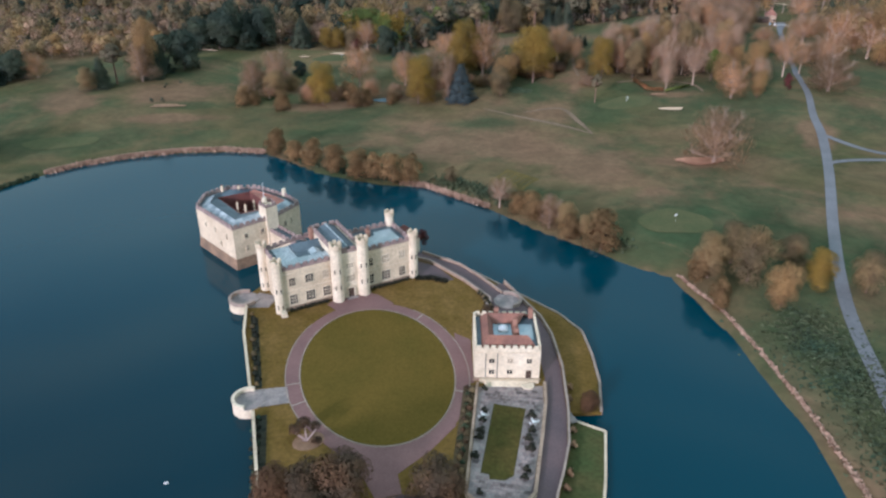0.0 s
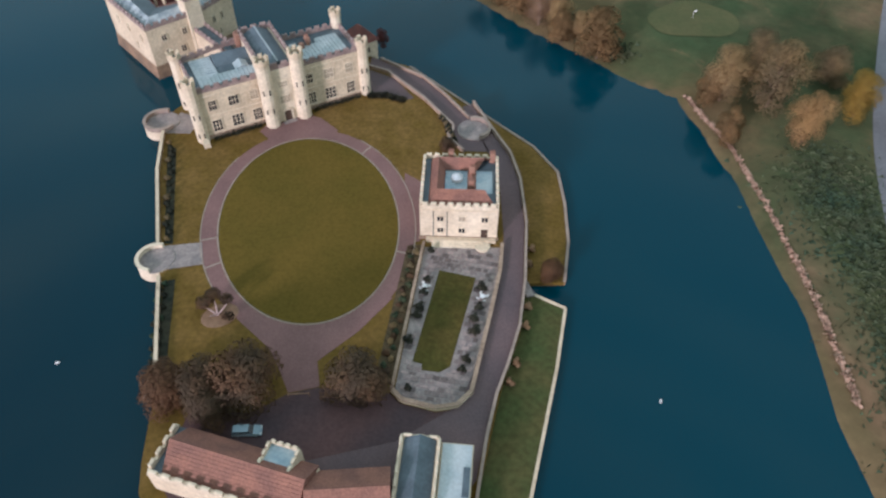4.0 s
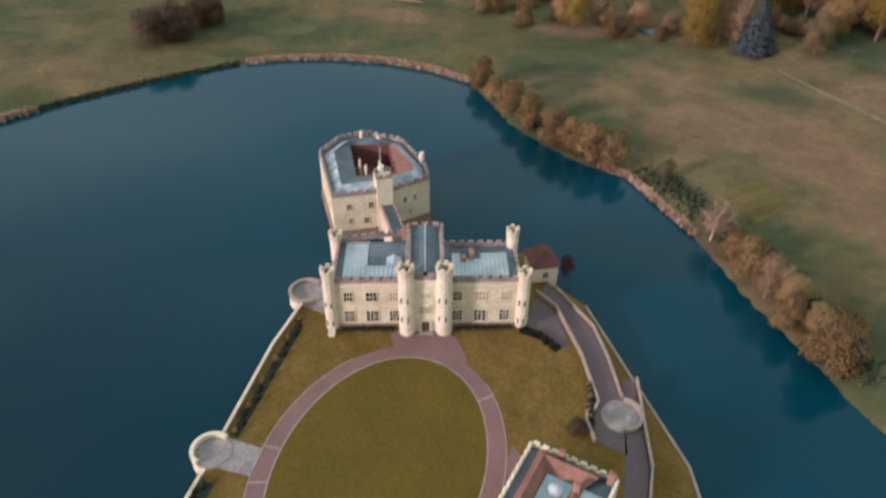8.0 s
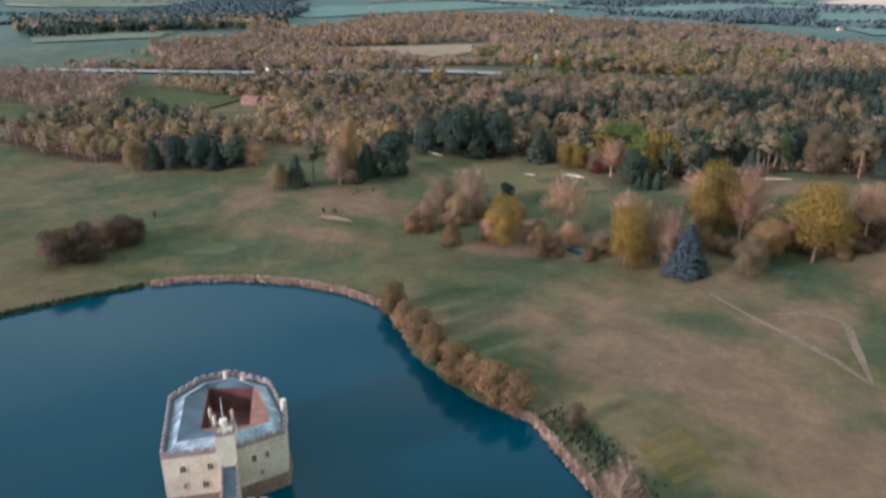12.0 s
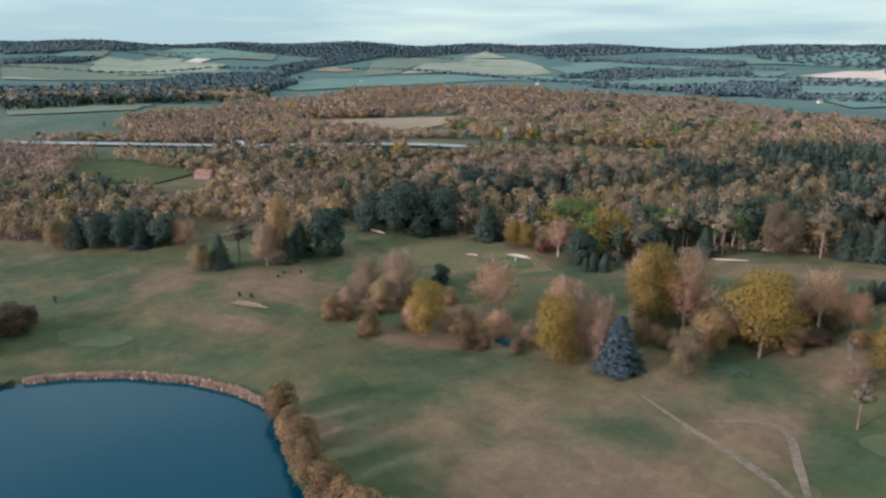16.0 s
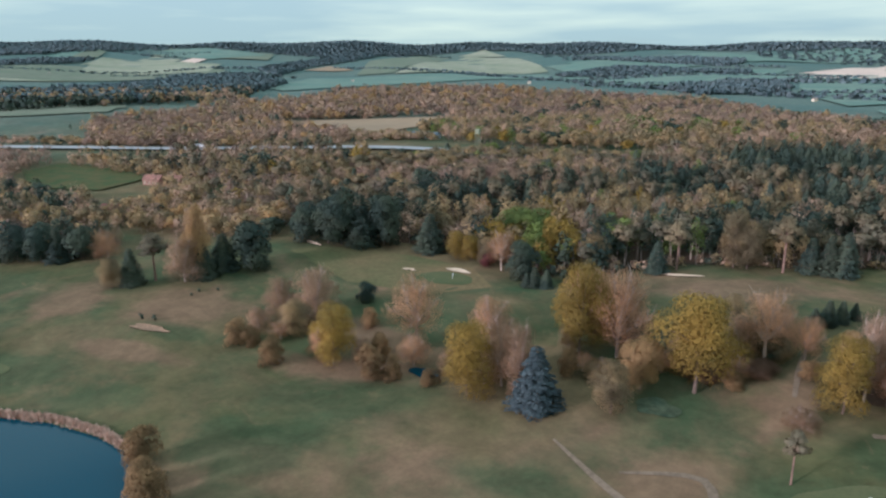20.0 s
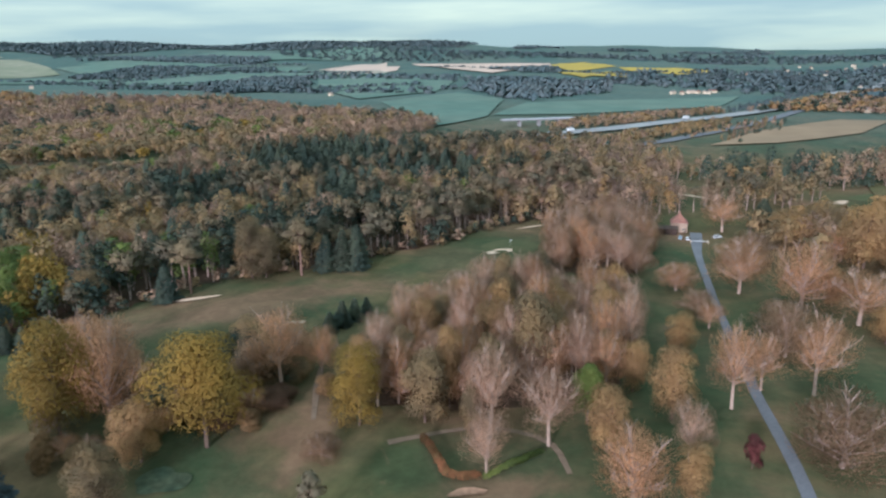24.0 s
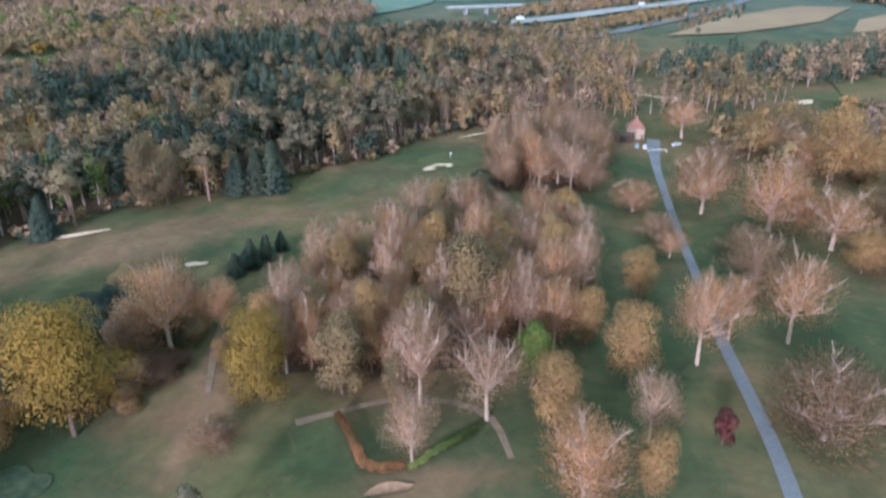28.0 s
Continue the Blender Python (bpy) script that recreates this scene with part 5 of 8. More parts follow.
def shrink(poly, k):
    p = np.array(poly)
    c = p.mean(0)
    out = []
    for q in p:
        d = q - c
        out.append(tuple(c + d * (1 - k / np.linalg.norm(d))))
    return out


KZ = 13.3
keep_ob = thing("keep", Matrix(), "many-sided cream stone keep rising from the lake", "castle keep")
part("plinth", Shape().prism(shrink(KEEP, -0.9), -2, 3.4, shrink(KEEP, -0.1)), M["stone_base"], keep_ob, "brown battered plinth stained by water")
part("wall", Shape().prism(KEEP, 3.4, KZ, cap=False), M["stone"], keep_ob)
PAR = shrink(KEEP, 0.25)
for k in range(8):
    crenellate("parapet", keep_ob, [PAR[k], PAR[(k + 1) % 8]], 0.5, KZ, 0.75, M["coping"], "weathered battlements")
# a court sunk in the roof, lead slopes round it and one tiled slope
COURT = [(-66.6, 200.0), (-58.4, 206.6), (-68.4, 218.2), (-77.6, 212.8)]
OUT8, RID8 = shrink(KEEP, 1.5), shrink(KEEP, 4.4)


def near_edge(q, k):
    """The court corner that a roof corner falls to."""
    return COURT[(0, 0, 1, 1, 2, 2, 3, 3)[k]]


lead_r = Shape()
for k in range(8):
    j = (k + 1) % 8
    lead_r.add([(*OUT8[k], KZ + 0.05), (*OUT8[j], KZ + 0.05), (*RID8[j], KZ + 1.5), (*RID8[k], KZ + 1.5)], [(0, 1, 2, 3)])
part("roof", lead_r, M["lead_mid"], keep_ob, "pale lead roof round the court")
inn, til = Shape(), Shape()
for k in range(8):
    j = (k + 1) % 8
    (til if k in (1, 2, 3) else inn).add([(*RID8[k], KZ + 1.5), (*RID8[j], KZ + 1.5), (*near_edge(0, j), KZ + 0.4), (*near_edge(0, k), KZ + 0.4)], [(0, 1, 2, 3)])
part("roof_inner", inn, M["lead"], keep_ob, "grey lead falling to the court")
part("roof_tiled", til, M["tile"], keep_ob, "orange clay tiles on one side of the court")
gut = Shape()
GA, GB = shrink(KEEP, 0.05), shrink(KEEP, 1.7)
for k in range(8):
    j = (k + 1) % 8
    gut.add([(*GA[k], KZ + 0.02), (*GA[j], KZ + 0.02), (*GB[j], KZ + 0.02), (*GB[k], KZ + 0.02)], [(0, 1, 2, 3)])
part("gutter", gut, M["lead"], keep_ob)
cw = Shape()
for k in range(4):
    cw.bar(COURT[k], COURT[(k + 1) % 4], 0.3, KZ - 6.0, KZ + 0.42)
part("court_wall", cw, M["tile_dark"], keep_ob, "dark red brick court walls")
part("court", Shape().prism(COURT, KZ - 6.2, KZ - 6.0), M["tile_dark"], keep_ob, "dark red sunken court")
for q, w in (((-65.8, 203.4), 0.6), ((-68.8, 205.0), 0.5), ((-64.0, 207.0), 0.5), ((-72.0, 218.6), 0.8), ((-77.6, 218.4), 0.8)):
    ch = part("chimney", Shape().box(q[0] - w / 2, q[0] + w / 2, q[1] - w / 2, q[1] + w / 2, KZ - 6.0, KZ + 2.2), M["stone"], keep_ob)
    part("pot", Shape().cyl(q[0], q[1], 0.18, 0.15, KZ + 2.2, KZ + 2.8, 8), M["tile"], ch)
tw = part("stair_tower", Shape().prism([(-57.2, 195.6), (-54.4, 198.4), (-57.0, 201.6), (-60.2, 198.6)], 0, 17.6), M["stone_pale"], keep_ob)
part("tower_parapet", battlement(Shape(), [(-57.2, 195.9), (-54.7, 198.4), (-57.0, 201.3), (-59.9, 198.6)], 0.4, 17.6, 0.6, 0.9, 0.6, sill=0.4), M["coping"], tw)
part("turret_cap", Shape().cyl(-58.4, 199.4, 0.8, 0.8, 17.6, 19.4, 10), M["stone_pale"], tw)
part("flagpole", Shape().cyl(-58.4, 199.4, 0.10, 0.07, 19.4, 24.5, 6), M["white"], tw, "white flagpole")
part("corner_turret", Shape().cyl(-56.0, 215.0, 0.75, 0.7, 10, 16.2, 8), M["stone_pale"], keep_ob)
for k, (a, zz, w) in enumerate((((-63.0, 191.46), 9.4, 1.1), ((-58.9, 195.1), 9.4, 1.1), ((-63.0, 191.46), 5.2, 0.6), ((-59.9, 194.2), 5.0, 1.2), ((-53.3, 202.02), 8.8, 0.9),
                               ((-51.9, 204.57), 8.8, 0.7), ((-52.6, 203.3), 4.8, 0.6))):
    face = 41.6 if k < 4 else 61.2
    off = 0.06
    fa = math.radians(face - 90)
    window(keep_ob, (a[0] + off * math.cos(fa), a[1] + off * math.sin(fa), zz), face, w, 1.7, 2, 1)
for (x, y), zz in (((-69.0, 191.8), 9.0), ((-74, 196.8), 9.0), ((-78.2, 201.0), 9.0), ((-72.0, 194.8), 5.2)):
    window(keep_ob, (x - 0.04, y - 0.04, zz), -43 - 4, 0.8, 1.6, 2, 1)

# ---------------------------------------------------------------- square tower with a courtyard roof
TX0, TX1, TY0, TY1, TZ = 5.0, 20.2, 132.5, 147.6, 10.6
tower = thing("square_tower", Matrix(), "square cream stone tower with red-tiled roofs behind battlements", "tower")
part("wall", Shape().box(TX0, TX1, TY0, TY1, LZ - 1, TZ), M["stone_pale"], tower)
part("plinth", Shape().box(TX0 - 0.3, TX1 + 0.3, TY0 - 0.3, TY0 - 0.003, LZ - 0.3, LZ + 0.8), M["stone_worn"], tower)
part("string_course", Shape().box(TX0, TX1, TY0 - 0.12, TY0 - 0.003, TZ - 0.6, TZ - 0.4), M["stone"], tower)
crenellate("parapet", tower, [(TX0 + 0.25, TY0 + 0.25), (TX1 - 0.25, TY0 + 0.25), (TX1 - 0.25, TY1 - 0.25), (TX0 + 0.25, TY1 - 0.25)], 0.5, TZ, 0.7, M["stone_pale"], "pale battlements", 0.95, 0.65, True, 0.5)
part("gutter", Shape().box(TX0 + 0.5, TX1 - 0.5, TY0 + 0.5, TY1 - 0.5, TZ - 0.1, TZ + 0.02), M["lead"], tower, "lead gutter walk")


def hip_ring(o, m, i, z0, z1, z2, sides):
    """Tiled slopes of a roof round a court: outer and inner slope of each side."""
    s = Shape()
    n = len(o)
    for k in sides:
        j = (k + 1) % n
        s.add([(*o[k], z0), (*o[j], z0), (*m[j], z1), (*m[k], z1)], [(0, 1, 2, 3)])
        s.add([(*m[k], z1), (*m[j], z1), (*i[j], z2), (*i[k], z2)], [(0, 1, 2, 3)])
    return s


def rect(x0, x1, y0, y1):
    return [(x0, y0), (x1, y0), (x1, y1), (x0, y1)]


ro = hip_ring(rect(TX0 + 1.6, TX1 - 0.7, TY0 + 0.6, TY1 - 0.7), rect(TX0 + 3.2, TX1 - 2.8, TY0 + 3.0, TY1 - 2.6), rect(TX0 + 4.6, TX1 - 4.3, TY0 + 4.6, TY1 - 4.2),
              TZ + 0.05, TZ + 2.3, TZ + 0.3, (0, 2, 3))
roof_t = part("roof", ro, M["tile"], tower, "orange clay-tiled roof round the court")
tl = Shape()
for row in range(7):
    f = row / 7
    y = TY0 + 0.6 + 2.4 * f
    z = TZ + 0.05 + 2.25 * f
    tl.box(TX0 + 1.6 + 1.6 * f, TX1 - 0.7 - 2.1 * f, y, y + 0.12, z, z + 0.07)
    x = TX0 + 1.6 + 1.6 * f
    tl.box(x, x + 0.12, TY0 + 0.6 + 2.4 * f, TY1 - 0.7 - 1.9 * f, z + 0.001, z + 0.071)
part("tile_course", tl, M["tile"], roof_t)
part("court_floor", Shape().box(TX0 + 4.6, TX1 - 1.2, TY0 + 4.4, TY1 - 4.2, TZ + 0.03, TZ + 0.12), M["roofglass"], tower, "blue glazed court roof")
part("court_wall", Shape().box(TX0 + 4.3, TX0 + 4.6, TY0 + 4.4, TY1 - 4.2, TZ, TZ + 0.5), M["tile_dark"], tower)
cu = part("cupola", Shape().cyl(TX0 + 7.0, TY0 + 8.2, 1.15, 1.15, TZ + 0.12, TZ + 1.0, 14), M["white"], tower, "small round skylight with a pale dome")
part("dome", Shape().cyl(TX0 + 7.0, TY0 + 8.2, 1.2, 0.3, TZ + 1.0, TZ + 1.7, 14), M["lead_pale"], cu)
part("cross_roof", pitched(TX0 + 9.0, TX0 + 10.8, TY0 + 4.4, TY1 - 4.2, TZ + 0.1, TZ + 1.1, "y"), M["tile"], tower)
for x, y in ((TX0 + 9.8, TY0 + 5.4), (TX0 + 9.9, TY0 + 9.6), (TX0 + 5.6, TY1 - 0.9), (TX1 - 1.2, TY1 - 1.0)):
    ch = part("chimney", Shape().box(x - 0.55, x + 0.55, y - 0.4, y + 0.4, TZ, TZ + 2.6), M["chimney"], tower)
    for dx in (-0.25, 0.25):
        part("pot", Shape().cyl(x + dx, y, 0.15, 0.13, TZ + 2.6, TZ + 3.1, 8), M["tile"], ch)
for x, z, b in ((TX0 + 4.0, LZ + 5.0, False), (TX0 + 8.2, LZ + 5.0, True), (TX0 + 12.6, LZ + 5.0, False), (TX0 + 4.0, LZ + 1.9, False), (TX0 + 8.2, LZ + 1.9, False)):
    window(tower, (x, TY0 - 0.06, z), 0, 1.15, 1.25, 2, 1, b)
part("door", Shape().box(TX0 + 12.0, TX0 + 13.3, TY0 - 0.08, TY0 - 0.003, LZ + 0.8, LZ + 2.9), M["wood"], tower, "dark arched door")
for x in (TX0 + 2.6, TX0 + 5.3):
    part("downpipe", Shape().cyl(x, TY0 - 0.12, 0.07, 0.07, LZ, TZ - 0.6, 6), M["lead"], tower)
stair = thing("garden_steps", Matrix(), "pale stone steps and landing below the square tower", "steps")
for k in range(4):
    part("step", Shape().box(7.4, 17.6, 130.0 + 0.35 * k, 130.35 + 0.35 * k, LZ, LZ + 0.18 * (k + 1)), M["stone_pale"], stair)
part("landing", Shape().box(6.2, 20.0, 131.4, 132.18, LZ, LZ + 0.8), M["stone"], stair)
part("curved_step", Shape().cyl(17.4, 130.4, 1.5, 1.5, LZ, LZ + 0.5, 18), M["stone_pale"], stair)

# ---------------------------------------------------------------- gatehouse range by the yard
gat = thing("gatehouse", pose(-19.0, 80.0, 0, 0, 0, -14.5), "long gatehouse range with a red-tiled roof and stone battlements", "gatehouse")
part("wall", Shape().box(-11.5, 12, -4.2, 4.0, LZ - 2, LZ + 4.6), M["stone"], gat)
rg = part("roof", pitched(-9.6, 11.8, -3.4, 4.4, LZ + 4.6, LZ + 8.0), M["tile"], gat, "steep orange clay-tiled roof")
crs = Shape()
for k in range(1, 9):
    f = k / 9
    for sy, y0 in ((1, -3.4), (-1, 4.4)):
        y = y0 + sy * 3.9 * f
        crs.box(-9.6, 11.8, y - 0.05, y + 0.05, LZ + 4.6 + 3.4 * f - 0.03, LZ + 4.6 + 3.4 * f + 0.035)
part("tile_course", crs, M["tile"], rg)
crenellate("parapet_front", gat, [(-11.3, -4.0), (12, -4.0)], 0.5, LZ + 4.6, 0.7, M["stone_pale"])
crenellate("parapet_end", gat, [(-11.25, -3.7), (-11.25, 4.0)], 0.5, LZ + 4.6, 0.7, M["stone_pale"])
part("gutter", Shape().box(-11.0, -9.61, -3.7, 4.0, LZ + 4.6, LZ + 4.7), M["lead"], gat)
gt = part("gate_tower", Shape().box(4.0, 9.0, 0.6, 5.0, LZ - 1, LZ + 6.6), M["stone_pale"], gat, "square gate tower with a blue lead roof")
part("tower_parapet", battlement(Shape(), [(4.2, 0.8), (8.8, 0.8), (8.8, 4.8), (4.2, 4.8)], 0.4, LZ + 6.6, 0.6, 0.7, 0.5, sill=0.4), M["stone_pale"], gt)
part("tower_roof", Shape().box(4.4, 8.6, 1.0, 4.6, LZ + 6.58, LZ + 6.72), M["roofglass"], gt)
rng_e = thing("gate_range", pose(-2.0, 76.8, 0, 0, 0, 6), "lower wing of the gatehouse under orange tiles", "gatehouse")
part("wall", Shape().box(-5.6, 6.2, -4, 4, LZ - 1, LZ + 4.2), M["stone"], rng_e)
part("roof", pitched(-5.6, 6.4, -4.4, 4.4, LZ + 4.2, LZ + 7.4), M["tile"], rng_e, "orange clay-tiled roof")
shop = thing("lodge_range", pose(7.8, 81.4, 0, 0, 0, -3), "stone block with a dark ridged lead roof", "building")
part("wall", Shape().box(-3.1, 3.1, -6, 5.4, LZ - 1, LZ + 4.4), M["stone"], shop)
crenellate("parapet", shop, [(-2.9, -5.8), (2.9, -5.8), (2.9, 5.2), (-2.9, 5.2)], 0.35, LZ + 4.4, 0.3, M["stone_pale"], closed=True, sill=0.4)
part("roof", pitched(-2.5, 2.5, -5.4, 4.9, LZ + 4.4, LZ + 5.9, "y"), M["lead"], shop, "dark blue-grey lead roof")
annex = thing("flat_annex", pose(13.6, 81.2, 0, 0, 0, -3), "low annex with a flat pale lead roof", "building")
part("wall", Shape().box(-2.6, 2.3, -5, 5.0, LZ - 1, LZ + 3.6), M["stone"], annex)
part("roof", Shape().box(-2.4, 2.1, -4.8, 4.8, LZ + 3.6, LZ + 3.75), M["lead_pale"], annex)
part("lightwell", Shape().box(1.0, 2.0, -3.4, 1.2, LZ + 3.751, LZ + 3.9), M["lead"], annex)
pav = thing("pavilion", pose(-15.0, 200.6, 0, 0, 0, 40), "small cream pavilion with a red hipped roof behind the castle", "pavilion")
part("wall", Shape().box(-3.0, 3.0, -3.4, 3.4, 0, 6.4), M["stone_pale"], pav)
part("roof", Shape().prism([(-3.5, -3.9), (3.5, -3.9), (3.5, 3.9), (-3.5, 3.9)], 6.403, 9.8, [(-0.15, -1.0), (0.15, -1.0), (0.15, 1.0), (-0.15, 1.0)]), M["tile_dark"], pav, "red-brown tiled hipped roof")
window(pav, (0, -3.46, 3.4), 0, 1.2, 1.5, 2, 1)
window(pav, (3.06, 0, 3.4), 90, 1.2, 1.5, 2, 1)

# ---------------------------------------------------------------- tree kinds, each grown once and then copied
KINDS = {}


def grow(kind, *variants):
    """variants: arguments of make_tree; the originals are kept aside and removed when all are planted."""
    KINDS[kind] = [(make_tree(*v[:-1], **v[-1]), v[2 + 1], v[3 + 1]) for v in variants]


grow("oak", ("tree", "large oak in yellow-green spring leaf", "tree", 20.0, 8.5, "leafy", "leaf_yellow", dict(count=13500, size=0.21, lumpn=15, low=0.24)),
     ("tree", "broad oak with fresh yellow leaf in clumps", "tree", 19.0, 8.5, "leafy", "leaf_yellow", dict(count=13000, size=0.21, lumpn=13, low=0.2)))
grow("round", ("tree", "rounded tree in soft yellow spring leaf", "tree", 14.0, 6.4, "leafy", "leaf_yellow", dict(count=12500, size=0.165, lumpn=14, low=0.12)),
     ("tree", "dense rounded tree in golden leaf", "tree", 13.0, 6.4, "leafy", "leaf_orange", dict(count=12500, size=0.165, lumpn=13, low=0.12)))
grow("orange", ("tree", "upright tree in orange-brown bud", "tree", 15.0, 5.6, "leafy", "leaf_orange", dict(count=9500, size=0.165, lumpn=15, low=0.16)))
grow("olive", ("tree", "tree in thin olive-green bud", "tree", 14.0, 5.6, "leafy", "leaf_olive", dict(count=9500, size=0.17, lumpn=14, low=0.12)))
grow("green", ("tree", "tree in fresh bright green leaf", "tree", 15.0, 5.4, "leafy", "leaf_green", dict(count=9000, size=0.2, lumpn=12, low=0.3)))
grow("twig", ("tree", "bare brown deciduous tree with fine twigs", "tree", 17.0, 6.8, "bare", "leaf_twig", dict(bark="bark_twig", count=3900, size=0.30, lumpn=14, low=0.2)),
     ("tree", "leafless spreading tree with brown twigs", "tree", 16.0, 6.8, "bare", "leaf_twig", dict(bark="bark_pale", count=2900, size=0.30, lumpn=13, low=0.34)))
grow("mauve", ("tree", "bare tree with mauve-brown twigs", "tree", 14.0, 6.2, "bare", "leaf_mauve", dict(bark="bark_twig", count=4200, size=0.32, lumpn=12, low=0.12)))
grow("pale", ("tree", "bare silvery tree with pale limbs", "tree", 17.0, 6.4, "bare", "leaf_pale", dict(bark="bark_pale", count=3000, size=0.27, lumpn=15, low=0.33)),
     ("tree", "leafless pale-barked tree with open crown", "tree", 17.0, 6.4, "bare", "leaf_pale", dict(bark="bark_pale", count=2700, size=0.27, lumpn=13, low=0.38)))
grow("fir", ("tree", "tall dark blue-green fir", "tree", 18.0, 5.2, "fir", "leaf_fir", dict(count=3150, size=0.48)))
grow("spruce", ("tree", "blue spruce with silvery needles", "tree", 18.0, 5.4, "fir", "leaf_blue", dict(count=4620, size=0.40)))
grow("pine", ("tree", "tall pine with reddish trunk and flat crown", "tree", 18.0, 5.2, "pine", "leaf_pine", dict(bark="bark_red", count=2730, size=0.32, lumpn=8, low=0.6)))
grow("dark", ("tree", "dense dark evergreen tree", "tree", 12.0, 6.0, "bush", "leaf_fir", dict(count=5040, size=0.32, lumpn=11, low=0.08)))
grow("broadleaf", ("tree", "dark bronze-green holm oak", "tree", 11.0, 6.0, "bush", "leaf_dark", dict(count=7560, size=0.23, lumpn=13, low=0.10)))
grow("bronze", ("tree", "holm oak with bronze new leaf", "tree", 11.0, 6.0, "bush", "leaf_bronze", dict(count=7560, size=0.23, lumpn=13, low=0.10)))
grow("red", ("tree", "small copper-red leafy tree", "tree", 9.0, 4.0, "bush", "leaf_red", dict(count=2940, size=0.23, lumpn=8, low=0.12)))
grow("willow", ("bush", "rounded brown willow bush", "bush", 9.0, 4.8, "bush", "leaf_willow", dict(count=4200, size=0.23, lumpn=10, low=0.06)),
     ("bush", "low grey-brown sallow bush", "bush", 8.0, 4.8, "bush", "leaf_willow", dict(count=3780, size=0.23, lumpn=8, low=0.06)))
PLANT_RNG = np.random.default_rng(21)


def plant(kind, x, y, h, w, group, z=None):
    made, hh, rr = KINDS[kind][int(PLANT_RNG.integers(len(KINDS[kind])))]
    s = w / 2 / rr / (0.88 if kind in ("twig", "mauve", "pale") else 1.12)
    m = Matrix.Translation((x, y, float(ground(x, y)) - 0.2 if z is None else z)) @ Matrix.Rotation(PLANT_RNG.random() * 6.283, 4, "Z") @ Matrix.Diagonal((s, s, h / hh / 1.02, 1))
    ob = copy_thing(made, m)
    if group:
        ob["group"] = group
    return ob


# ---------------------------------------------------------------- woods: many small crowns in one mesh for each kind
def mini(style, tris, rng):
    """A small crown, 1 high and about 1 wide."""
    if style == "fir":
        t = rng.random(tris) * 6.283
        z = rng.random(tris) ** 0.8
        r = 0.46 * (1 - z) ** 0.6 * (0.5 + 0.5 * rng.random(tris)) + 0.03
        p = np.stack([r * np.cos(t), r * np.sin(t), 0.1 + 0.9 * z], 1)
        s = (0.13 + 0.12 * (1 - z))[:, None] * (40 / tris) ** 0.45
        o = np.stack([np.cos(t), np.sin(t), -0.6 + 0 * t], 1)
        q = np.stack([-np.sin(t), np.cos(t), 0 * t], 1)
        tri = np.stack([p + o * s, p + q * s * 0.8, p - q * s * 0.8 + np.array([0, 0, 0.06])], 1)
        return p, faced(tri, np.stack([np.cos(t), np.sin(t), 0.5 + 0 * t], 1) + 0.3 * unit(tris, rng))
    c, r = lumps(6, 1.0, 0.46, 0.22 if style != "low" else 0.1, rng)
    if style == "pine":
        c = [(x * 0.8, y * 0.8, 0.6 + 0.4 * z) for x, y, z in c]
        r = [(a * 0.8, b * 0.8, d * 0.5) for a, b, d in r]
    size = 0.15 * (60 / tris) ** 0.45
    if style == "bare":
        tri = np.concatenate([leaves(c, r, int(tris * 0.55), size * 0.60, rng, 0.45), twigs(c, r, tris - int(tris * 0.55), 0.20, size * 0.17, rng, 0.3)])
    else:
        k = int(tris * 0.75)
        tri = np.concatenate([leaves(c, r, k, size * 0.84, rng, 0.6), twigs(c, r, tris - k, 0.14, size * 0.34, rng, 0.6)])
    return tri[:, :3].mean(1), tri


def stand(model, x, y, z, wide, high, turn=None):
    """Copies of a small crown at places, each with its width and height; its leaves keep their own shape."""
    p, tri = model
    c, s = (np.cos(turn), np.sin(turn)) if turn is not None else (np.ones(len(x)), np.zeros(len(x)))

    def spin(v, kz):
        return np.stack([v[..., 0] * c[:, None] - v[..., 1] * s[:, None], v[..., 0] * s[:, None] + v[..., 1] * c[:, None], v[..., 2] * kz], -1)

    one = np.ones((len(x), 1))
    at = spin(p[None], one) * np.stack([wide, wide, high], 1)[:, None] + np.stack([x, y, z], 1)[:, None]
    rows = [at + spin((tri[:, k] - p)[None], one) * wide[:, None, None] for k in range(3)]
    rows.append(spin(tri[:, 3][None], one))
    return np.stack(rows, 2).reshape(-1, 4, 3)


def pole(rng):
    """A thin trunk for a small tree: three long slivers."""
    out = []
    for k in range(3):
        a = k * 2.1 + rng.random()
        w = 0.016
        out.append([(w * math.cos(a), w * math.sin(a), -0.05), (w * math.cos(a + 2.1), w * math.sin(a + 2.1), -0.05), (0.02 * rng.normal(), 0.02 * rng.normal(), 0.62)])
    return np.array(out)


def inside(poly, x, y):
    p = np.array(poly, float)
    q = np.roll(p, -1, axis=0)
    hit = np.zeros(len(x), bool)
    for a, b in zip(p, q):
        c = (a[1] > y) != (b[1] > y)
        e = b - a
        hit ^= c & (x < a[0] + (y - a[1]) * e[0] / (e[1] if abs(e[1]) > 1e-9 else 1e-9))
    return hit


def scatter(poly, pitch, rng, holes=()):
    p = np.array(poly, float)
    lo, hi = p.min(0), p.max(0)
    gx, gy = np.meshgrid(np.arange(lo[0], hi[0], pitch), np.arange(lo[1], hi[1], pitch))
    x, y = gx.ravel() + rng.uniform(-0.45, 0.45, gx.size) * pitch, gy.ravel() + rng.uniform(-0.45, 0.45, gx.size) * pitch
    k = inside(poly, x, y)
    for h in holes:
        k &= ~inside(h, x, y)
    return x[k], y[k]


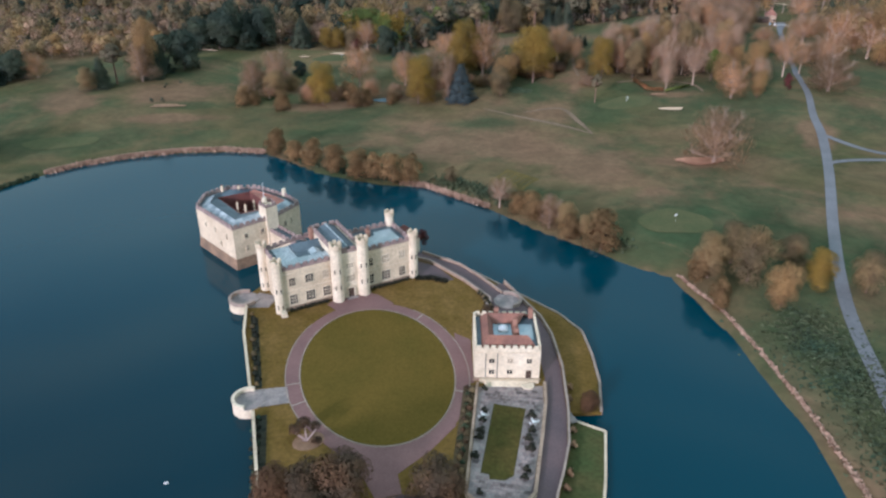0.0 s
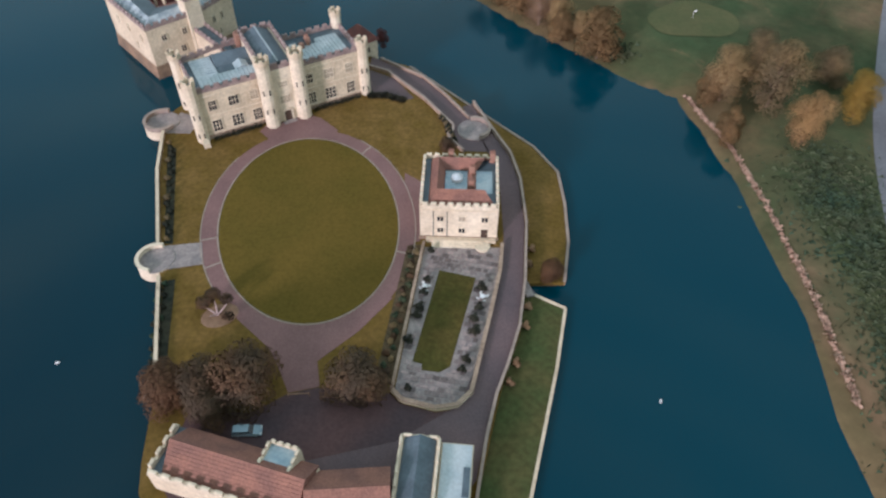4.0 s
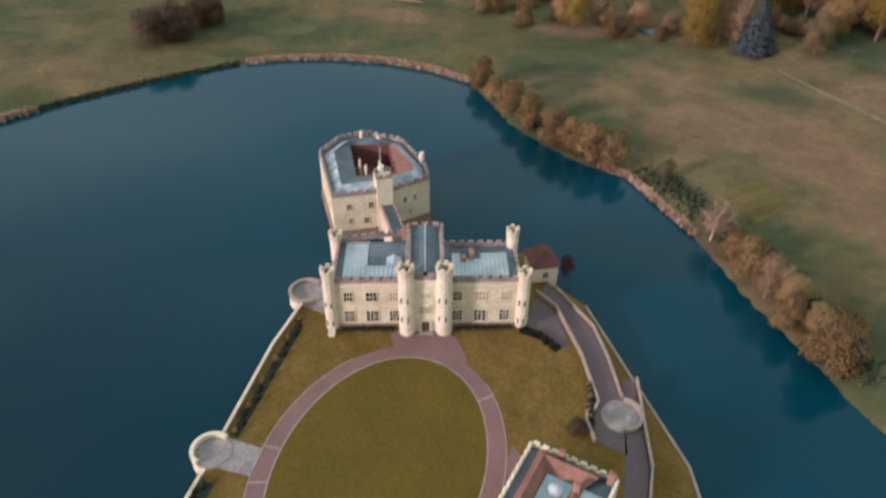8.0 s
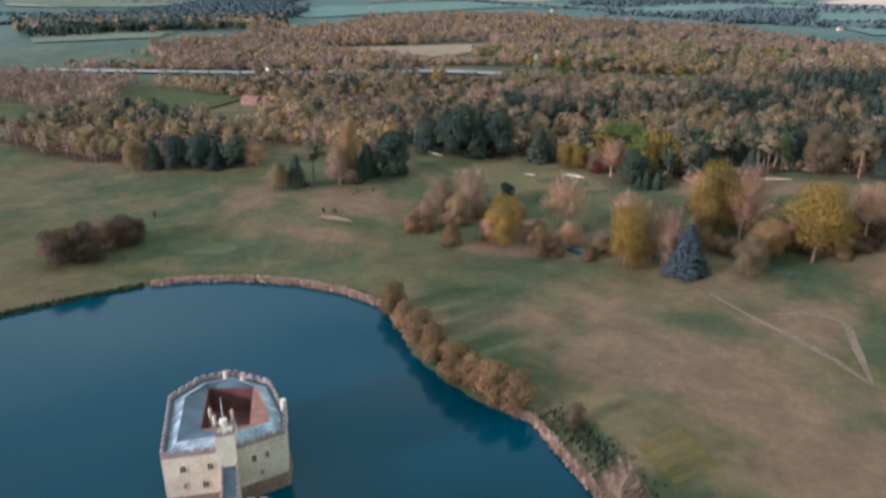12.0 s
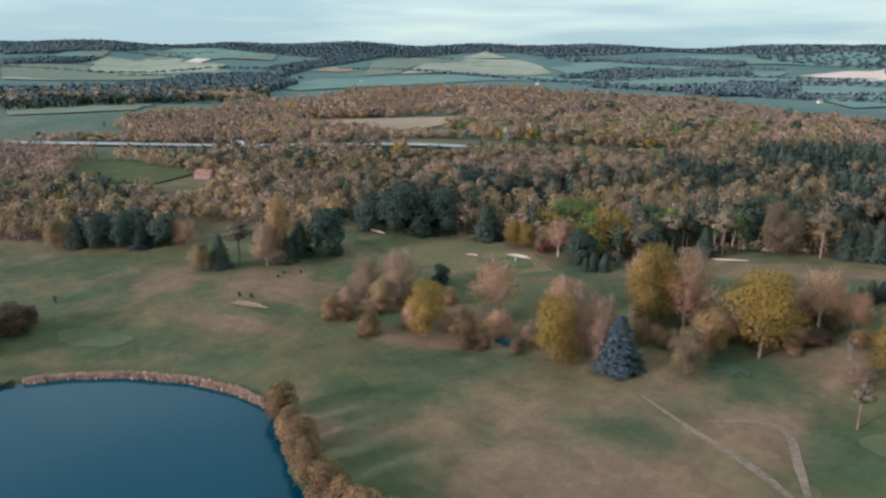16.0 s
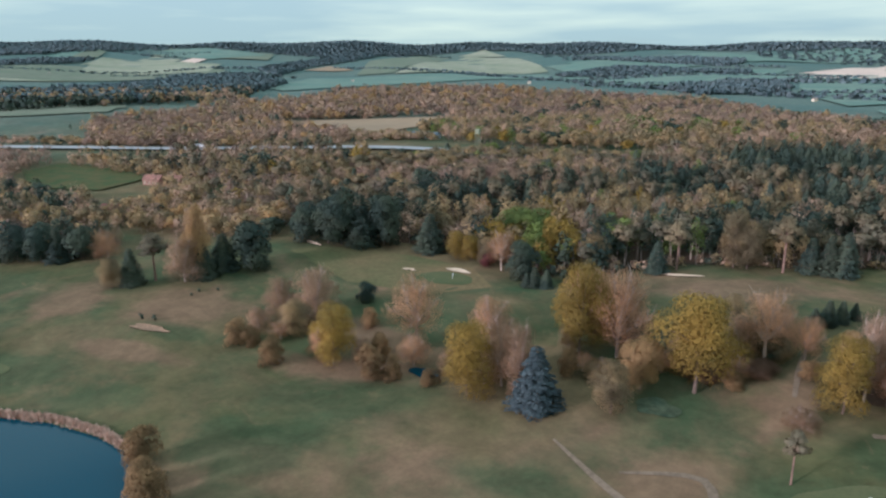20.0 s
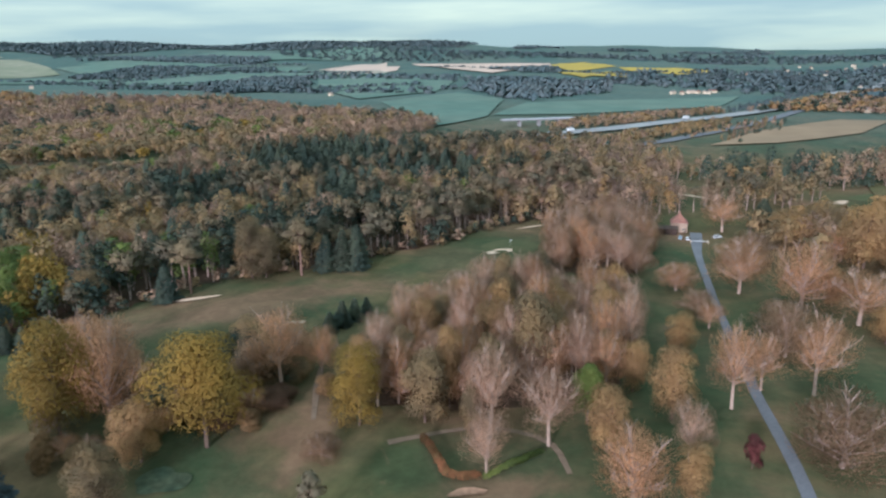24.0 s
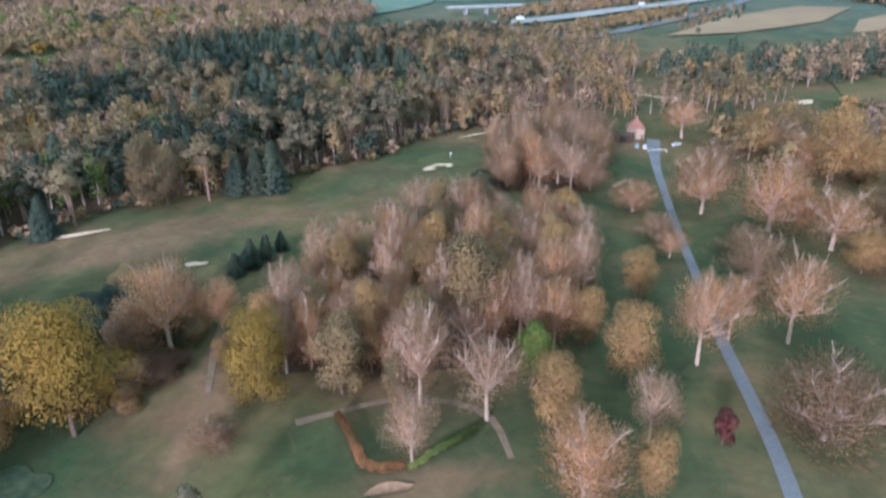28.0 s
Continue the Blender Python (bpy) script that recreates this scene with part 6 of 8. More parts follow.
def patchy(x, y, s, ph):
    """A smooth field from 0 to 1 that clusters the kinds."""
    return 0.5 + 0.25 * (np.sin(x / s + ph) * np.cos(y / s * 1.3 - ph * 2) + np.sin((x * 0.7 - y * 0.8) / s * 1.7 + 3 * ph))


SPECIES = {"fir": ("fir", "leaf_fir", "dark firs"), "pine": ("pine", "leaf_pine", "pines"), "ever": ("leafy", "leaf_fir", "dark rounded evergreens"), "twig": ("bare", "wood_twig", "bare brown trees"),
           "mauve": ("bare", "wood_mauve", "bare mauve-brown trees"), "olive": ("leafy", "leaf_olive", "trees in olive bud"),
           "orange": ("leafy", "leaf_orange", "trees in orange bud"), "yellow": ("leafy", "leaf_yellow", "trees in yellow leaf"),
           "green": ("leafy", "leaf_green", "trees in fresh green leaf")}
WOOD_TRIS = {k: [] for k in SPECIES}
FAR_TRIS = []
WOOD_POLES = []


def wood(poly, pitch, mix, height, tris, seed, holes=(), trunks=True, crown=1.25, zones=(), low=None):
    """Fills an outline with small trees; mix: kind -> weight; zones: (outline, mix) where other kinds stand; low: where the trees are young."""
    rng = np.random.default_rng(seed)
    x, y = scatter(poly, pitch, rng, holes)
    if not len(x):
        return
    z = ground(x, y)
    names = list(SPECIES)
    base = np.tile([mix.get(n, 0.0) for n in names], (len(x), 1))
    for outline, other in zones:
        base[inside(outline, x + rng.normal(0, 4, len(x)), y + rng.normal(0, 4, len(x)))] = [other.get(n, 0.0) for n in names]
    w = np.stack([base[:, i] * (0.12 + patchy(x, y, 30 + 5 * i, seed + 1.7 * i) ** 2.6 * 3.0) for i in range(len(names))], 1)
    w /= w.sum(1)[:, None]
    pick = (w.cumsum(1) < rng.random(len(x))[:, None]).sum(1).clip(0, len(names) - 1)
    for i, n in enumerate(names):
        style = SPECIES[n][0]
        models = [mini(style, tris, rng) for _ in range(4)]
        for m in range(4):
            k = np.nonzero(pick == i)[0][m::4]
            if not len(k):
                continue
            h = height * (0.62 + 0.6 * rng.random(len(k))) * (1.08 if style in ("fir", "pine") else 1.0)
            if low:
                h = np.where(inside(low, x[k], y[k]), 0.55, 1.0) * h
            d = pitch * crown * (0.65 + 0.75 * rng.random(len(k))) * (0.8 if style == "fir" else 1.0)
            a = rng.random(len(k)) * 6.283
            WOOD_TRIS[n].append(stand(models[m], x[k], y[k], z[k], d, h, a))
            if trunks and style != "fir":
                t = pole(rng)[None]
                WOOD_POLES.append(np.stack([t[..., 0] * h[:, None, None] * 1.3 + x[k][:, None, None], t[..., 1] * h[:, None, None] * 1.3 + y[k][:, None, None],
                                            t[..., 2] * h[:, None, None] + z[k][:, None, None]], -1).reshape(-1, 3, 3))


MIX = {"fir": 0.04, "ever": 0.14, "pine": 0.22, "twig": 0.30, "mauve": 0.08, "olive": 0.45, "orange": 0.012, "yellow": 0.008, "green": 0.02}
BROWN = {"twig": 0.45, "mauve": 0.35, "olive": 0.12, "orange": 0.12, "fir": 0.03}
OLIVE = {"olive": 0.42, "twig": 0.25, "mauve": 0.14, "yellow": 0.012, "fir": 0.02, "ever": 0.12, "pine": 0.14}
# the main wood north of the fairway
MAIN = [(-172, 474), (-132, 482), (-100, 492), (-66, 484), (-42, 470), (-16, 476), (6, 498), (34, 514), (68, 522), (92, 534), (118, 544), (141, 570), (178, 596), (205, 606),
        (235, 640), (230, 700), (200, 800), (150, 860), (60, 850), (-60, 800), (-180, 740), (-250, 650), (-250, 560), (-215, 500)]
FIRS = {"fir": 0.6, "ever": 0.35, "pine": 0.08}
DARK = {"ever": 0.7, "fir": 0.15, "pine": 0.12, "olive": 0.06}
wood(MAIN, 8.2, MIX, 17.0, 400, 3, crown=1.45, low=[(-300, 560), (-190, 530), (-150, 600), (-60, 700), (-60, 900), (-300, 900)], zones=[
    ([(-20, 800), (60, 850), (110, 820), (168, 715), (160, 668), (95, 682), (80, 612), (62, 600), (51, 690), (20, 700), (-5, 740)], FIRS),
    ([(-160, 552), (-69, 596), (-58, 566), (-111, 542)], DARK), ([(-58, 716), (0, 694), (14, 626), (-16, 592), (-38, 640)], DARK),
    ([(-178, 470), (-118, 484), (-128, 528), (-180, 530)], DARK), ([(-74, 482), (-82, 552), (-40, 528), (-24, 476), (-44, 468)], {"yellow": 0.30, "green": 0.30, "olive": 0.6}),
    ([(-172, 600), (-118, 634), (-104, 600), (-154, 572)], {"mauve": 0.5, "twig": 0.4}), ([(60, 516), (92, 532), (104, 540), (92, 570), (62, 552)], {"ever": 0.3, "green": 0.12, "fir": 0.5}),
    ([(118, 542), (141, 568), (178, 594), (205, 604), (238, 640), (230, 700), (190, 690), (150, 630), (104, 570)], {"twig": 0.6, "olive": 0.25, "mauve": 0.15, "pine": 0.15}),
    ([(10, 498), (60, 516), (104, 542), (100, 575), (130, 625), (60, 640), (10, 560)], {"pine": 0.45, "olive": 0.22, "ever": 0.45, "twig": 0.1}),
    ([(-26, 472), (-4, 482), (14, 500), (36, 512), (30, 538), (0, 556), (-30, 530)], {"fir": 0.5, "ever": 0.35, "pine": 0.15, "green": 0.05})])
wood([(150, 860), (205, 790), (240, 760), (300, 770), (330, 820), (235, 905), (180, 900), (60, 860)], 8.5, OLIVE, 13, 190, 5)
wood([(205, 606), (260, 600), (262, 640), (300, 690), (320, 745), (240, 760), (205, 790), (230, 700), (235, 640)], 8.0, {"twig": 0.5, "mauve": 0.3, "orange": 0.3, "olive": 0.3}, 17, 260, 6)
# beyond the motorway
wood([(-250, 780), (-100, 830), (60, 880), (150, 960), (170, 1080), (40, 1190), (-150, 1420), (-360, 1330), (-380, 1000), (-330, 840)], 11, {"olive": 0.5, "green": 0.05, "twig": 0.25, "yellow": 0.03, "ever": 0.06}, 13, 190, 8,
     zones=[([(-420, 930), (-280, 1010), (-150, 1060), (30, 930), (160, 930), (190, 1100), (40, 1200), (-150, 1440), (-380, 1340)], {"mauve": 0.3, "twig": 0.5, "olive": 0.3, "ever": 0.05})])
wood([(-760, 1260), (-640, 930), (-540, 900), (-420, 1050), (-370, 1000), (-360, 1330), (-560, 1340)], 13, BROWN, 14, 130, 9)
wood([(-720, 735), (-560, 640), (-420, 690), (-330, 730), (-400, 790), (-500, 840), (-640, 900)], 11, BROWN, 13, 150, 10)
wood([(-640, 540), (-545, 565), (-520, 550), (-500, 505), (-440, 470), (-480, 430), (-600, 440), (-700, 500)], 10, {"mauve": 0.7, "twig": 0.25}, 13, 110, 11)
# woods on the west
wood([(-440, 425), (-420, 460), (-366, 470), (-325, 452), (-300, 438), (-255, 420), (-240, 395), (-290, 372), (-340, 355), (-430, 360)], 8.5, OLIVE, 13, 190, 12, zones=[([(-300, 372), (-262, 352), (-215, 382), (-250, 424), (-290, 408)], DARK)])
wood([(-330, 500), (-300, 480), (-262, 478), (-215, 500), (-250, 560), (-250, 650), (-320, 660), (-430, 610), (-395, 555), (-350, 548)], 8.5, OLIVE, 14, 170, 13,
     holes=[[(-385, 520), (-340, 520), (-340, 548), (-385, 548)]])
wood([(-262, 470), (-200, 478), (-172, 478), (-215, 505), (-250, 500)], 8.5, OLIVE, 12, 200, 14)
# belts by the motorway and round the village
wood([(-521, 554), (-390, 596), (-288, 646), (-278, 585), (-343, 553), (-385, 545), (-417, 543)], 7.5, {"olive": 0.5, "twig": 0.35, "ever": 0.1, "orange": 0.05}, 10, 90, 41)
wood([(-1372, 949), (-1009, 974), (-957, 1252), (-740, 1002), (-820, 826), (-933, 700)], 15, {"ever": 0.45, "twig": 0.35, "olive": 0.3}, 14, 45, 42, trunks=False)
wood([(-719, 899), (-644, 1230), (-473, 965), (-573, 874), (-660, 841)], 12, BROWN, 15, 60, 43, trunks=False)
wood([(-582, 622), (-725, 735), (-700, 850), (-640, 917), (-560, 880), (-434, 722), (-507, 648)], 10, {"twig": 0.5, "mauve": 0.4, "olive": 0.2}, 12, 130, 44, trunks=False)
wood([(-700, 590), (-560, 648), (-408, 694), (-330, 706), (-330, 726), (-420, 716), (-570, 676), (-705, 618)], 8, {"olive": 0.6, "twig": 0.4, "ever": 0.1}, 6, 110, 45, trunks=False)
wood([(-430, 720), (-330, 735), (-250, 780), (-330, 815), (-380, 795), (-420, 775)], 9, {"olive": 0.6, "twig": 0.4}, 7, 120, 48, trunks=False)
wood([(-302, 430), (-307, 473), (-262, 478), (-215, 503), (-178, 464), (-200, 446), (-250, 434)], 8.5, {"olive": 0.5, "orange": 0.2, "twig": 0.35, "ever": 0.08}, 11, 260, 46)
wood([(262, 838), (330, 930), (450, 1010), (520, 1045), (470, 975), (330, 885)], 8, {"olive": 0.7, "twig": 0.25, "orange": 0.05}, 7, 130, 47, trunks=False)
wood([(300, 1008), (420, 1066), (560, 1138), (540, 1170), (380, 1110), (290, 1036)], 9, {"olive": 0.6, "twig": 0.3, "orange": 0.1}, 8, 110, 49, trunks=False)
wood([(570, 1109), (891, 1388), (1130, 1553), (1117, 1434), (702, 943), (719, 1047), (630, 1128)], 12, {"twig": 0.5, "mauve": 0.3, "orange": 0.25, "olive": 0.25, "ever": 0.15}, 10, 50, 50, trunks=False)
# groves of the park
GROVE = [(80, 402), (86, 424), (104, 450), (130, 466), (168, 462), (176, 440), (166, 412), (152, 398), (136, 392), (112, 390), (96, 396)]
wood([(262, 600), (300, 640), (345, 600), (330, 590), (300, 598), (280, 596)], 8, {"olive": 0.5, "twig": 0.4, "pine": 0.3}, 17, 260, 16)
wood([(320, 700), (420, 700), (545, 760), (640, 760), (520, 690), (440, 640), (375, 620), (350, 640), (305, 690)], 9, {"fir": 0.6, "olive": 0.3, "twig": 0.3}, 16, 160, 17)
wood([(265, 545), (300, 555), (345, 560), (420, 540), (420, 440), (330, 440), (300, 470), (270, 505)], 13, {"orange": 0.3, "twig": 0.7, "olive": 0.35, "mauve": 0.3}, 14, 330, 18, crown=0.95)
wood([(260, 500), (300, 460), (420, 430), (420, 300), (300, 330), (255, 400), (240, 440)], 22, {"twig": 0.5, "olive": 0.5, "orange": 0.3}, 13, 700, 19, crown=0.6)
wood([(212, 340), (260, 390), (330, 320), (330, 200), (200, 180), (185, 250)], 24, {"twig": 0.5, "olive": 0.4, "mauve": 0.2}, 12, 700, 20, crown=0.5)
# hedges and copses out to the downs
rng_far = np.random.default_rng(5)


def hedge_line(a, b, pitch, height, seed, spread=6.0, tris=22):
    rng = np.random.default_rng(seed)
    d = math.hypot(b[0] - a[0], b[1] - a[1])
    n = max(2, int(d / pitch))
    t = (np.arange(n) + rng.random(n)) / n
    x, y = a[0] + (b[0] - a[0]) * t + rng.normal(0, spread, n), a[1] + (b[1] - a[1]) * t + rng.normal(0, spread, n)
    z = ground(x, y)
    for kind, sel in (("olive", slice(0, None, 3)), ("fir", slice(1, None, 3)), ("twig", slice(2, None, 3))):
        k = np.arange(n)[sel]
        mod = mini("low" if kind != "fir" else "leafy", tris, rng)
        h = height * (0.6 + 0.8 * rng.random(len(k)))
        w = pitch * (1.2 + 0.8 * rng.random(len(k)))
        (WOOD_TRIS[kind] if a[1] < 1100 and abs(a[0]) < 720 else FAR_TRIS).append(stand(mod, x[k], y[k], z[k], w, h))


def copse(cx, cy, r, n, height, seed, kinds=("twig", "fir", "olive", "mauve")):
    rng = np.random.default_rng(seed)
    for i, kind in enumerate(kinds):
        m = max(2, n // len(kinds))
        a, q = rng.random(m) * 6.283, np.sqrt(rng.random(m))
        x, y = cx + 2.2 * r * q * np.cos(a), cy + r * q * np.sin(a)
        mod = mini("low", 14, rng)
        h = height * (0.7 + 0.6 * rng.random(m))
        w = h * (1.2 + 0.8 * rng.random(m))
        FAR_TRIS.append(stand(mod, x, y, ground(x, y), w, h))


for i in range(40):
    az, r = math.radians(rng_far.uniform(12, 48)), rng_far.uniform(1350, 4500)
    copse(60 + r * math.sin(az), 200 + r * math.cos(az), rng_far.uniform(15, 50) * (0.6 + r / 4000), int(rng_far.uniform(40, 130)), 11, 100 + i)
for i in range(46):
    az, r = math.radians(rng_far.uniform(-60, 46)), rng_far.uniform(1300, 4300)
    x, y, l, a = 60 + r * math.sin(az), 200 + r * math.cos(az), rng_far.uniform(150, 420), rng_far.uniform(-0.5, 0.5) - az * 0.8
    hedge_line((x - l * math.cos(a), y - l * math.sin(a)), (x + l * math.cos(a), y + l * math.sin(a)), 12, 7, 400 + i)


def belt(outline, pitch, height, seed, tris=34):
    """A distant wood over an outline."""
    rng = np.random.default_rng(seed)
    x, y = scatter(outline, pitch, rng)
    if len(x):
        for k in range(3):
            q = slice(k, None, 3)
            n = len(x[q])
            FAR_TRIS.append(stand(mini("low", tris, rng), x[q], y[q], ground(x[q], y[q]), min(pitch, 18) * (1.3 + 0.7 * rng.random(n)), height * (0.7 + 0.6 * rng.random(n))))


for k, (outline, pitch, height) in enumerate((
        ([(-3012, 3058), (-2931, 3419), (-2558, 3688), (-2200, 4080), (-1500, 4350), (-700, 4560), (195, 4640), (188, 4350), (-509, 4390), (-1029, 4080), (-1346, 3760), (-1640, 4030), (-1930, 3960), (-2019, 3400), (-2356, 3160), (-2662, 3123)], 22, 15),
        ([(-946, 852), (-1355, 1192), (-1774, 1742), (-1615, 1951), (-1155, 1558), (-912, 1197), (-818, 924), (-837, 849)], 17, 13),
        ([(-1523, 1041), (-1250, 1064), (-895, 817), (-995, 744)], 15, 12), ([(-1833, 2186), (-2182, 2825), (-2254, 3179), (-2112, 3493), (-1986, 3004), (-1886, 2544), (-1619, 2036)], 19, 14),
        ([(-936, 2796), (-761, 3101), (-289, 3279), (-263, 3060), (-530, 2700), (-746, 2680)], 22, 11), ([(-1110, 3394), (-670, 3730), (-332, 3617), (-379, 3460), (-728, 3430)], 20, 14),
        ([(-285, 1766), (-223, 2330), (-72, 2209), (-49, 1894), (-175, 1598)], 20, 11), ([(-3599, 2229), (-3415, 2723), (-3306, 2850), (-3221, 2274), (-3348, 2083)], 22, 15),
        ([(-2971, 1866), (-3017, 2193), (-3036, 2377), (-2832, 2119), (-2636, 1675)], 22, 13), ([(325, 1908), (618, 2319), (649, 1893), (536, 1556), (341, 1372), (281, 1596)], 34, 10),
        ([(830, 2434), (1479, 2747), (1919, 2388), (1372, 1736), (801, 1416), (708, 1829)], 54, 11), ([(-401, 4503), (770, 4178), (1421, 3763), (2761, 3393), (2421, 2986), (1274, 3370), (670, 3597), (-334, 3902)], 52, 12))):
    belt(outline, pitch, height, 700 + k)
# the wooded crest of the downs
for i in range(150):
    az = math.radians(-70 + 78 * i / 150)
    r = 4560 + 160 * math.sin(i * 1.7)
    copse(60 + r * math.sin(az), 200 + r * math.cos(az), 60, 60, 13, 900 + i, ("fir", "twig", "fir", "olive"))
# low growth along the front of the main wood
for k in range(13):
    hedge_line(MAIN[k], MAIN[k + 1], 3.4, 5.0, 300 + k, 2.2, 110)
# motorway belts
hedge_line((-540, 590), (-310, 655), 3.6, 8, 51, 5, 40)
hedge_line((-700, 700), (-310, 700), 4.5, 9, 52, 8, 40)
for k, (a, b) in enumerate((((300, 880), (540, 1000)), ((280, 1000), (560, 1142)), ((560, 1120), (1000, 1600)), ((430, 890), (540, 990)))):
    hedge_line(a, b, 3.6, 7, 60 + k, 9, 40)
for k, tr in WOOD_TRIS.items():
    if tr:
        tagged(new("woodland", tri_mesh("woodland", np.concatenate(tr), M[SPECIES[k][1]])), "spring woodland of many " + SPECIES[k][2], "woodland", kind="stuff")
tagged(new("far_woodland", tri_mesh("far_woodland", np.concatenate(FAR_TRIS), M["far_wood"])), "distant hedges and copses up to the downs, haze in their colour", "woodland", kind="stuff")
tagged(new("wood_trunks", tri_mesh("wood_trunks", np.concatenate(WOOD_POLES), M["bark_twig"])), "thin pale trunks standing in the woods", "woodland", kind="stuff")

# ---------------------------------------------------------------- far fields
def field(surface, outline, label):
    far = math.hypot(outline[0][0] - 60, outline[0][1] - 200)
    ob = new("field", drape_poly(Shape(), outline, 0.4 + far / 900, 7).mesh("field", M[surface]))
    return tagged(ob, label, "field", kind="structure")


field("field_pale", [(-1366, 2366), (-1651, 3072), (-1772, 3703), (-1391, 3518), (-1136, 3180), (-1003, 2941)], "pale chalky field on the far downs")
field("field_pale", [(-2847, 2210), (-3040, 2439), (-2689, 2572), (-2223, 2370), (-1906, 2006), (-2404, 1848)], "pale chalky field on the far downs")
field("field_meadow", [(-2753, 1742), (-2684, 2042), (-1951, 2104), (-1788, 1998), (-1837, 1751), (-2232, 1443)], "pasture of soft green grass beyond the woods")
field("field_green", [(-1077, 1392), (-1437, 1992), (-1314, 2268), (-1005, 2854), (-864, 2725), (-888, 1615), (-915, 1281)], "smooth field of green spring wheat, tinted with haze")
field("field_green", [(-854, 2697), (-602, 2919), (-133, 3092), (157, 2916), (143, 2456), (-446, 1988)], "smooth field of green spring wheat, tinted with haze")
field("field_white", [(-106, 3113), (7, 3248), (181, 3757), (162, 3127), (13, 3028)], "pale fleece-covered field in the distance")
field("field_tan", [(-565, 865), (-515, 931), (-409, 1037), (-377, 986), (-374, 826), (-402, 800), (-478, 858)], "bare tan tilled field")
field("field_meadow", [(-975, 733), (-918, 797), (-811, 837), (-778, 793), (-833, 724), (-884, 681)], "pasture of soft green grass beyond the woods")
field("bank_grass", [(-499, 512), (-515, 554), (-463, 561), (-385, 541), (-382, 497), (-436, 479)], "pasture of soft green grass beyond the woods")
field("field_green", [(-2964, 1956), (-3371, 2526), (-3391, 2705), (-2979, 2249), (-2875, 1949)], "smooth field of green spring wheat, tinted with haze")
field("field_green", [(-3164, 2770), (-3271, 3092), (-2798, 3054), (-2564, 3015), (-2610, 2674)], "smooth field of green spring wheat, tinted with haze")
field("field_white", [(-140, 2965), (50, 3185), (215, 3123), (194, 2883), (-7, 2453)], "pale fleece-covered field in the distance")
field("field_white", [(291, 3649), (863, 3289), (837, 3140), (499, 2610), (378, 2879)], "pale fleece-covered field in the distance")
field("field_rape", [(855, 3260), (1005, 3260), (1080, 3109), (882, 3003)], "bright yellow rapeseed field in flower")
field("field_rape", [(738, 2639), (1014, 2983), (1051, 2832), (742, 2388)], "bright yellow rapeseed field in flower")
field("field_rape", [(1117, 3011), (1290, 2973), (1355, 2788), (1211, 2789)], "bright yellow rapeseed field in flower")
field("field_rape", [(813, 3053), (722, 2550), (867, 2362), (1021, 2816), (946, 2995)], "bright yellow rapeseed field in flower")
field("field_rape", [(1091, 3079), (1302, 2951), (1376, 2833), (1298, 2788), (1091, 2978)], "bright yellow rapeseed field in flower")
field("field_rape", [(895, 3280), (1066, 3188), (1096, 3093), (942, 3137)], "bright yellow rapeseed field in flower")
field("field_green", [(-1, 1751), (184, 2262), (333, 2189), (224, 1677), (70, 1453)], "smooth field of green spring wheat, tinted with haze")
field("field_green", [(106, 1377), (262, 1623), (307, 1389), (240, 1150), (156, 1025), (133, 1199)], "smooth field of green spring wheat, tinted with haze")
field("field_green", [(249, 1163), (331, 1327), (476, 1380), (739, 1440), (605, 1240), (366, 1168)], "smooth field of green spring wheat, tinted with haze")
field("field_tan", [(399, 853), (491, 939), (622, 996), (668, 970), (576, 891), (470, 858)], "bare tan tilled field")
field("field_tan", [(610, 885), (682, 920), (602, 824), (560, 829)], "bare tan tilled field")
field("fairway", [(398, 639), (466, 663), (382, 564), (369, 586)], "pasture of soft green grass beyond the woods")
field("field_green", [(-1093, 3133), (-759, 3352), (-155, 3285), (-237, 2461), (-767, 2731)], "smooth field of green spring wheat, tinted with haze")

for surface, outline, label in (
        ("field_pale", [(-1820, 3695), (-1824, 4018), (-1509, 3642)], "pale hilltop pasture on the downs"),
        ("field_pale", [(-2762, 2097), (-3074, 2435), (-2860, 2363)], "pale chalky field on the far downs"),
        ("field_pale", [(-2857, 2376), (-3024, 2689), (-2787, 2659), (-2685, 2470)], "pale chalky field on the far downs"),
        ("field_white", [(-2628, 2421), (-2842, 2838), (-2639, 2673), (-2416, 2331)], "chalk-white field on the far downs"),
        ("field_meadow", [(-2992, 2176), (-3386, 2602), (-3323, 2654), (-3057, 2392)], "green pasture on a spur of the downs"),
        ("field_meadow", [(-3056, 2681), (-3342, 3072), (-3107, 2985), (-2917, 2776)], "green pasture on a spur of the downs"),
        ("field_meadow", [(-2672, 2697), (-2816, 3031), (-2590, 3087), (-2366, 2797)], "green pasture on a spur of the downs"),
        ("field_tan", [(-1759, 2338), (-1853, 2616), (-1610, 2461), (-1646, 2383)], "small tilled field below the downs"),
        ("field_meadow", [(-1449, 2256), (-1865, 2924), (-2004, 3672), (-1830, 3616), (-1479, 2604), (-1390, 2400)], "long green pasture rising to the downs"),
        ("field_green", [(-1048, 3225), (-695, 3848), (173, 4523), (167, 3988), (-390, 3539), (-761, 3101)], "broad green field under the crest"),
        ("field_green", [(-20, 1770), (126, 1856), (139, 2307), (-45, 2190)], "smooth field of green spring wheat, tinted with haze"),
        ("field_meadow", [(-894, 686), (-850, 760), (-793, 833), (-873, 887), (-962, 791), (-995, 744)], "pasture of soft green grass beyond the woods"),
        ("field_pale", [(-2211, 1431), (-2312, 1699), (-2100, 1817), (-1978, 1712), (-2132, 1386)], "pale green ley in the valley")):
    field(surface, outline, label)

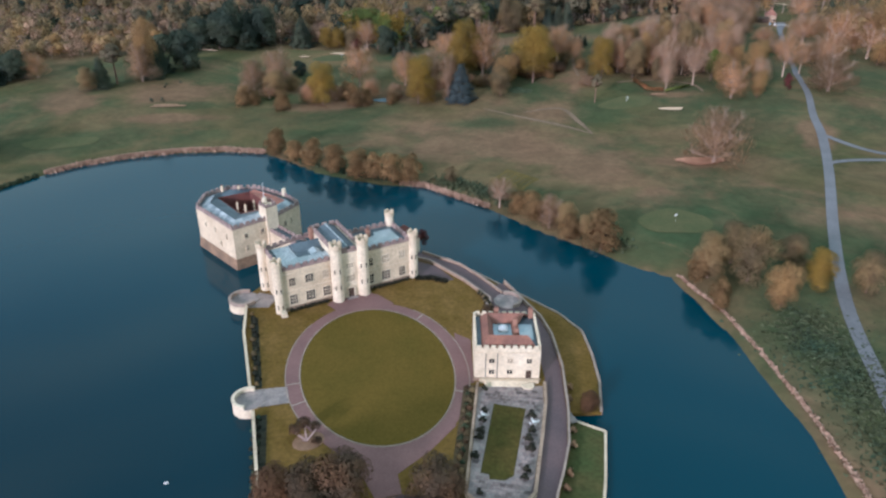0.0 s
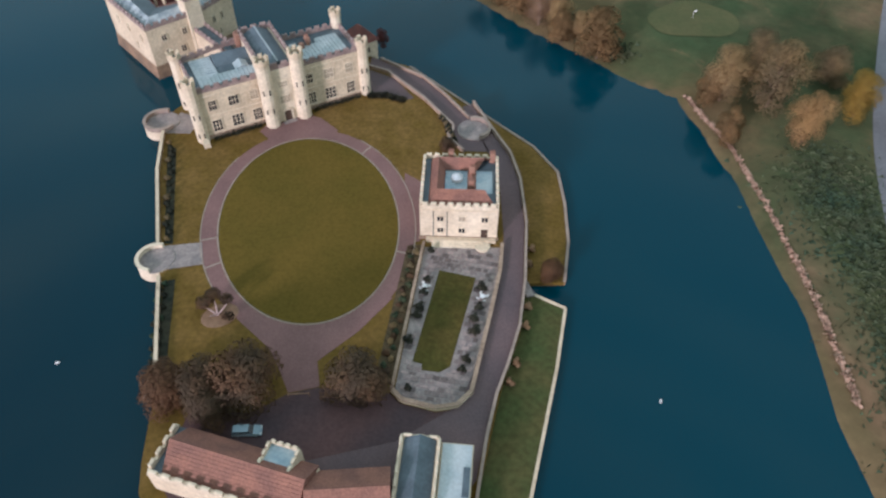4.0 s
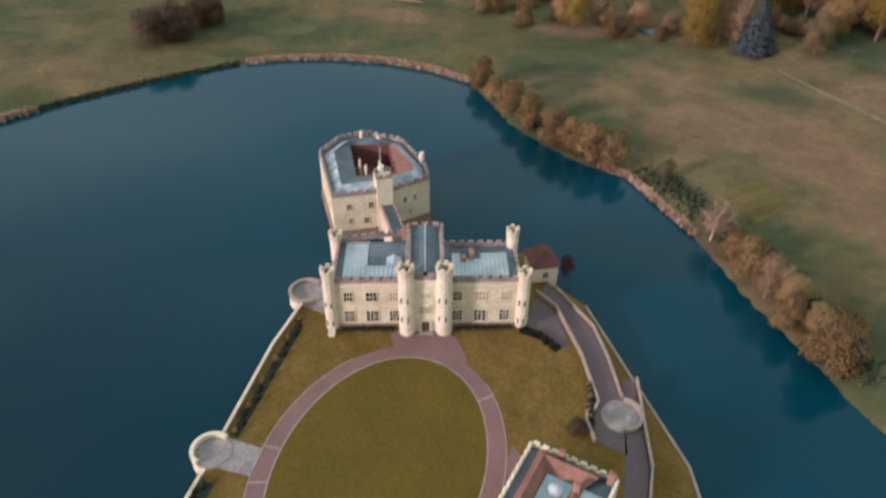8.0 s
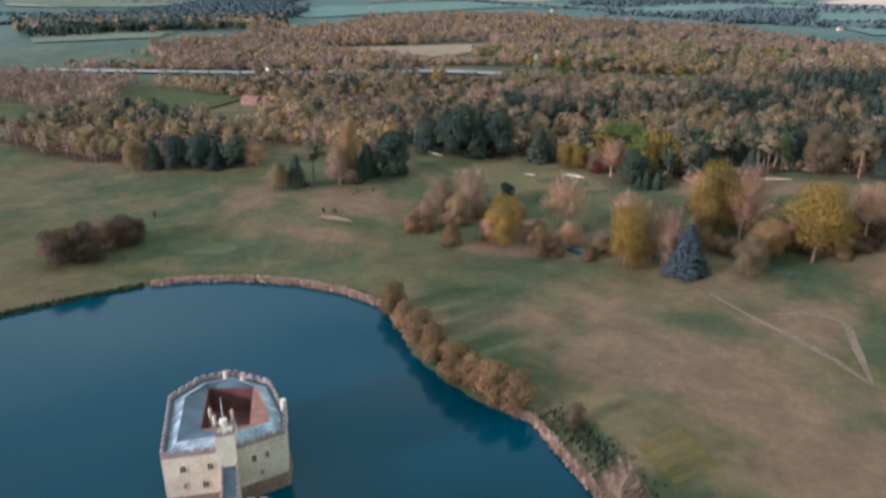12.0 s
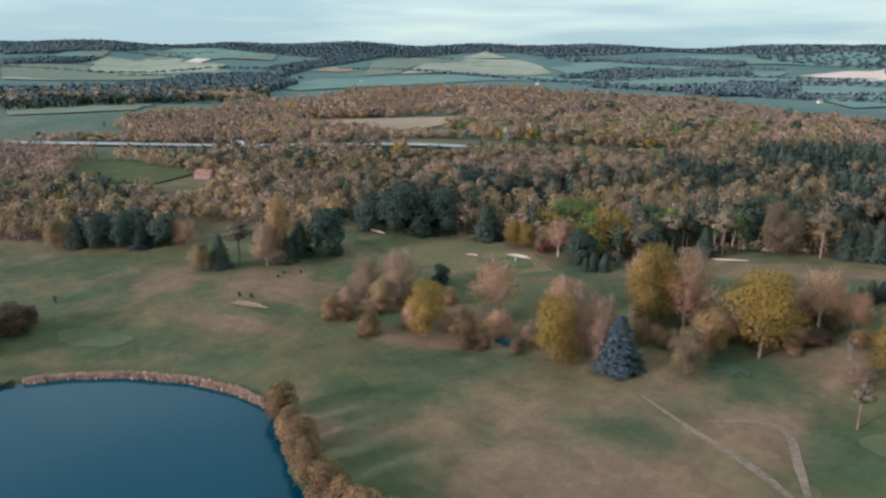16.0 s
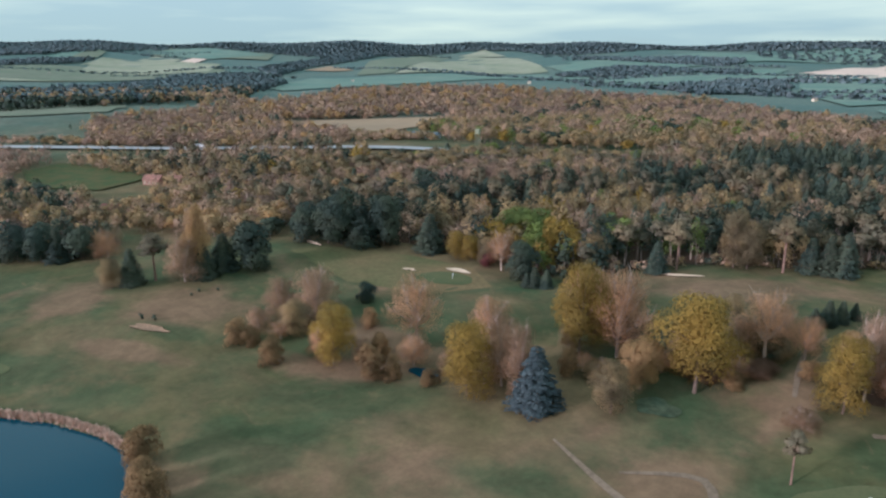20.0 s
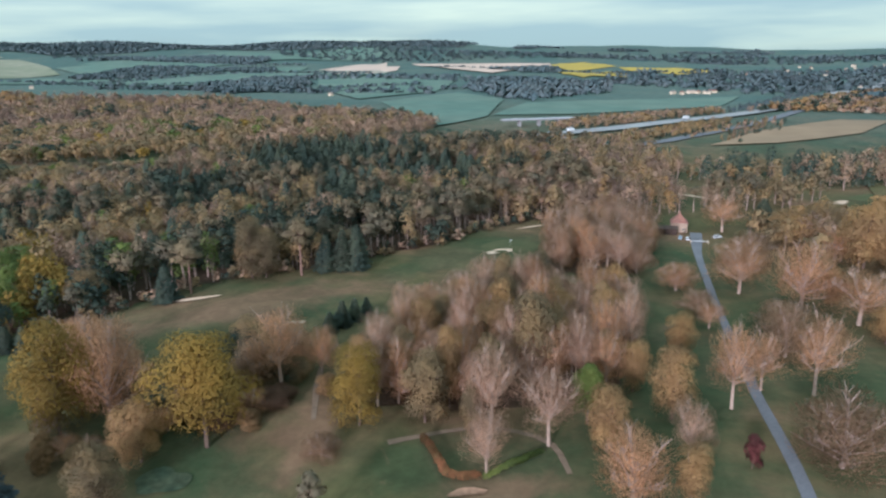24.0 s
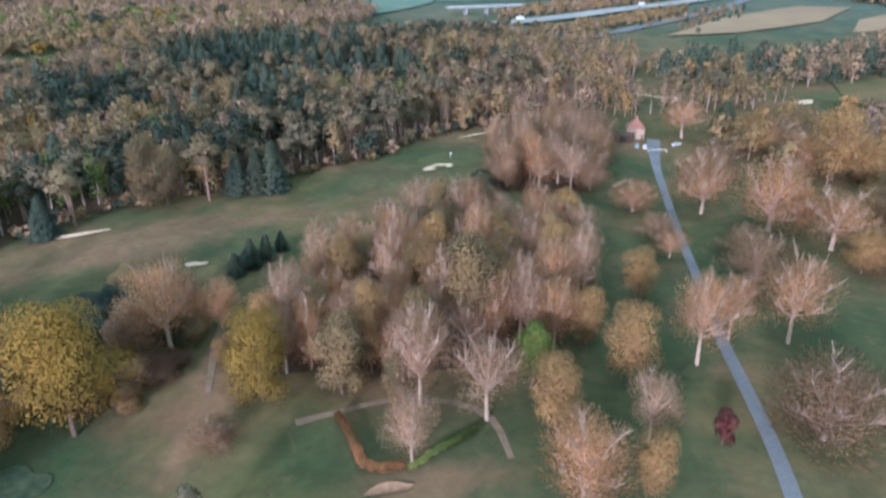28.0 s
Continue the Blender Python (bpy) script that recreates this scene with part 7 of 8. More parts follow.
# ---------------------------------------------------------------- single trees and bushes: kind, x, y, height, width
HOLLOW = [
    ("willow", -108, 357, 9, 11), ("willow", -103, 359, 7, 9), ("willow", -87, 352, 9, 11), ("olive", -95, 373, 14, 14),
    ("round", -68, 362, 21, 18), ("willow", -51, 360, 12, 12), ("willow", -45, 363, 8, 8), ("twig", -52, 389, 25, 20),
    ("round", -18, 364, 24, 19), ("mauve", -11, 374, 23, 14), ("spruce", 4, 365, 21, 17), ("mauve", -3, 369, 23, 12),
    ("oak", 6, 398, 33, 20.8), ("twig", 17, 403, 30, 20), ("olive", 25, 370, 16, 13), ("round", 29, 386, 16, 15),
    ("oak", 44, 390, 31, 27), ("twig", 60, 413, 23, 18), ("round", 82, 392, 21, 17), ("mauve", -97, 388, 20, 20),
    ("mauve", -109, 382, 16, 15), ("willow", -32, 365, 6, 8), ("twig", -27, 398, 19, 15), ("pine", 72.5, 356, 14, 7), ("dark", -89, 411, 8, 9),
]
RISE = [
    ("olive", -193, 369, 13, 12), ("fir", -189, 376, 18, 12), ("pine", -185, 385, 21, 16), ("mauve", -173, 391, 20, 17),
    ("round", -172, 398, 32, 14), ("fir", -170, 411, 19, 16), ("dark", -158, 416, 22, 22), ("fir", -170, 399, 17, 14),
    ("olive", -291, 361, 17, 14), ("fir", -284, 368, 18, 13), ("dark", -271, 374, 17, 18), ("dark", -260, 379, 18, 17),
    ("fir", -252, 383, 18, 14), ("dark", -244, 390, 16, 17), ("twig", -236, 398, 14, 14),
]
CLUMP = [
    ("broadleaf", -207, 259, 13, 18), ("broadleaf", -203, 267, 14, 18), ("mauve", -208, 278, 12, 15), ("broadleaf", -205, 286, 11, 18),
    ("broadleaf", -207, 295, 7, 9),
]
EDGE = [
    ("dark", -162, 463, 19, 22), ("dark", -144, 466, 27, 22), ("fir", -135, 471, 29, 19), ("dark", -126, 478, 25, 20),
    ("dark", -151, 464, 22, 20), ("fir", -101, 482, 21, 18), ("round", -84, 479, 13, 12), ("round", -76, 478, 12, 12),
    ("olive", -67, 477, 13, 11), ("twig", -56, 470, 18, 15), ("red", -64, 472, 7, 10), ("dark", -43, 464, 16, 16),
    ("fir", -34, 456, 10, 7), ("fir", -29, 457, 9, 7), ("green", -63, 516, 20, 34), ("fir", -37, 455, 7, 6),
    ("olive", -18, 487, 17, 17), ("fir", 9, 489, 16, 11), ("pine", 16, 496, 22, 14), ("pine", 57, 512, 24, 15),
    ("olive", 37, 511, 26, 16), ("olive", 43, 511, 21, 15), ("fir", 67, 518, 17, 12), ("fir", 74, 518, 19, 12),
    ("fir", 80, 518, 21, 13),
]
PARK = [
    ("orange", 179, 419, 14, 11.9), ("orange", 161, 382, 20, 13.7), ("pale", 157, 363, 16, 9.5), ("twig", 140, 353, 18, 16.4),
    ("orange", 152, 351, 14, 10), ("twig", 178, 384, 23, 14.4), ("twig", 191, 393, 17, 11), ("twig", 204, 389, 23, 16.5),
    ("mauve", 211, 415, 17, 19.3), ("mauve", 190, 357, 18, 23.7), ("red", 170, 359, 9, 5.4), ("twig", 240, 453, 25, 25),
    ("twig", 251, 437, 19, 24), ("twig", 226, 471, 18, 20), ("orange", 249, 421, 13, 14), ("olive", 99, 391, 20, 15.3),
    ("pale", 111, 367, 17, 9.7), ("pale", 128, 377, 20, 13.9), ("pale", 115, 384, 23, 13.6), ("green", 140, 385, 17, 10.8),
    ("orange", 141, 372, 17, 13.2), ("olive", 110, 385, 14, 6), ("orange", 157, 399, 15, 11.2), ("olive", 131, 408, 28, 20),
    ("twig", 233, 484, 18, 20), ("mauve", 222, 436, 10, 17),
]
DRIVE = [
    ("orange", 293, 494, 28, 26), ("orange", 283, 534, 16, 29), ("olive", 310, 548, 16, 26), ("orange", 303, 491, 16, 26),
    ("fir", 288, 565, 17, 15), ("twig", 264, 560, 18, 22), ("twig", 289, 507, 15, 25), ("mauve", 250, 506, 14, 21),
    ("olive", 283, 453, 17, 19), ("twig", 259, 418, 15, 19), ("twig", 203, 476, 11, 16), ("mauve", 202, 455, 8, 13),
    ("twig", 199, 440, 9, 12), ("dark", 156, 503, 6, 11), ("dark", 51, 424, 8, 13), ("dark", 42, 420, 7, 11), ("dark", 33, 414, 7, 10), ("dark", 61, 417, 6, 9), ("fir", 72, 447, 8, 6), ("fir", 76, 452, 10, 7), ("fir", 80, 457, 9, 6), ("fir", 84, 463, 7, 5), ("dark", 74, 449, 5, 7),
    # evergreens at (46, 434), (58, 431), (58, 420) stand in for the hollow's shadow
    ("twig", 71, 420, 14, 10), ("mauve", 63, 422, 15, 12), ("mauve", 52, 415, 13, 13), ("dark", 41, 426, 9, 14), ("dark", 14, 418, 8, 13), ("dark", 6, 433, 10, 14), ("dark", 24, 403, 7, 12), ("dark", 46, 434, 8, 13), ("dark", 58, 431, 9, 11), ("dark", 58, 420, 8, 11), ("bronze", 60, 405, 5, 14), ("bronze", 52, 402, 4, 11), ("bronze", 45, 398, 4, 13), ("bronze", 38, 402, 4, 12), ("dark", 30, 410, 7, 12), ("mauve", 36, 408, 10, 9),
    ("twig", -3, 436, 17, 21), ("oak", 7, 409, 23, 17.6), ("mauve", 13, 425, 12, 16), ("olive", 47, 435, 12, 11),
]
SHORE = [
    ("willow", -77, 292, 11.0, 12.3), ("willow", -67, 285, 8.0, 11.2), ("willow", -59, 279, 11.0, 12.3), ("willow", -48, 271, 11.0, 12.3),
    ("willow", -38, 265, 11.0, 12.3), ("willow", -31, 263, 11.0, 11.2), ("willow", -24, 260, 11.0, 12.3), ("willow", -17, 260, 11.0, 11.2),
    ("olive", -1, 259, 7, 6), ("pale", 17, 236, 11.0, 10.4), ("willow", 23, 231, 8.0, 9.0), ("willow", 28, 226, 10.0, 11.5), ("mauve", 33, 219, 12.0, 9.5),
    ("olive", 38, 216, 11.0, 8.5), ("willow", 39, 211, 8.5, 9.5), ("olive", 44, 212, 8.0, 8.0), ("willow", 48, 203, 13.0, 15.5),
]
BANK_TREES = [
    ("olive", 76, 184, 15, 13), ("olive", 85, 191, 14, 13), ("olive", 86, 180, 18, 14), ("willow", 73, 183, 10, 9),
    ("round", 90, 166, 13, 11), ("round", 105, 176, 12, 10), ("olive", 117, 173, 13, 11), ("mauve", 106, 273, 22, 25),
    ("olive", 103, 190, 10, 12), ("willow", 74, 168, 9, 7),
]
for rows, group in ((HOLLOW, "trees along the pond hollow"), (RISE, "trees on the western rise"), (CLUMP, "evergreen clump by the lake"), (EDGE, "trees along the wood edge"), (PARK, "trees of the park"), (DRIVE, "trees by the drive"), (SHORE, "willows along the shore"), (BANK_TREES, "trees on the eastern bank")):
    for row in rows:
        plant(*row, group)
# the bare grove of the park
rng_grove = np.random.default_rng(33)
gx_, gy_ = scatter(GROVE, 8.0, rng_grove)
for i in range(len(gx_)):
    kind = ("twig", "pale", "twig", "orange", "pale", "olive", "pale")[i % 7]
    plant(kind, float(gx_[i]), float(gy_[i]), 16 + 8 * rng_grove.random(), 9.5 + 3.5 * rng_grove.random(), "trees of the bare grove")
gx_, gy_ = scatter([(158, 500), (164, 522), (182, 560), (200, 576), (220, 574), (212, 524), (196, 496), (176, 488)], 9.0, rng_grove)
for i in range(len(gx_)):
    plant(("mauve", "twig", "pale", "mauve")[i % 4], float(gx_[i]), float(gy_[i]), 16 + 4 * rng_grove.random(), 11 + 3 * rng_grove.random(), "trees beside the lodge")

# scrub between the trees of the hollow
HOLLOW_LINE = [(-108, 380), (-70, 374), (-30, 382), (10, 390), (50, 402), (78, 402)]
for i in range(30):
    k = i / 30 * (len(HOLLOW_LINE) - 1)
    (ax, ay), (bx, by) = HOLLOW_LINE[int(k)], HOLLOW_LINE[int(k) + 1]
    x, y = ax + (bx - ax) * (k % 1) + rng_grove.normal(0, 3), ay + (by - ay) * (k % 1) + rng_grove.normal(0, 8)
    plant(("mauve", "willow", "twig", "olive")[i % 4], float(x), float(y), 5 + 6 * rng_grove.random(), 7 + 5 * rng_grove.random(), "scrub of the pond hollow")

# ---------------------------------------------------------------- roads and golf course
def laid(name, shape, surface, label, category):
    return tagged(new(name, shape.mesh(name, M[surface])), label, category, kind="structure")


laid("drive", drape_ribbon(Shape(), [(112, -60), (96, 10), (90, 60), (94, 105), (99, 130), (109, 168), (128, 216), (151, 270), (163, 302), (169, 325), (178, 352), (188, 389), (197, 414), (213, 464), (232, 518),
                                     (243, 544), (250, 560)], [3.8, 3.8, 3.8, 3.8, 3.7, 3.7, 3.6, 3.7, 4.0, 3.4, 3.1, 3.0, 2.9, 2.8, 3.2, 5.5, 6]), "roadgrey", "pale grey drive winding through the park", "road")
TEE = [(14.3, 257.3), (22.1, 268.7), (33.8, 256.7), (26.2, 246.5)]
tee_a, tee_b = [Vector(TEE[0]).lerp(Vector(TEE[3]), k / 7) for k in range(8)], [Vector(TEE[1]).lerp(Vector(TEE[2]), k / 7) for k in range(8)]
for k in range(7):
    laid("tee_stripe", drape_poly(Shape(), [tuple(tee_a[k]), tuple(tee_a[k + 1]), tuple(tee_b[k + 1]), tuple(tee_b[k])], 0.10, 3), ("tee", "tee_dark")[k % 2], "mown stripe of a yellow-green golf tee", "lawn")
laid("drive_branch", drape_ribbon(Shape(), [(163, 303), (176, 282), (196, 274), (240, 262)], 2.9, 0.13), "roadgrey", "side road branching from the drive", "road")
laid("drive_link", drape_ribbon(Shape(), [(151, 270), (160, 273), (176, 273), (200, 268)], 2.7, 0.13), "roadgrey", "short link road at the junction", "road")
laid("path_park", drape_ribbon(Shape(), [(89, 383), (99, 385), (110, 387), (122, 384), (129, 377), (130, 365)], [2.2, 1.6, 1.5, 1.8, 1.7, 1.3], 0.12), "dry", "worn earth path under the bare trees", "path")
laid("path_grove", drape_ribbon(Shape(), [(71, 428), (70, 412), (70, 396)], [1.0, 2.0, 1.2], 0.12), "dry", "grey stony track between bushes", "path")
laid("path_west", drape_ribbon(Shape(), [(15, 351), (31, 339), (50, 326), (64, 312)], [0.8, 2.0, 3.0, 1.0]), "dry", "worn dry path across the rough", "path")
laid("path_east", drape_ribbon(Shape(), [(35, 344), (54, 350), (60, 331), (64, 312)], [0.8, 2.4, 2.6, 0.8], 0.13), "dry", "second worn dry path", "path")
laid("fairway_west", drape_poly(Shape(), [(-160, 445), (-150, 458), (-128, 468), (-100, 470), (-70, 468), (-50, 448), (-70, 428), (-110, 425)], 0.1), "fairway", "mown fairway below the firs", "fairway")
for cx, cy, rx, ry, tn in ((-74, 448, 14, 8, 0.3), (150, 536, 14, 12, 0.6), (76, 219, 13, 9, 0.3), (88, 352, 15, 8, 0.2), (-176, 300, 16, 7, 0.3), (380, 600, 18, 12, 0.2)):
    laid("putting_green", drape_patch(Shape(), cx, cy, rx, ry, tn, seed=int(cx - cy), wobble=0.12, lift=0.16), "green", "smooth bright putting green", "putting green")
for cx, cy, rx, ry, tn, s in ((-73, 460, 6.5, 2.2, 0.0, "sand"), (-94, 451, 3.2, 1.3, 0.2, "sand"), (-158, 460, 6, 1.5, -0.3, "sand"), (143, 526, 6.0, 3.2, 0.5, "sand"), (209, 502, 6.0, 1.4, 0.7, "earth"),
                              (107, 339, 5.2, 2.2, 0.0, "sand"), (106, 362, 5.0, 1.2, 0.0, "earth"), (19, 487, 8.0, 1.8, 0.1, "sand"), (60, 455, 3.0, 1.4, 0.2, "sand"), (409, 609, 5, 2.5, 0.1, "sand"),
                              (350, 594, 7, 3, 0.2, "sand"), (101, 274, 9.5, 4.2, -0.15, "redsand"), (170, 578, 10, 1.0, 0.5, "sand"), 
                              (-145, 349, 9, 2.0, 0.25, "earth")):
    ob = new("bunker", drape_patch(Shape(), cx, cy, rx, ry, tn, seed=int(cx * 3 + cy), wobble=0.28, lift=0.35, sink=0.3).mesh("bunker", M[s]))
    tagged(ob, {"sand": "shallow golf bunker of pale sand", "redsand": "large bunker of reddish sand under a bare tree", "earth": "bare pink earth bank"}[s], "bunker", "bunkers of the golf course", "structure")
laid("pond", drape_patch(Shape(), -38, 372, 6.5, 3.0, 0.1, seed=4, wobble=0.2, lift=0.25), "water", "small dark pond among bushes", "pond")
laid("iris_bed", drape_patch(Shape(), 36, 378, 6.5, 4.5, 0.2, seed=5, wobble=0.25, lift=0.2), "herb", "blue-green patch of nettles under the trees", "plants")


def strip_of_blades(name, pts, width, n, height, surface, label, category, seed, lift=0.0):
    """Loose upright blades along a plan line."""
    rng = np.random.default_rng(seed)
    p = np.array(pts, float)
    seg = np.linalg.norm(np.diff(p, axis=0), axis=1)
    cum = np.concatenate([[0], seg.cumsum()])
    t = rng.random(n) * cum[-1]
    x, y = np.interp(t, cum, p[:, 0]) + rng.normal(0, width / 2, n), np.interp(t, cum, p[:, 1]) + rng.normal(0, width / 2, n)
    z = (np.maximum(ground(x, y), -0.1) if lift < 1 else 0 * x) + lift
    a = rng.random(n) * 6.283
    h = height * (0.6 + 0.8 * rng.random(n))
    w = 0.35 + 0.5 * rng.random(n)
    c = np.stack([x, y, z], 1)
    side = np.stack([np.cos(a) * w, np.sin(a) * w, 0 * a], 1)
    top = np.stack([rng.normal(0, 0.4, n), rng.normal(0, 0.4, n), h], 1)
    return tagged(new(name, tri_mesh(name, np.stack([c - side, c + side, c + top], 1), M[surface])), label, category, kind="stuff")


strip_of_blades("reeds", [(-83, 295), (-101, 297.5), (-120, 295.5), (-140, 288), (-156, 278), (-166, 268)], 1.0, 3600, 1.2, "reed", "fringe of dry pale reeds along the lake", "reeds", 1)
strip_of_blades("reeds_east", [(13, 237.5), (0, 248), (-11, 257.5), (-20, 258.6)], 0.9, 1600, 1.1, "reed", "fringe of dry reeds between the willows", "reeds", 2)
strip_of_blades("reeds_west", [(-168, 265), (-177, 250), (-187, 230), (-195, 212), (-202, 190)], 1.1, 1500, 0.9, "herb", "rough waterside plants along the bank", "plants", 3)
strip_of_blades("reeds_far_west", [(-199, 200), (-203, 188), (-206, 165)], 1.2, 900, 1.4, "reed", "patch of dry reeds on the western shore", "reeds", 31)
strip_of_blades("bank_plants", [(68, 186), (75, 165), (78, 145), (80, 122), (80, 98)], 0.4, 900, 0.5, "reed", "dry plants along the eastern waterline", "plants", 4)
strip_of_blades("nettles", [(92, 160), (94, 140), (95, 118), (94, 95), (92, 70)], 11.0, 7000, 0.3, "herb", "rough green nettles and docks on the bank", "plants", 5)
strip_of_blades("willow_feet", [(-16, 260), (-30, 264), (-45, 271), (-60, 281), (-72, 290)], 2.4, 1500, 1.0, "herb", "green plants under the willows", "plants", 6)
strip_of_blades("bank_scrub", [(-6, 262), (8, 252), (18, 243), (30, 232), (44, 216), (55, 203)], 4.0, 2600, 1.0, "herb", "green scrub on the lakeside bank", "plants", 7)
def hedge_row(name, pts, r, h, n, leaf, label, seed):
    """A clipped leafy hedge along a plan line."""
    rng = np.random.default_rng(seed)
    c = []
    for (ax, ay), (bx, by) in zip(pts[:-1], pts[1:]):
        m = max(1, int(math.hypot(bx - ax, by - ay) / (r * 0.8)))
        for k in range(m):
            x, y = ax + (bx - ax) * k / m + rng.normal(0, 0.12), ay + (by - ay) * k / m + rng.normal(0, 0.12)
            c.append((x, y, float(ground(x, y)) + h * 0.5))
    rad = [(r * rng.uniform(0.85, 1.15), r * rng.uniform(0.85, 1.15), h * rng.uniform(0.48, 0.6)) for _ in c]
    return tagged(new(name, tri_mesh(name, leaves(c, rad, n, 0.17, rng, 0.6), M[leaf])), label, "hedge", kind="stuff")


hedge_row("hedge_bronze", [(98, 382), (99.5, 377), (101, 372), (102, 367.6), (105, 366.4), (110, 366)], 1.05, 2.5, 6500, "leaf_hedge", "clipped bronze beech hedge with a corner", 8)
hedge_row("hedge_green", [(111, 366.4), (117, 370), (121, 372), (126, 374)], 0.9, 1.6, 3200, "leaf_green", "low green end of the hedge", 9)

# ---------------------------------------------------------------- growth on the island
for kind, x, y, h, w in (("bronze", -33.0, 93.4, 9.5, 10.5), ("broadleaf", -27.0, 93.6, 10.0, 10.5), ("broadleaf", -20.4, 95.0, 11.0, 13.5), ("broadleaf", -26.0, 90.4, 8.5, 8.0), ("broadleaf", -3.0, 96.6, 8.5, 11.5),
                         ("bronze", 30.6, 124.4, 4.4, 5.6), ("broadleaf", 9.4, 160.2, 3.4, 4.0), ("red", -9.6, 203.2, 5.0, 4.6)):
    plant(kind, x, y, h, w, "trees of the castle island", LZ - 0.1 if x < 28 else 0.7)


def shrub(x, y, r, h, leaf, label, group, z=LZ, seed=0):
    rng = np.random.default_rng(1000 + seed)
    ob = thing("shrub", Matrix.Translation((x, y, z)), label, "shrub", group)
    c, rr = lumps(5, h, r, 0.12, rng)
    part("foliage", tri_mesh("foliage", leaves(c, rr, 260, 0.2, rng, 0.4), M[leaf]), M[leaf], ob)
    st = Shape()
    for q in c[:4]:
        st.stick((0, 0, -0.1), q, 0.05, 0.02, 4)
    part("stems", st, M["bark"], ob)
    return ob


sn = 0
for x, y, r in ((7.4, 128.6, 0.9), (6.9, 121.0, 0.8), (6.6, 118.0, 0.9), (6.0, 114.6, 1.2), (5.6, 112.6, 1.0), (4.4, 107.2, 1.1), (17.3, 119.6, 1.2), (16.9, 115.0, 0.9), (16.0, 112.4, 1.3), (16.0, 109.6, 1.2),
                (14.7, 103.4, 1.0), (14.0, 101.4, 0.8), (5.2, 97.4, 0.7)):
    sn += 1
    shrub(x, y, r, 1.3, "shrub", "dark clipped shrub on the paved terrace", "shrubs of the terrace", LZ + 0.05, sn)
for i in range(16):
    f = i / 15
    sn += 1
    shrub(-38.2 - 4.2 * f + 0.5 * math.sin(i * 3), 98 + 20 * f, 0.55 + 0.25 * math.sin(i * 1.7) ** 2, 0.8, "shrub" if i % 3 else "herb", "low border plant along the lake wall", "plants of the lake border", LZ + 0.05, sn)
    sn += 1
    shrub(-45.2 - 8.4 * f + 0.5 * math.sin(i * 2), 129.5 + 30 * f, 0.55 + 0.25 * math.sin(i * 2.3) ** 2, 0.8, "shrub" if i % 3 else "leaf_olive", "low border plant along the lake wall", "plants of the lake border", LZ + 0.05, sn)
for i in range(12):
    f = i / 11
    sn += 1
    shrub(10.8 - 3.2 * f, 163.5 + 9 * f + 0.4 * math.sin(i), 0.8, 1.1, "leaf_olive" if i % 2 else "shrub", "shrub beside the lane wall", "shrubs of the lane", LZ, sn)
for i in range(26):
    f = i / 25
    sn += 1
    shrub(0.9 + 3.1 * f + 0.6 * math.sin(i * 2.7), 99.5 + 30 * f, 0.5 + 0.3 * math.sin(i * 1.9) ** 2, 0.6, ("leaf_olive", "leaf_dark", "herb")[i % 3], "low border plant beside the terrace wall", "plants of the terrace border", LZ + 0.05, sn)
# clipped hedge along the foot of the castle front
C30, S30 = math.cos(math.radians(30.5)), math.sin(math.radians(30.5))


for a, b in ((-18.0, -6.8), (6.2, 18.2)):
    rng = np.random.default_rng(int(a + 50))
    n = 900
    u, v, z = rng.uniform(a, b, n), rng.normal(-1.0, 0.35, n), LZ + rng.random(n) * 0.8
    px = np.stack([-29.0 + u * C30 - v * S30, 171.45 + u * S30 + v * C30, z], 1)
    q = unit(n, rng) * 0.3
    q2 = unit(n, rng) * 0.3
    tagged(new("foot_hedge", tri_mesh("foot_hedge", np.stack([px, px + q, px + q2], 1), M["shrub"])), "low dark hedge along the castle's foot", "hedge", "hedges at the castle foot")
strip_of_blades("slope_hedge", [(-10.4, 180.2), (-6.0, 180.4), (-2.0, 178.6)], 0.5, 700, 0.8, "shrub", "dark clipped hedge beside the court", "hedge", 90, LZ)
# dead tree with bleached limbs in a bed
dead = thing("dead_tree", Matrix.Translation((-30.4, 111.6, LZ)), "small tree with bleached pink limbs in a red-brown bed", "tree")
dl = Shape()
for a, l, h in ((0.3, 2.2, 2.6), (1.9, 1.8, 3.0), (2.9, 2.6, 1.6), (4.2, 1.6, 1.4), (5.3, 2.0, 2.2)):
    dl.stick((0, 0, -0.1), (l * math.cos(a), l * math.sin(a), h), 0.22, 0.07, 6)
part("limbs", dl, M["deadwood"], dead, "bleached bare limbs")
rng = np.random.default_rng(3)
part("foliage", tri_mesh("foliage", leaves([(-2.2, 0.8, 2.2), (-0.8, 2.4, 2.8), (1.6, 1.8, 2.4), (2.4, -1.0, 1.0)], [(1.7, 1.5, 1.2), (1.6, 1.4, 1.1), (1.3, 1.2, 1.0), (1.2, 1.0, 0.8)], 1500, 0.2, rng, 0.4), M["leaf_dark"]), M["leaf_dark"], dead)
flat("bed_red", oval(-30.0, 111.4, 3.4, 2.6, 0.5, 20), LZ + 0.08, M["earth"], "round bed of reddish earth", "flower bed")


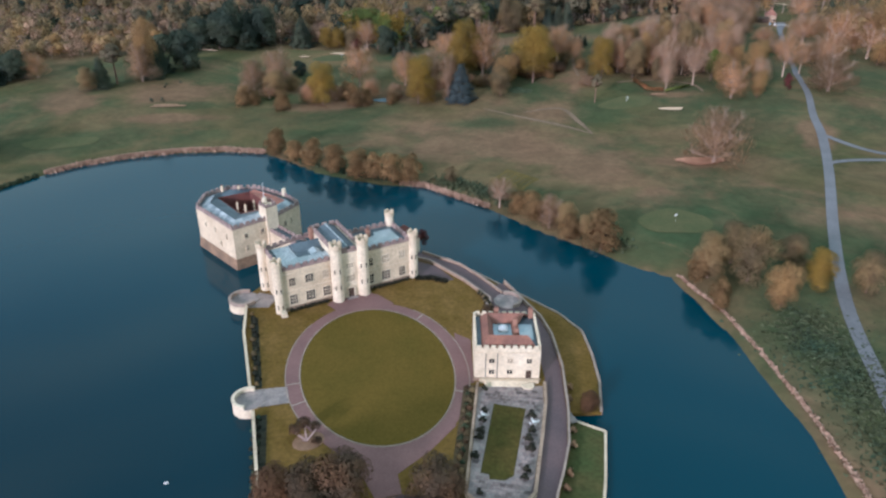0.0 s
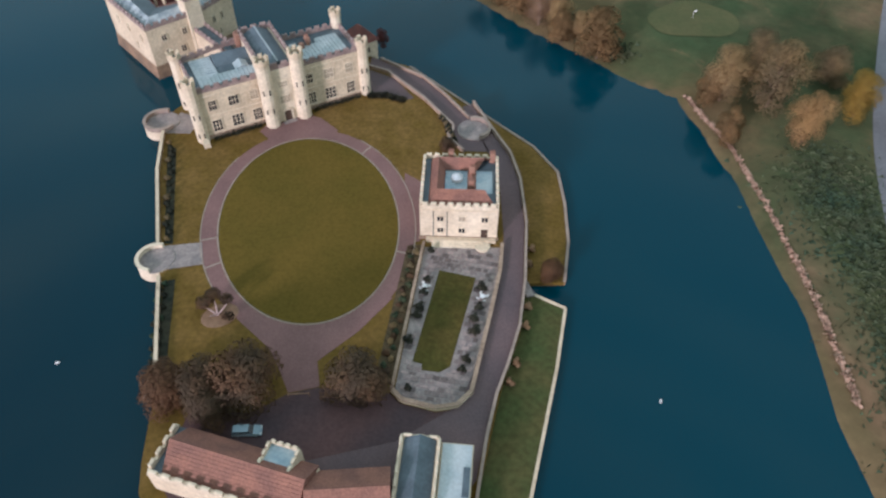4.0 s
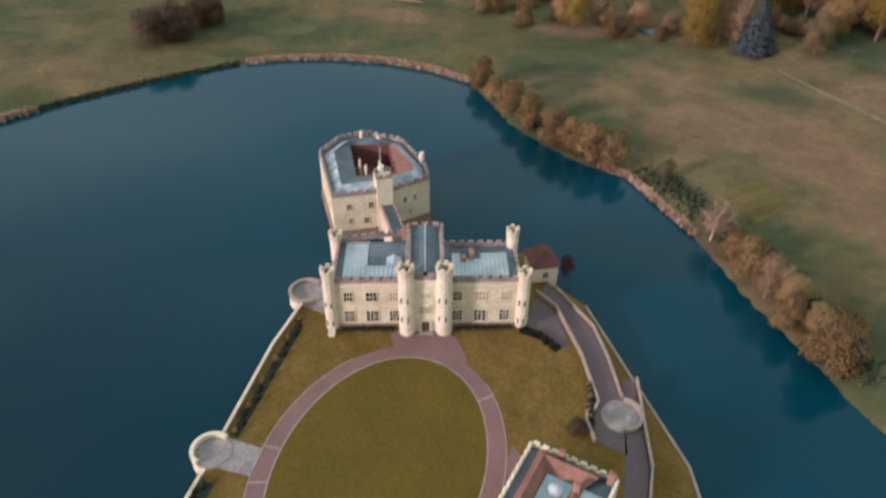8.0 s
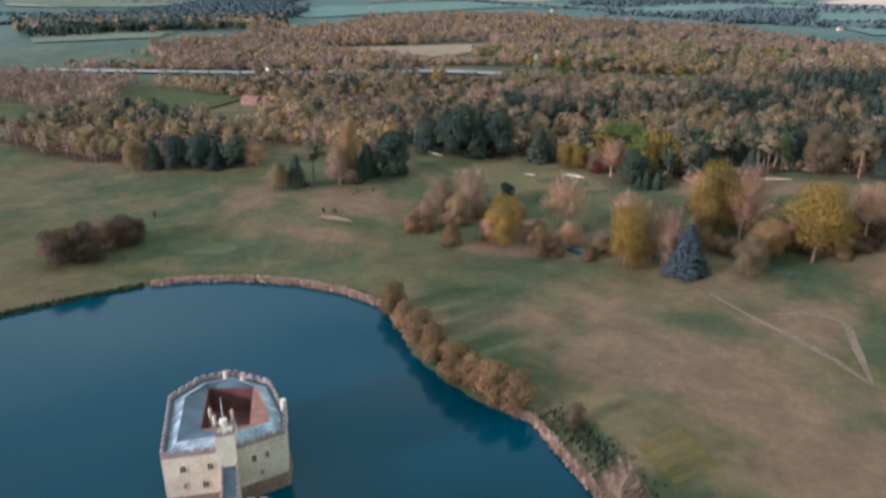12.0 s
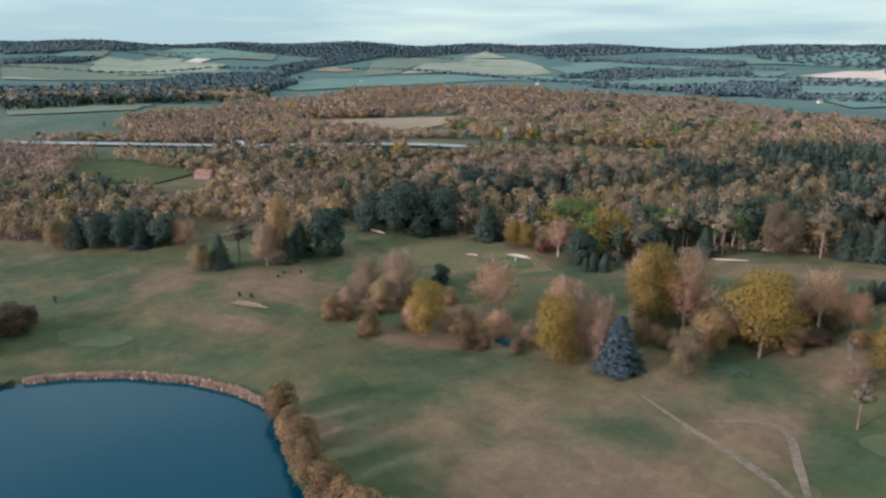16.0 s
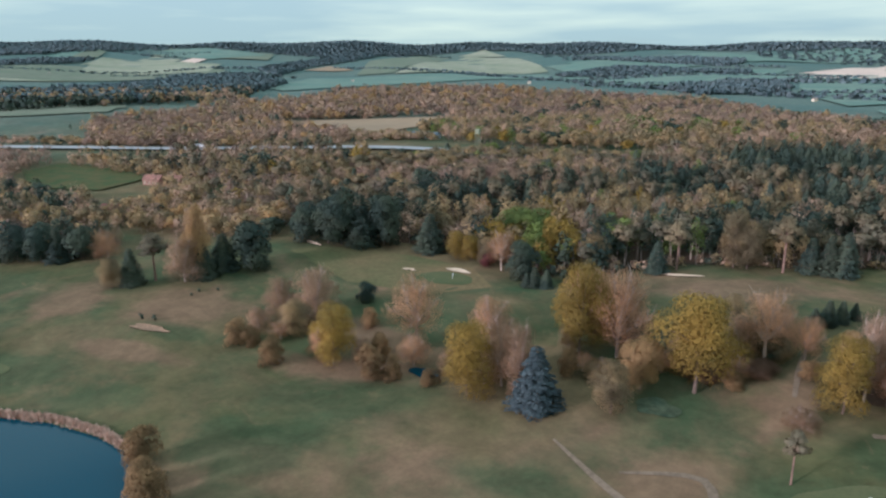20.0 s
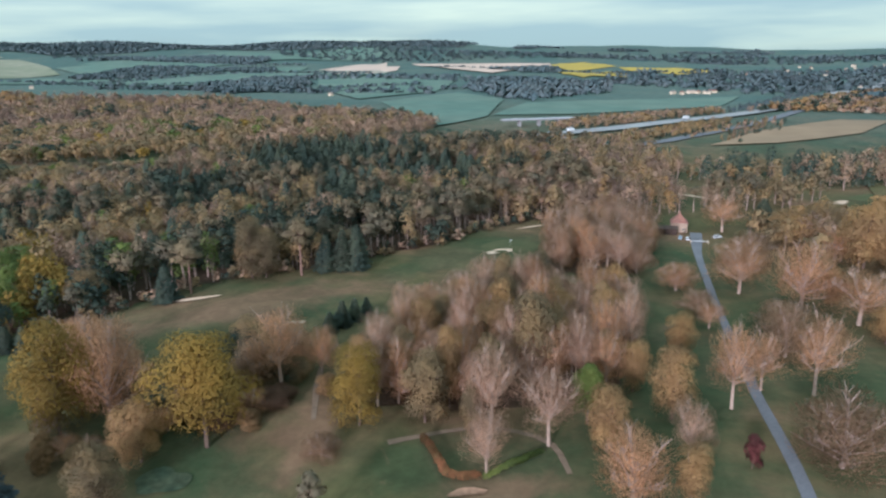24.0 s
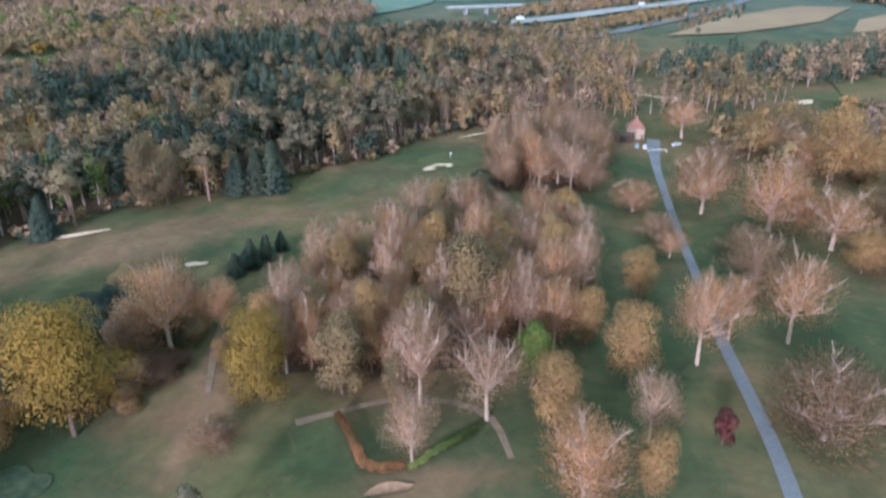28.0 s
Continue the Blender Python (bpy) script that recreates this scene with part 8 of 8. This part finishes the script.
def patio_table(x, y):
    ob = thing("garden_table", pose(x, y, LZ + 0.06, 0, 0, 20), "white garden table with four chairs on the terrace", "table", "tables of the terrace")
    part("tabletop", Shape().cyl(0, 0, 0.55, 0.55, 0.70, 0.74, 12), M["white"], ob)
    part("stand", Shape().cyl(0, 0, 0.06, 0.04, 0, 0.70, 6), M["white"], ob)
    for k in range(4):
        a = k * math.pi / 2
        cx, cy = 0.9 * math.cos(a), 0.9 * math.sin(a)
        ch = Shape().box(cx - 0.22, cx + 0.22, cy - 0.22, cy + 0.22, 0.42, 0.47)
        ch.bar((cx + 0.22 * math.cos(a) - 0.2 * math.sin(a), cy + 0.22 * math.sin(a) + 0.2 * math.cos(a)), (cx + 0.22 * math.cos(a) + 0.2 * math.sin(a), cy + 0.22 * math.sin(a) - 0.2 * math.cos(a)), 0.05, 0.47, 0.88)
        part("chair", ch, M["white"], ob)


patio_table(6.7, 119.4)
patio_table(17.5, 117.4)


def car(m, paint, label, group=""):
    """A family car: lower body, cabin, wheels, lamps."""
    ob = thing("car", m, label, "car", group)
    b = Shape().prism([(-2.3, -0.86), (2.2, -0.86), (2.34, -0.6), (2.34, 0.6), (2.2, 0.86), (-2.3, 0.86)], 0.28, 0.62)
    b.prism([(-2.3, -0.87), (2.1, -0.87), (2.3, -0.55), (2.3, 0.55), (2.1, 0.87), (-2.3, 0.87)], 0.621, 0.95, [(-2.28, -0.82), (1.9, -0.80), (2.1, -0.5), (2.1, 0.5), (1.9, 0.80), (-2.28, 0.82)])
    part("body", b, M[paint], ob)
    part("cabin", Shape().prism([(-2.25, -0.78), (1.05, -0.78), (1.05, 0.78), (-2.25, 0.78)], 0.951, 1.42, [(-2.0, -0.64), (0.35, -0.64), (0.35, 0.64), (-2.0, 0.64)]), M["carglass"], ob)
    part("roof", Shape().prism([(-2.02, -0.66), (0.37, -0.66), (0.37, 0.66), (-2.02, 0.66)], 1.421, 1.48), M[paint], ob)
    for x in (-1.4, 1.45):
        for y in (-0.80, 0.80):
            w = new("wheel")
            w.parent = ob
            w.location = (x, y, 0.32)
            ty, rm = Shape(), Shape()
            ty.stick((0, -0.11, 0), (0, 0.11, 0), 0.32, 0.32, 14)
            rm.stick((0, -0.115, 0), (0, 0.115, 0), 0.2, 0.2, 10)
            part("tyre", ty, M["tyre"], w)
            part("rim", rm, M["steel"], w)
    for y in (-0.6, 0.6):
        part("headlight", Shape().box(2.1, 2.32, y - 0.16, y + 0.16, 0.64, 0.80), M["white"], ob)
    return ob


car(pose(-19.6, 88.5, LZ + 0.05, 0, 0, 5), "carpaint", "pale blue estate car parked in the yard")
for k, (x, y, p, a) in enumerate(((240, 547.5, "white", 65), (237.5, 550, "carpaint", 62), (256, 549, "white", 20))):
    car(pose(x, y, float(ground(x, y)) + 0.1, 0, 0, a), p, "car parked beside the park lodge", "cars at the lodge")

# barrier rails at the yard entrance
rail = thing("barrier", Matrix(), "weathered timber barrier rail across the drive", "barrier")
for p in ((-14.4, 95.2), (-11.0, 95.6), (-9.0, 95.0), (-5.8, 94.9)):
    part("post", Shape().cyl(p[0], p[1], 0.09, 0.09, LZ, LZ + 1.0, 8), M["rail"], rail)
part("bar", Shape().bar((-14.4, 95.2), (-11.0, 95.6), 0.12, LZ + 0.75, LZ + 0.9), M["rail"], rail)
part("bar", Shape().bar((-9.0, 95.0), (-5.8, 94.9), 0.12, LZ + 0.75, LZ + 0.9), M["rail"], rail)

# small bridge over the moat gap and waterside bushes
br = thing("footbridge", Matrix(), "short stone bridge over the narrow moat gap", "bridge")
part("deck", Shape().bar((25.2, 122.6), (26.6, 119.0), 1.6, LZ - 0.9, LZ - 0.6), M["paving"], br)
part("pier", Shape().bar((25.7, 121.3), (26.1, 120.3), 1.4, -1.5, LZ - 0.91), M["stone"], br)
for i, (x, y) in enumerate(((25.9, 127), (26.6, 131), (25.4, 116.4), (24.6, 112), (22.8, 104), (21.6, 100))):
    sn += 1
    shrub(x + 0.6, y, 0.9, 1.6, "leaf_mauve", "bare pinkish shrub at the foot of the road wall", "shrubs below the road wall", 0.8, sn)
edge = wall_run("bank_wall_north", [(33.2, 123.2), (34.8, 134), (34.9, 145.3), (34.1, 155.3), (29.2, 163.9), (15, 178.5), (-1.8, 195.9)], 0.4, -1.5, 0.95, M["stone_worn"], "thin stone kerb along the grassy bank", M["kerb"])
edge = wall_run("bank_wall_south", [(27.4, 119.7), (32.9, 116.8), (30.4, 103.5), (23, 72)], 0.4, -1.5, 0.95, M["stone"], "thin stone kerb round the lower bank", M["stone"])


# a plain swan's body, although grouped with floats and buoys
def swan(x, y, a):
    ob = thing("float_marker", pose(x, y, 0, 0, 0, a), "small white swan on the lake", "buoy", "white floats on the lake")
    part("body", Shape().prism([(-0.5, -0.1), (0, -0.25), (0.5, -0.05), (0.5, 0.05), (0, 0.25), (-0.5, 0.1)], -0.05, 0.3, [(-0.4, -0.05), (0, -0.12), (0.3, -0.03), (0.3, 0.03), (0, 0.12), (-0.4, 0.05)]), M["white"], ob)


for q in ((-56.5, 101.5, 20), (47.6, 98.5, 70), (-39.2, 95.4, 10)):
    swan(*q)

# ---------------------------------------------------------------- the park lodge
def house(name, m, l, w, wall_h, roof_h, wallm, roofm, label, category="house", group=""):
    ob = thing(name, m, label, category, group)
    part("wall", Shape().box(-l / 2, l / 2, -w / 2, w / 2, -1.0, wall_h), M[wallm], ob)
    part("roof", pitched(-l / 2 - 0.3, l / 2 + 0.3, -w / 2 - 0.4, w / 2 + 0.4, wall_h, wall_h + roof_h), M[roofm], ob)
    ch = part("chimney", Shape().box(-0.5, 0.5, -0.4, 0.4, wall_h, wall_h + roof_h + 1.2), M["chimney"], ob)
    part("pot", Shape().cyl(0, 0, 0.18, 0.15, wall_h + roof_h + 1.2, wall_h + roof_h + 1.7, 8), M["tile"], ch)
    n = max(1, int(l / 3.5))
    for i in range(n):
        window(ob, (-l / 2 + l * (i + 0.5) / n, -w / 2 - 0.05, 1.0), 0, 1.1, 1.3, 2, 1)
    part("door", Shape().box(l / 2 - 1.6, l / 2 - 0.6, -w / 2 - 0.06, -w / 2 - 0.003, 0, 2.1), M["wood"], ob)
    return ob


def on(x, y, turn=0.0):
    return pose(x, y, float(ground(x, y)), 0, 0, turn)


lodge = house("lodge", on(243, 565, -20), 8, 6.4, 5.0, 4.0, "stone_worn", "tile", "small weathered stone lodge with a steep red-tiled roof")
hip = Shape().prism([(-4.4, -3.6), (4.4, -3.6), (4.4, 3.6), (-4.4, 3.6)], 5.0, 9.2, [(-0.3, -0.2), (0.3, -0.2), (0.3, 0.2), (-0.3, 0.2)])
bpy.data.objects.remove(next(c for c in lodge.children if c.name.startswith("roof")))
part("roof", hip, M["tile"], lodge, "orange-red hipped tile roof")
sh = thing("cart_shed", on(235, 561, -20), "dark open shed behind the lodge", "shed")
part("roof", pitched(-5, 5, -3, 3, 3.0, 4.2), M["wood"], sh)
part("wall", Shape().box(-4.8, 4.8, -2.6, 2.6, -0.5, 3.0), M["wood"], sh)
hb = thing("field_barrier", on(243, 541, -15), "white pole barrier across the drive", "barrier")
part("pole", Shape().bar((-4, 0), (4, 0), 0.2, 1.0, 1.2), M["white"], hb)
part("post", Shape().box(-4.2, -3.8, -0.2, 0.2, 0, 1.2), M["stone"], hb)
part("post", Shape().box(3.8, 4.2, -0.2, 0.2, 0, 1.2), M["stone"], hb)

# ---------------------------------------------------------------- motorway, bridges and far buildings
mw = Shape()
drape_ribbon(mw, [(-700, 560), (-560, 622), (-408, 668), (-320, 684), (-150, 740), (60, 840), (239, 935), (344, 990), (437, 1045), (559, 1098), (720, 1226), (945, 1476), (1269, 1800), (1700, 2300)], [15] * 5 + [20] + [27] * 8, 2.4, 12)
laid("motorway", mw, "concrete", "wide pale concrete motorway in the distance", "motorway")
laid("slip_road", drape_ribbon(Shape(), [(240, 815), (288, 838), (366, 886), (422, 930), (548, 1020), (660, 1130)], 14, 1.1, 12), "roadgrey", "grey slip road below the motorway", "road")
laid("link_road", drape_ribbon(Shape(), [(262, 800), (256, 850), (262, 915)], 9, 1.2, 12), "roadgrey", "road passing under the motorway bridge", "road")
laid("gravel_drive", drape_ribbon(Shape(), [(268, 645), (280, 648), (292, 630)], 3, 0.15), "sand", "curved pale gravel drive", "path")
ov = thing("overbridge", pose(285, 1052, float(ground(285, 1052)), 0, 0, 8), "concrete overbridge across the motorway", "bridge")
part("deck", Shape().box(-46, 46, -5, 5, 7.0, 8.6), M["concrete"], ov)
for x in (-24, 0, 24):
    part("pier", Shape().box(x - 1.2, x + 1.2, -3.5, 3.5, -2, 6.99), M["concrete"], ov)
part("parapet", Shape().box(-46, 46, -5, -4.6, 8.61, 9.7), M["lead_pale"], ov)
ub = thing("underbridge", pose(258, 916, float(ground(258, 916)), 0, 0, 30), "dark motorway underbridge in concrete", "bridge")
part("abutment", Shape().box(-24, -14, -8, 10, -1, 4), M["concrete"], ub)
part("abutment", Shape().box(14, 24, -8, 10, -1, 4), M["concrete"], ub)
part("deck", Shape().box(-26, 26, -9, 12, 4.01, 5.0), M["concrete"], ub)
for k, (x, y, l, a, mt, lb) in enumerate(((-454, 655, 14, 16, "white", "long white lorry on the motorway"), (300, 968, 9, 28, "white", "white lorry on the motorway"),
                                         (470, 1062, 9, 26, "white", "white lorry on the motorway"), (288, 838, 8, 30, "field_rape", "yellow works lorry on the slip road"),
                                         (300, 846, 8, 30, "white", "white lorry on the slip road"), (245, 812, 6, 30, "white", "white van on the road"))):
    lo = thing("lorry", pose(x, y, float(ground(x, y)) + (2.5 if y > 900 or x < 0 else 1.2), 0, 0, a), lb, "lorry", "lorries on the motorway")
    part("trailer", Shape().box(-l / 2, l / 2 - 2.6, -1.3, 1.3, 1.0, 4.1), M[mt], lo)
    part("cab", Shape().box(l / 2 - 2.5, l / 2, -1.25, 1.25, 0.6, 3.2), M["white"], lo)
    for wx in (-l / 2 + 1.2, l / 2 - 1.4):
        w = Shape()
        w.stick((wx, -1.3, 0.5), (wx, 1.3, 0.5), 0.5, 0.5, 10)
        part("wheel", w, M["tyre"], lo)
dome = thing("solar_hall", pose(-294, 798, float(ground(-294, 798)), 0, 0, 12), "long curved glass hall among the woods", "building")
arc = Shape()
for k in range(8):
    a0, a1 = math.pi * k / 8, math.pi * (k + 1) / 8
    arc.add([(-15, -6 * math.cos(a0), 4 + 2.5 * math.sin(a0)), (15, -6 * math.cos(a0), 4 + 2.5 * math.sin(a0)), (15, -6 * math.cos(a1), 4 + 2.5 * math.sin(a1)), (-15, -6 * math.cos(a1), 4 + 2.5 * math.sin(a1))], [(0, 1, 2, 3)])
part("roof", arc, M["lead"], dome)
part("wall", Shape().box(-15, 15, -6, 6, -1, 4), M["lead_mid"], dome)
mast = thing("water_tower", pose(-228, 785, float(ground(-228, 785)), 0, 0, 0), "small white tower rising over the trees", "tower")
part("tank", Shape().box(-2, 2, -2, 2, 9.5, 14), M["field_pale"], mast)
for x, y in ((-1.8, -1.8), (1.8, -1.8), (1.8, 1.8), (-1.8, 1.8)):
    part("leg", Shape().box(x - 0.25, x + 0.25, y - 0.25, y + 0.25, -1, 9.5), M["field_pale"], mast)
for x, y, l, w, a, rm, lb in ((-366, 531, 14, 8, 15, "tile", "red-tiled farmhouse at a field corner"), (-350, 537, 12, 7, 15, "tile", "red-tiled barn beside the farmhouse"), (-308, 458, 22, 10, 14, "tile_dark", "long dark barn with a brown roof"),
                              (-250, 391, 3, 2.5, 10, "lead_pale", "small green shed at the wood edge")):
    house("farmhouse", on(x, y, a), l, w, 4.0 if l > 4 else 2.0, 3.0 if l > 4 else 0.8, "chimney" if rm == "tile" else "wood", rm, lb, "house", "farm buildings")
rng_t = np.random.default_rng(77)
for k in range(46):
    if k < 26:
        x, y = 1642 + rng_t.normal(0, 260), 2578 + rng_t.normal(0, 120)
    elif k < 34:
        x, y = 660 + 12 * (k - 26) + rng_t.normal(0, 6), 1548 + rng_t.normal(0, 14)
    else:
        x, y = (-2355, -999, -953, 550, 720, -51, 13, 1168, 1300, -1200, -600, 900)[k - 34] + rng_t.normal(0, 5), (1706, 942, 1150, 1651, 1080, 1738, 1592, 1720, 1085, 1900, 1800, 1400)[k - 34]
    ob = thing("far_house", on(x, y, rng_t.uniform(0, 90)), "pale far-off house in the valley", "house", "far houses of the valley")
    l = rng_t.uniform(9, 18) if k < 34 else rng_t.uniform(7, 9)
    part("wall", Shape().box(-l / 2, l / 2, -3, 3, -2, 4.0), M["stone"], ob)
    part("roof", pitched(-l / 2, l / 2, -3.4, 3.4, 4.0, 6.6), M["kerb" if k % 3 else "tile"], ob)
# posts and stumps on the western rough, flag sticks on the greens
for x, y, h in ((-154, 353, 2.4), (-149, 355, 2.4), (-158, 385, 1.4), (-157, 380, 1.2), (-217, 312, 3.5), (-152, 390, 1.2)):
    sn += 1
    shrub(x, y, 1.1 if h > 2 else 0.7, h, "leaf_fir", "small dark bush standing alone in the rough", "lone bushes of the rough", float(ground(x, y)), sn)
for x, y in ((-70, 449), (150, 538), (76, 220), (88, 353)):
    fl = thing("flagstick", on(x, y), "white golf flagstick on the green", "flagstick", "flagsticks of the greens")
    part("pole", Shape().cyl(0, 0, 0.05, 0.05, 0, 2.4, 6), M["white"], fl)
    part("flag", Shape().box(0.05, 0.7, -0.01, 0.01, 1.9, 2.35), M["white"], fl)
# the first tree of each kind was only the pattern for the planted ones
for v in KINDS.values():
    for made, _, _ in v:
        for o in (*made.children_recursive, made):
            bpy.data.objects.remove(o)
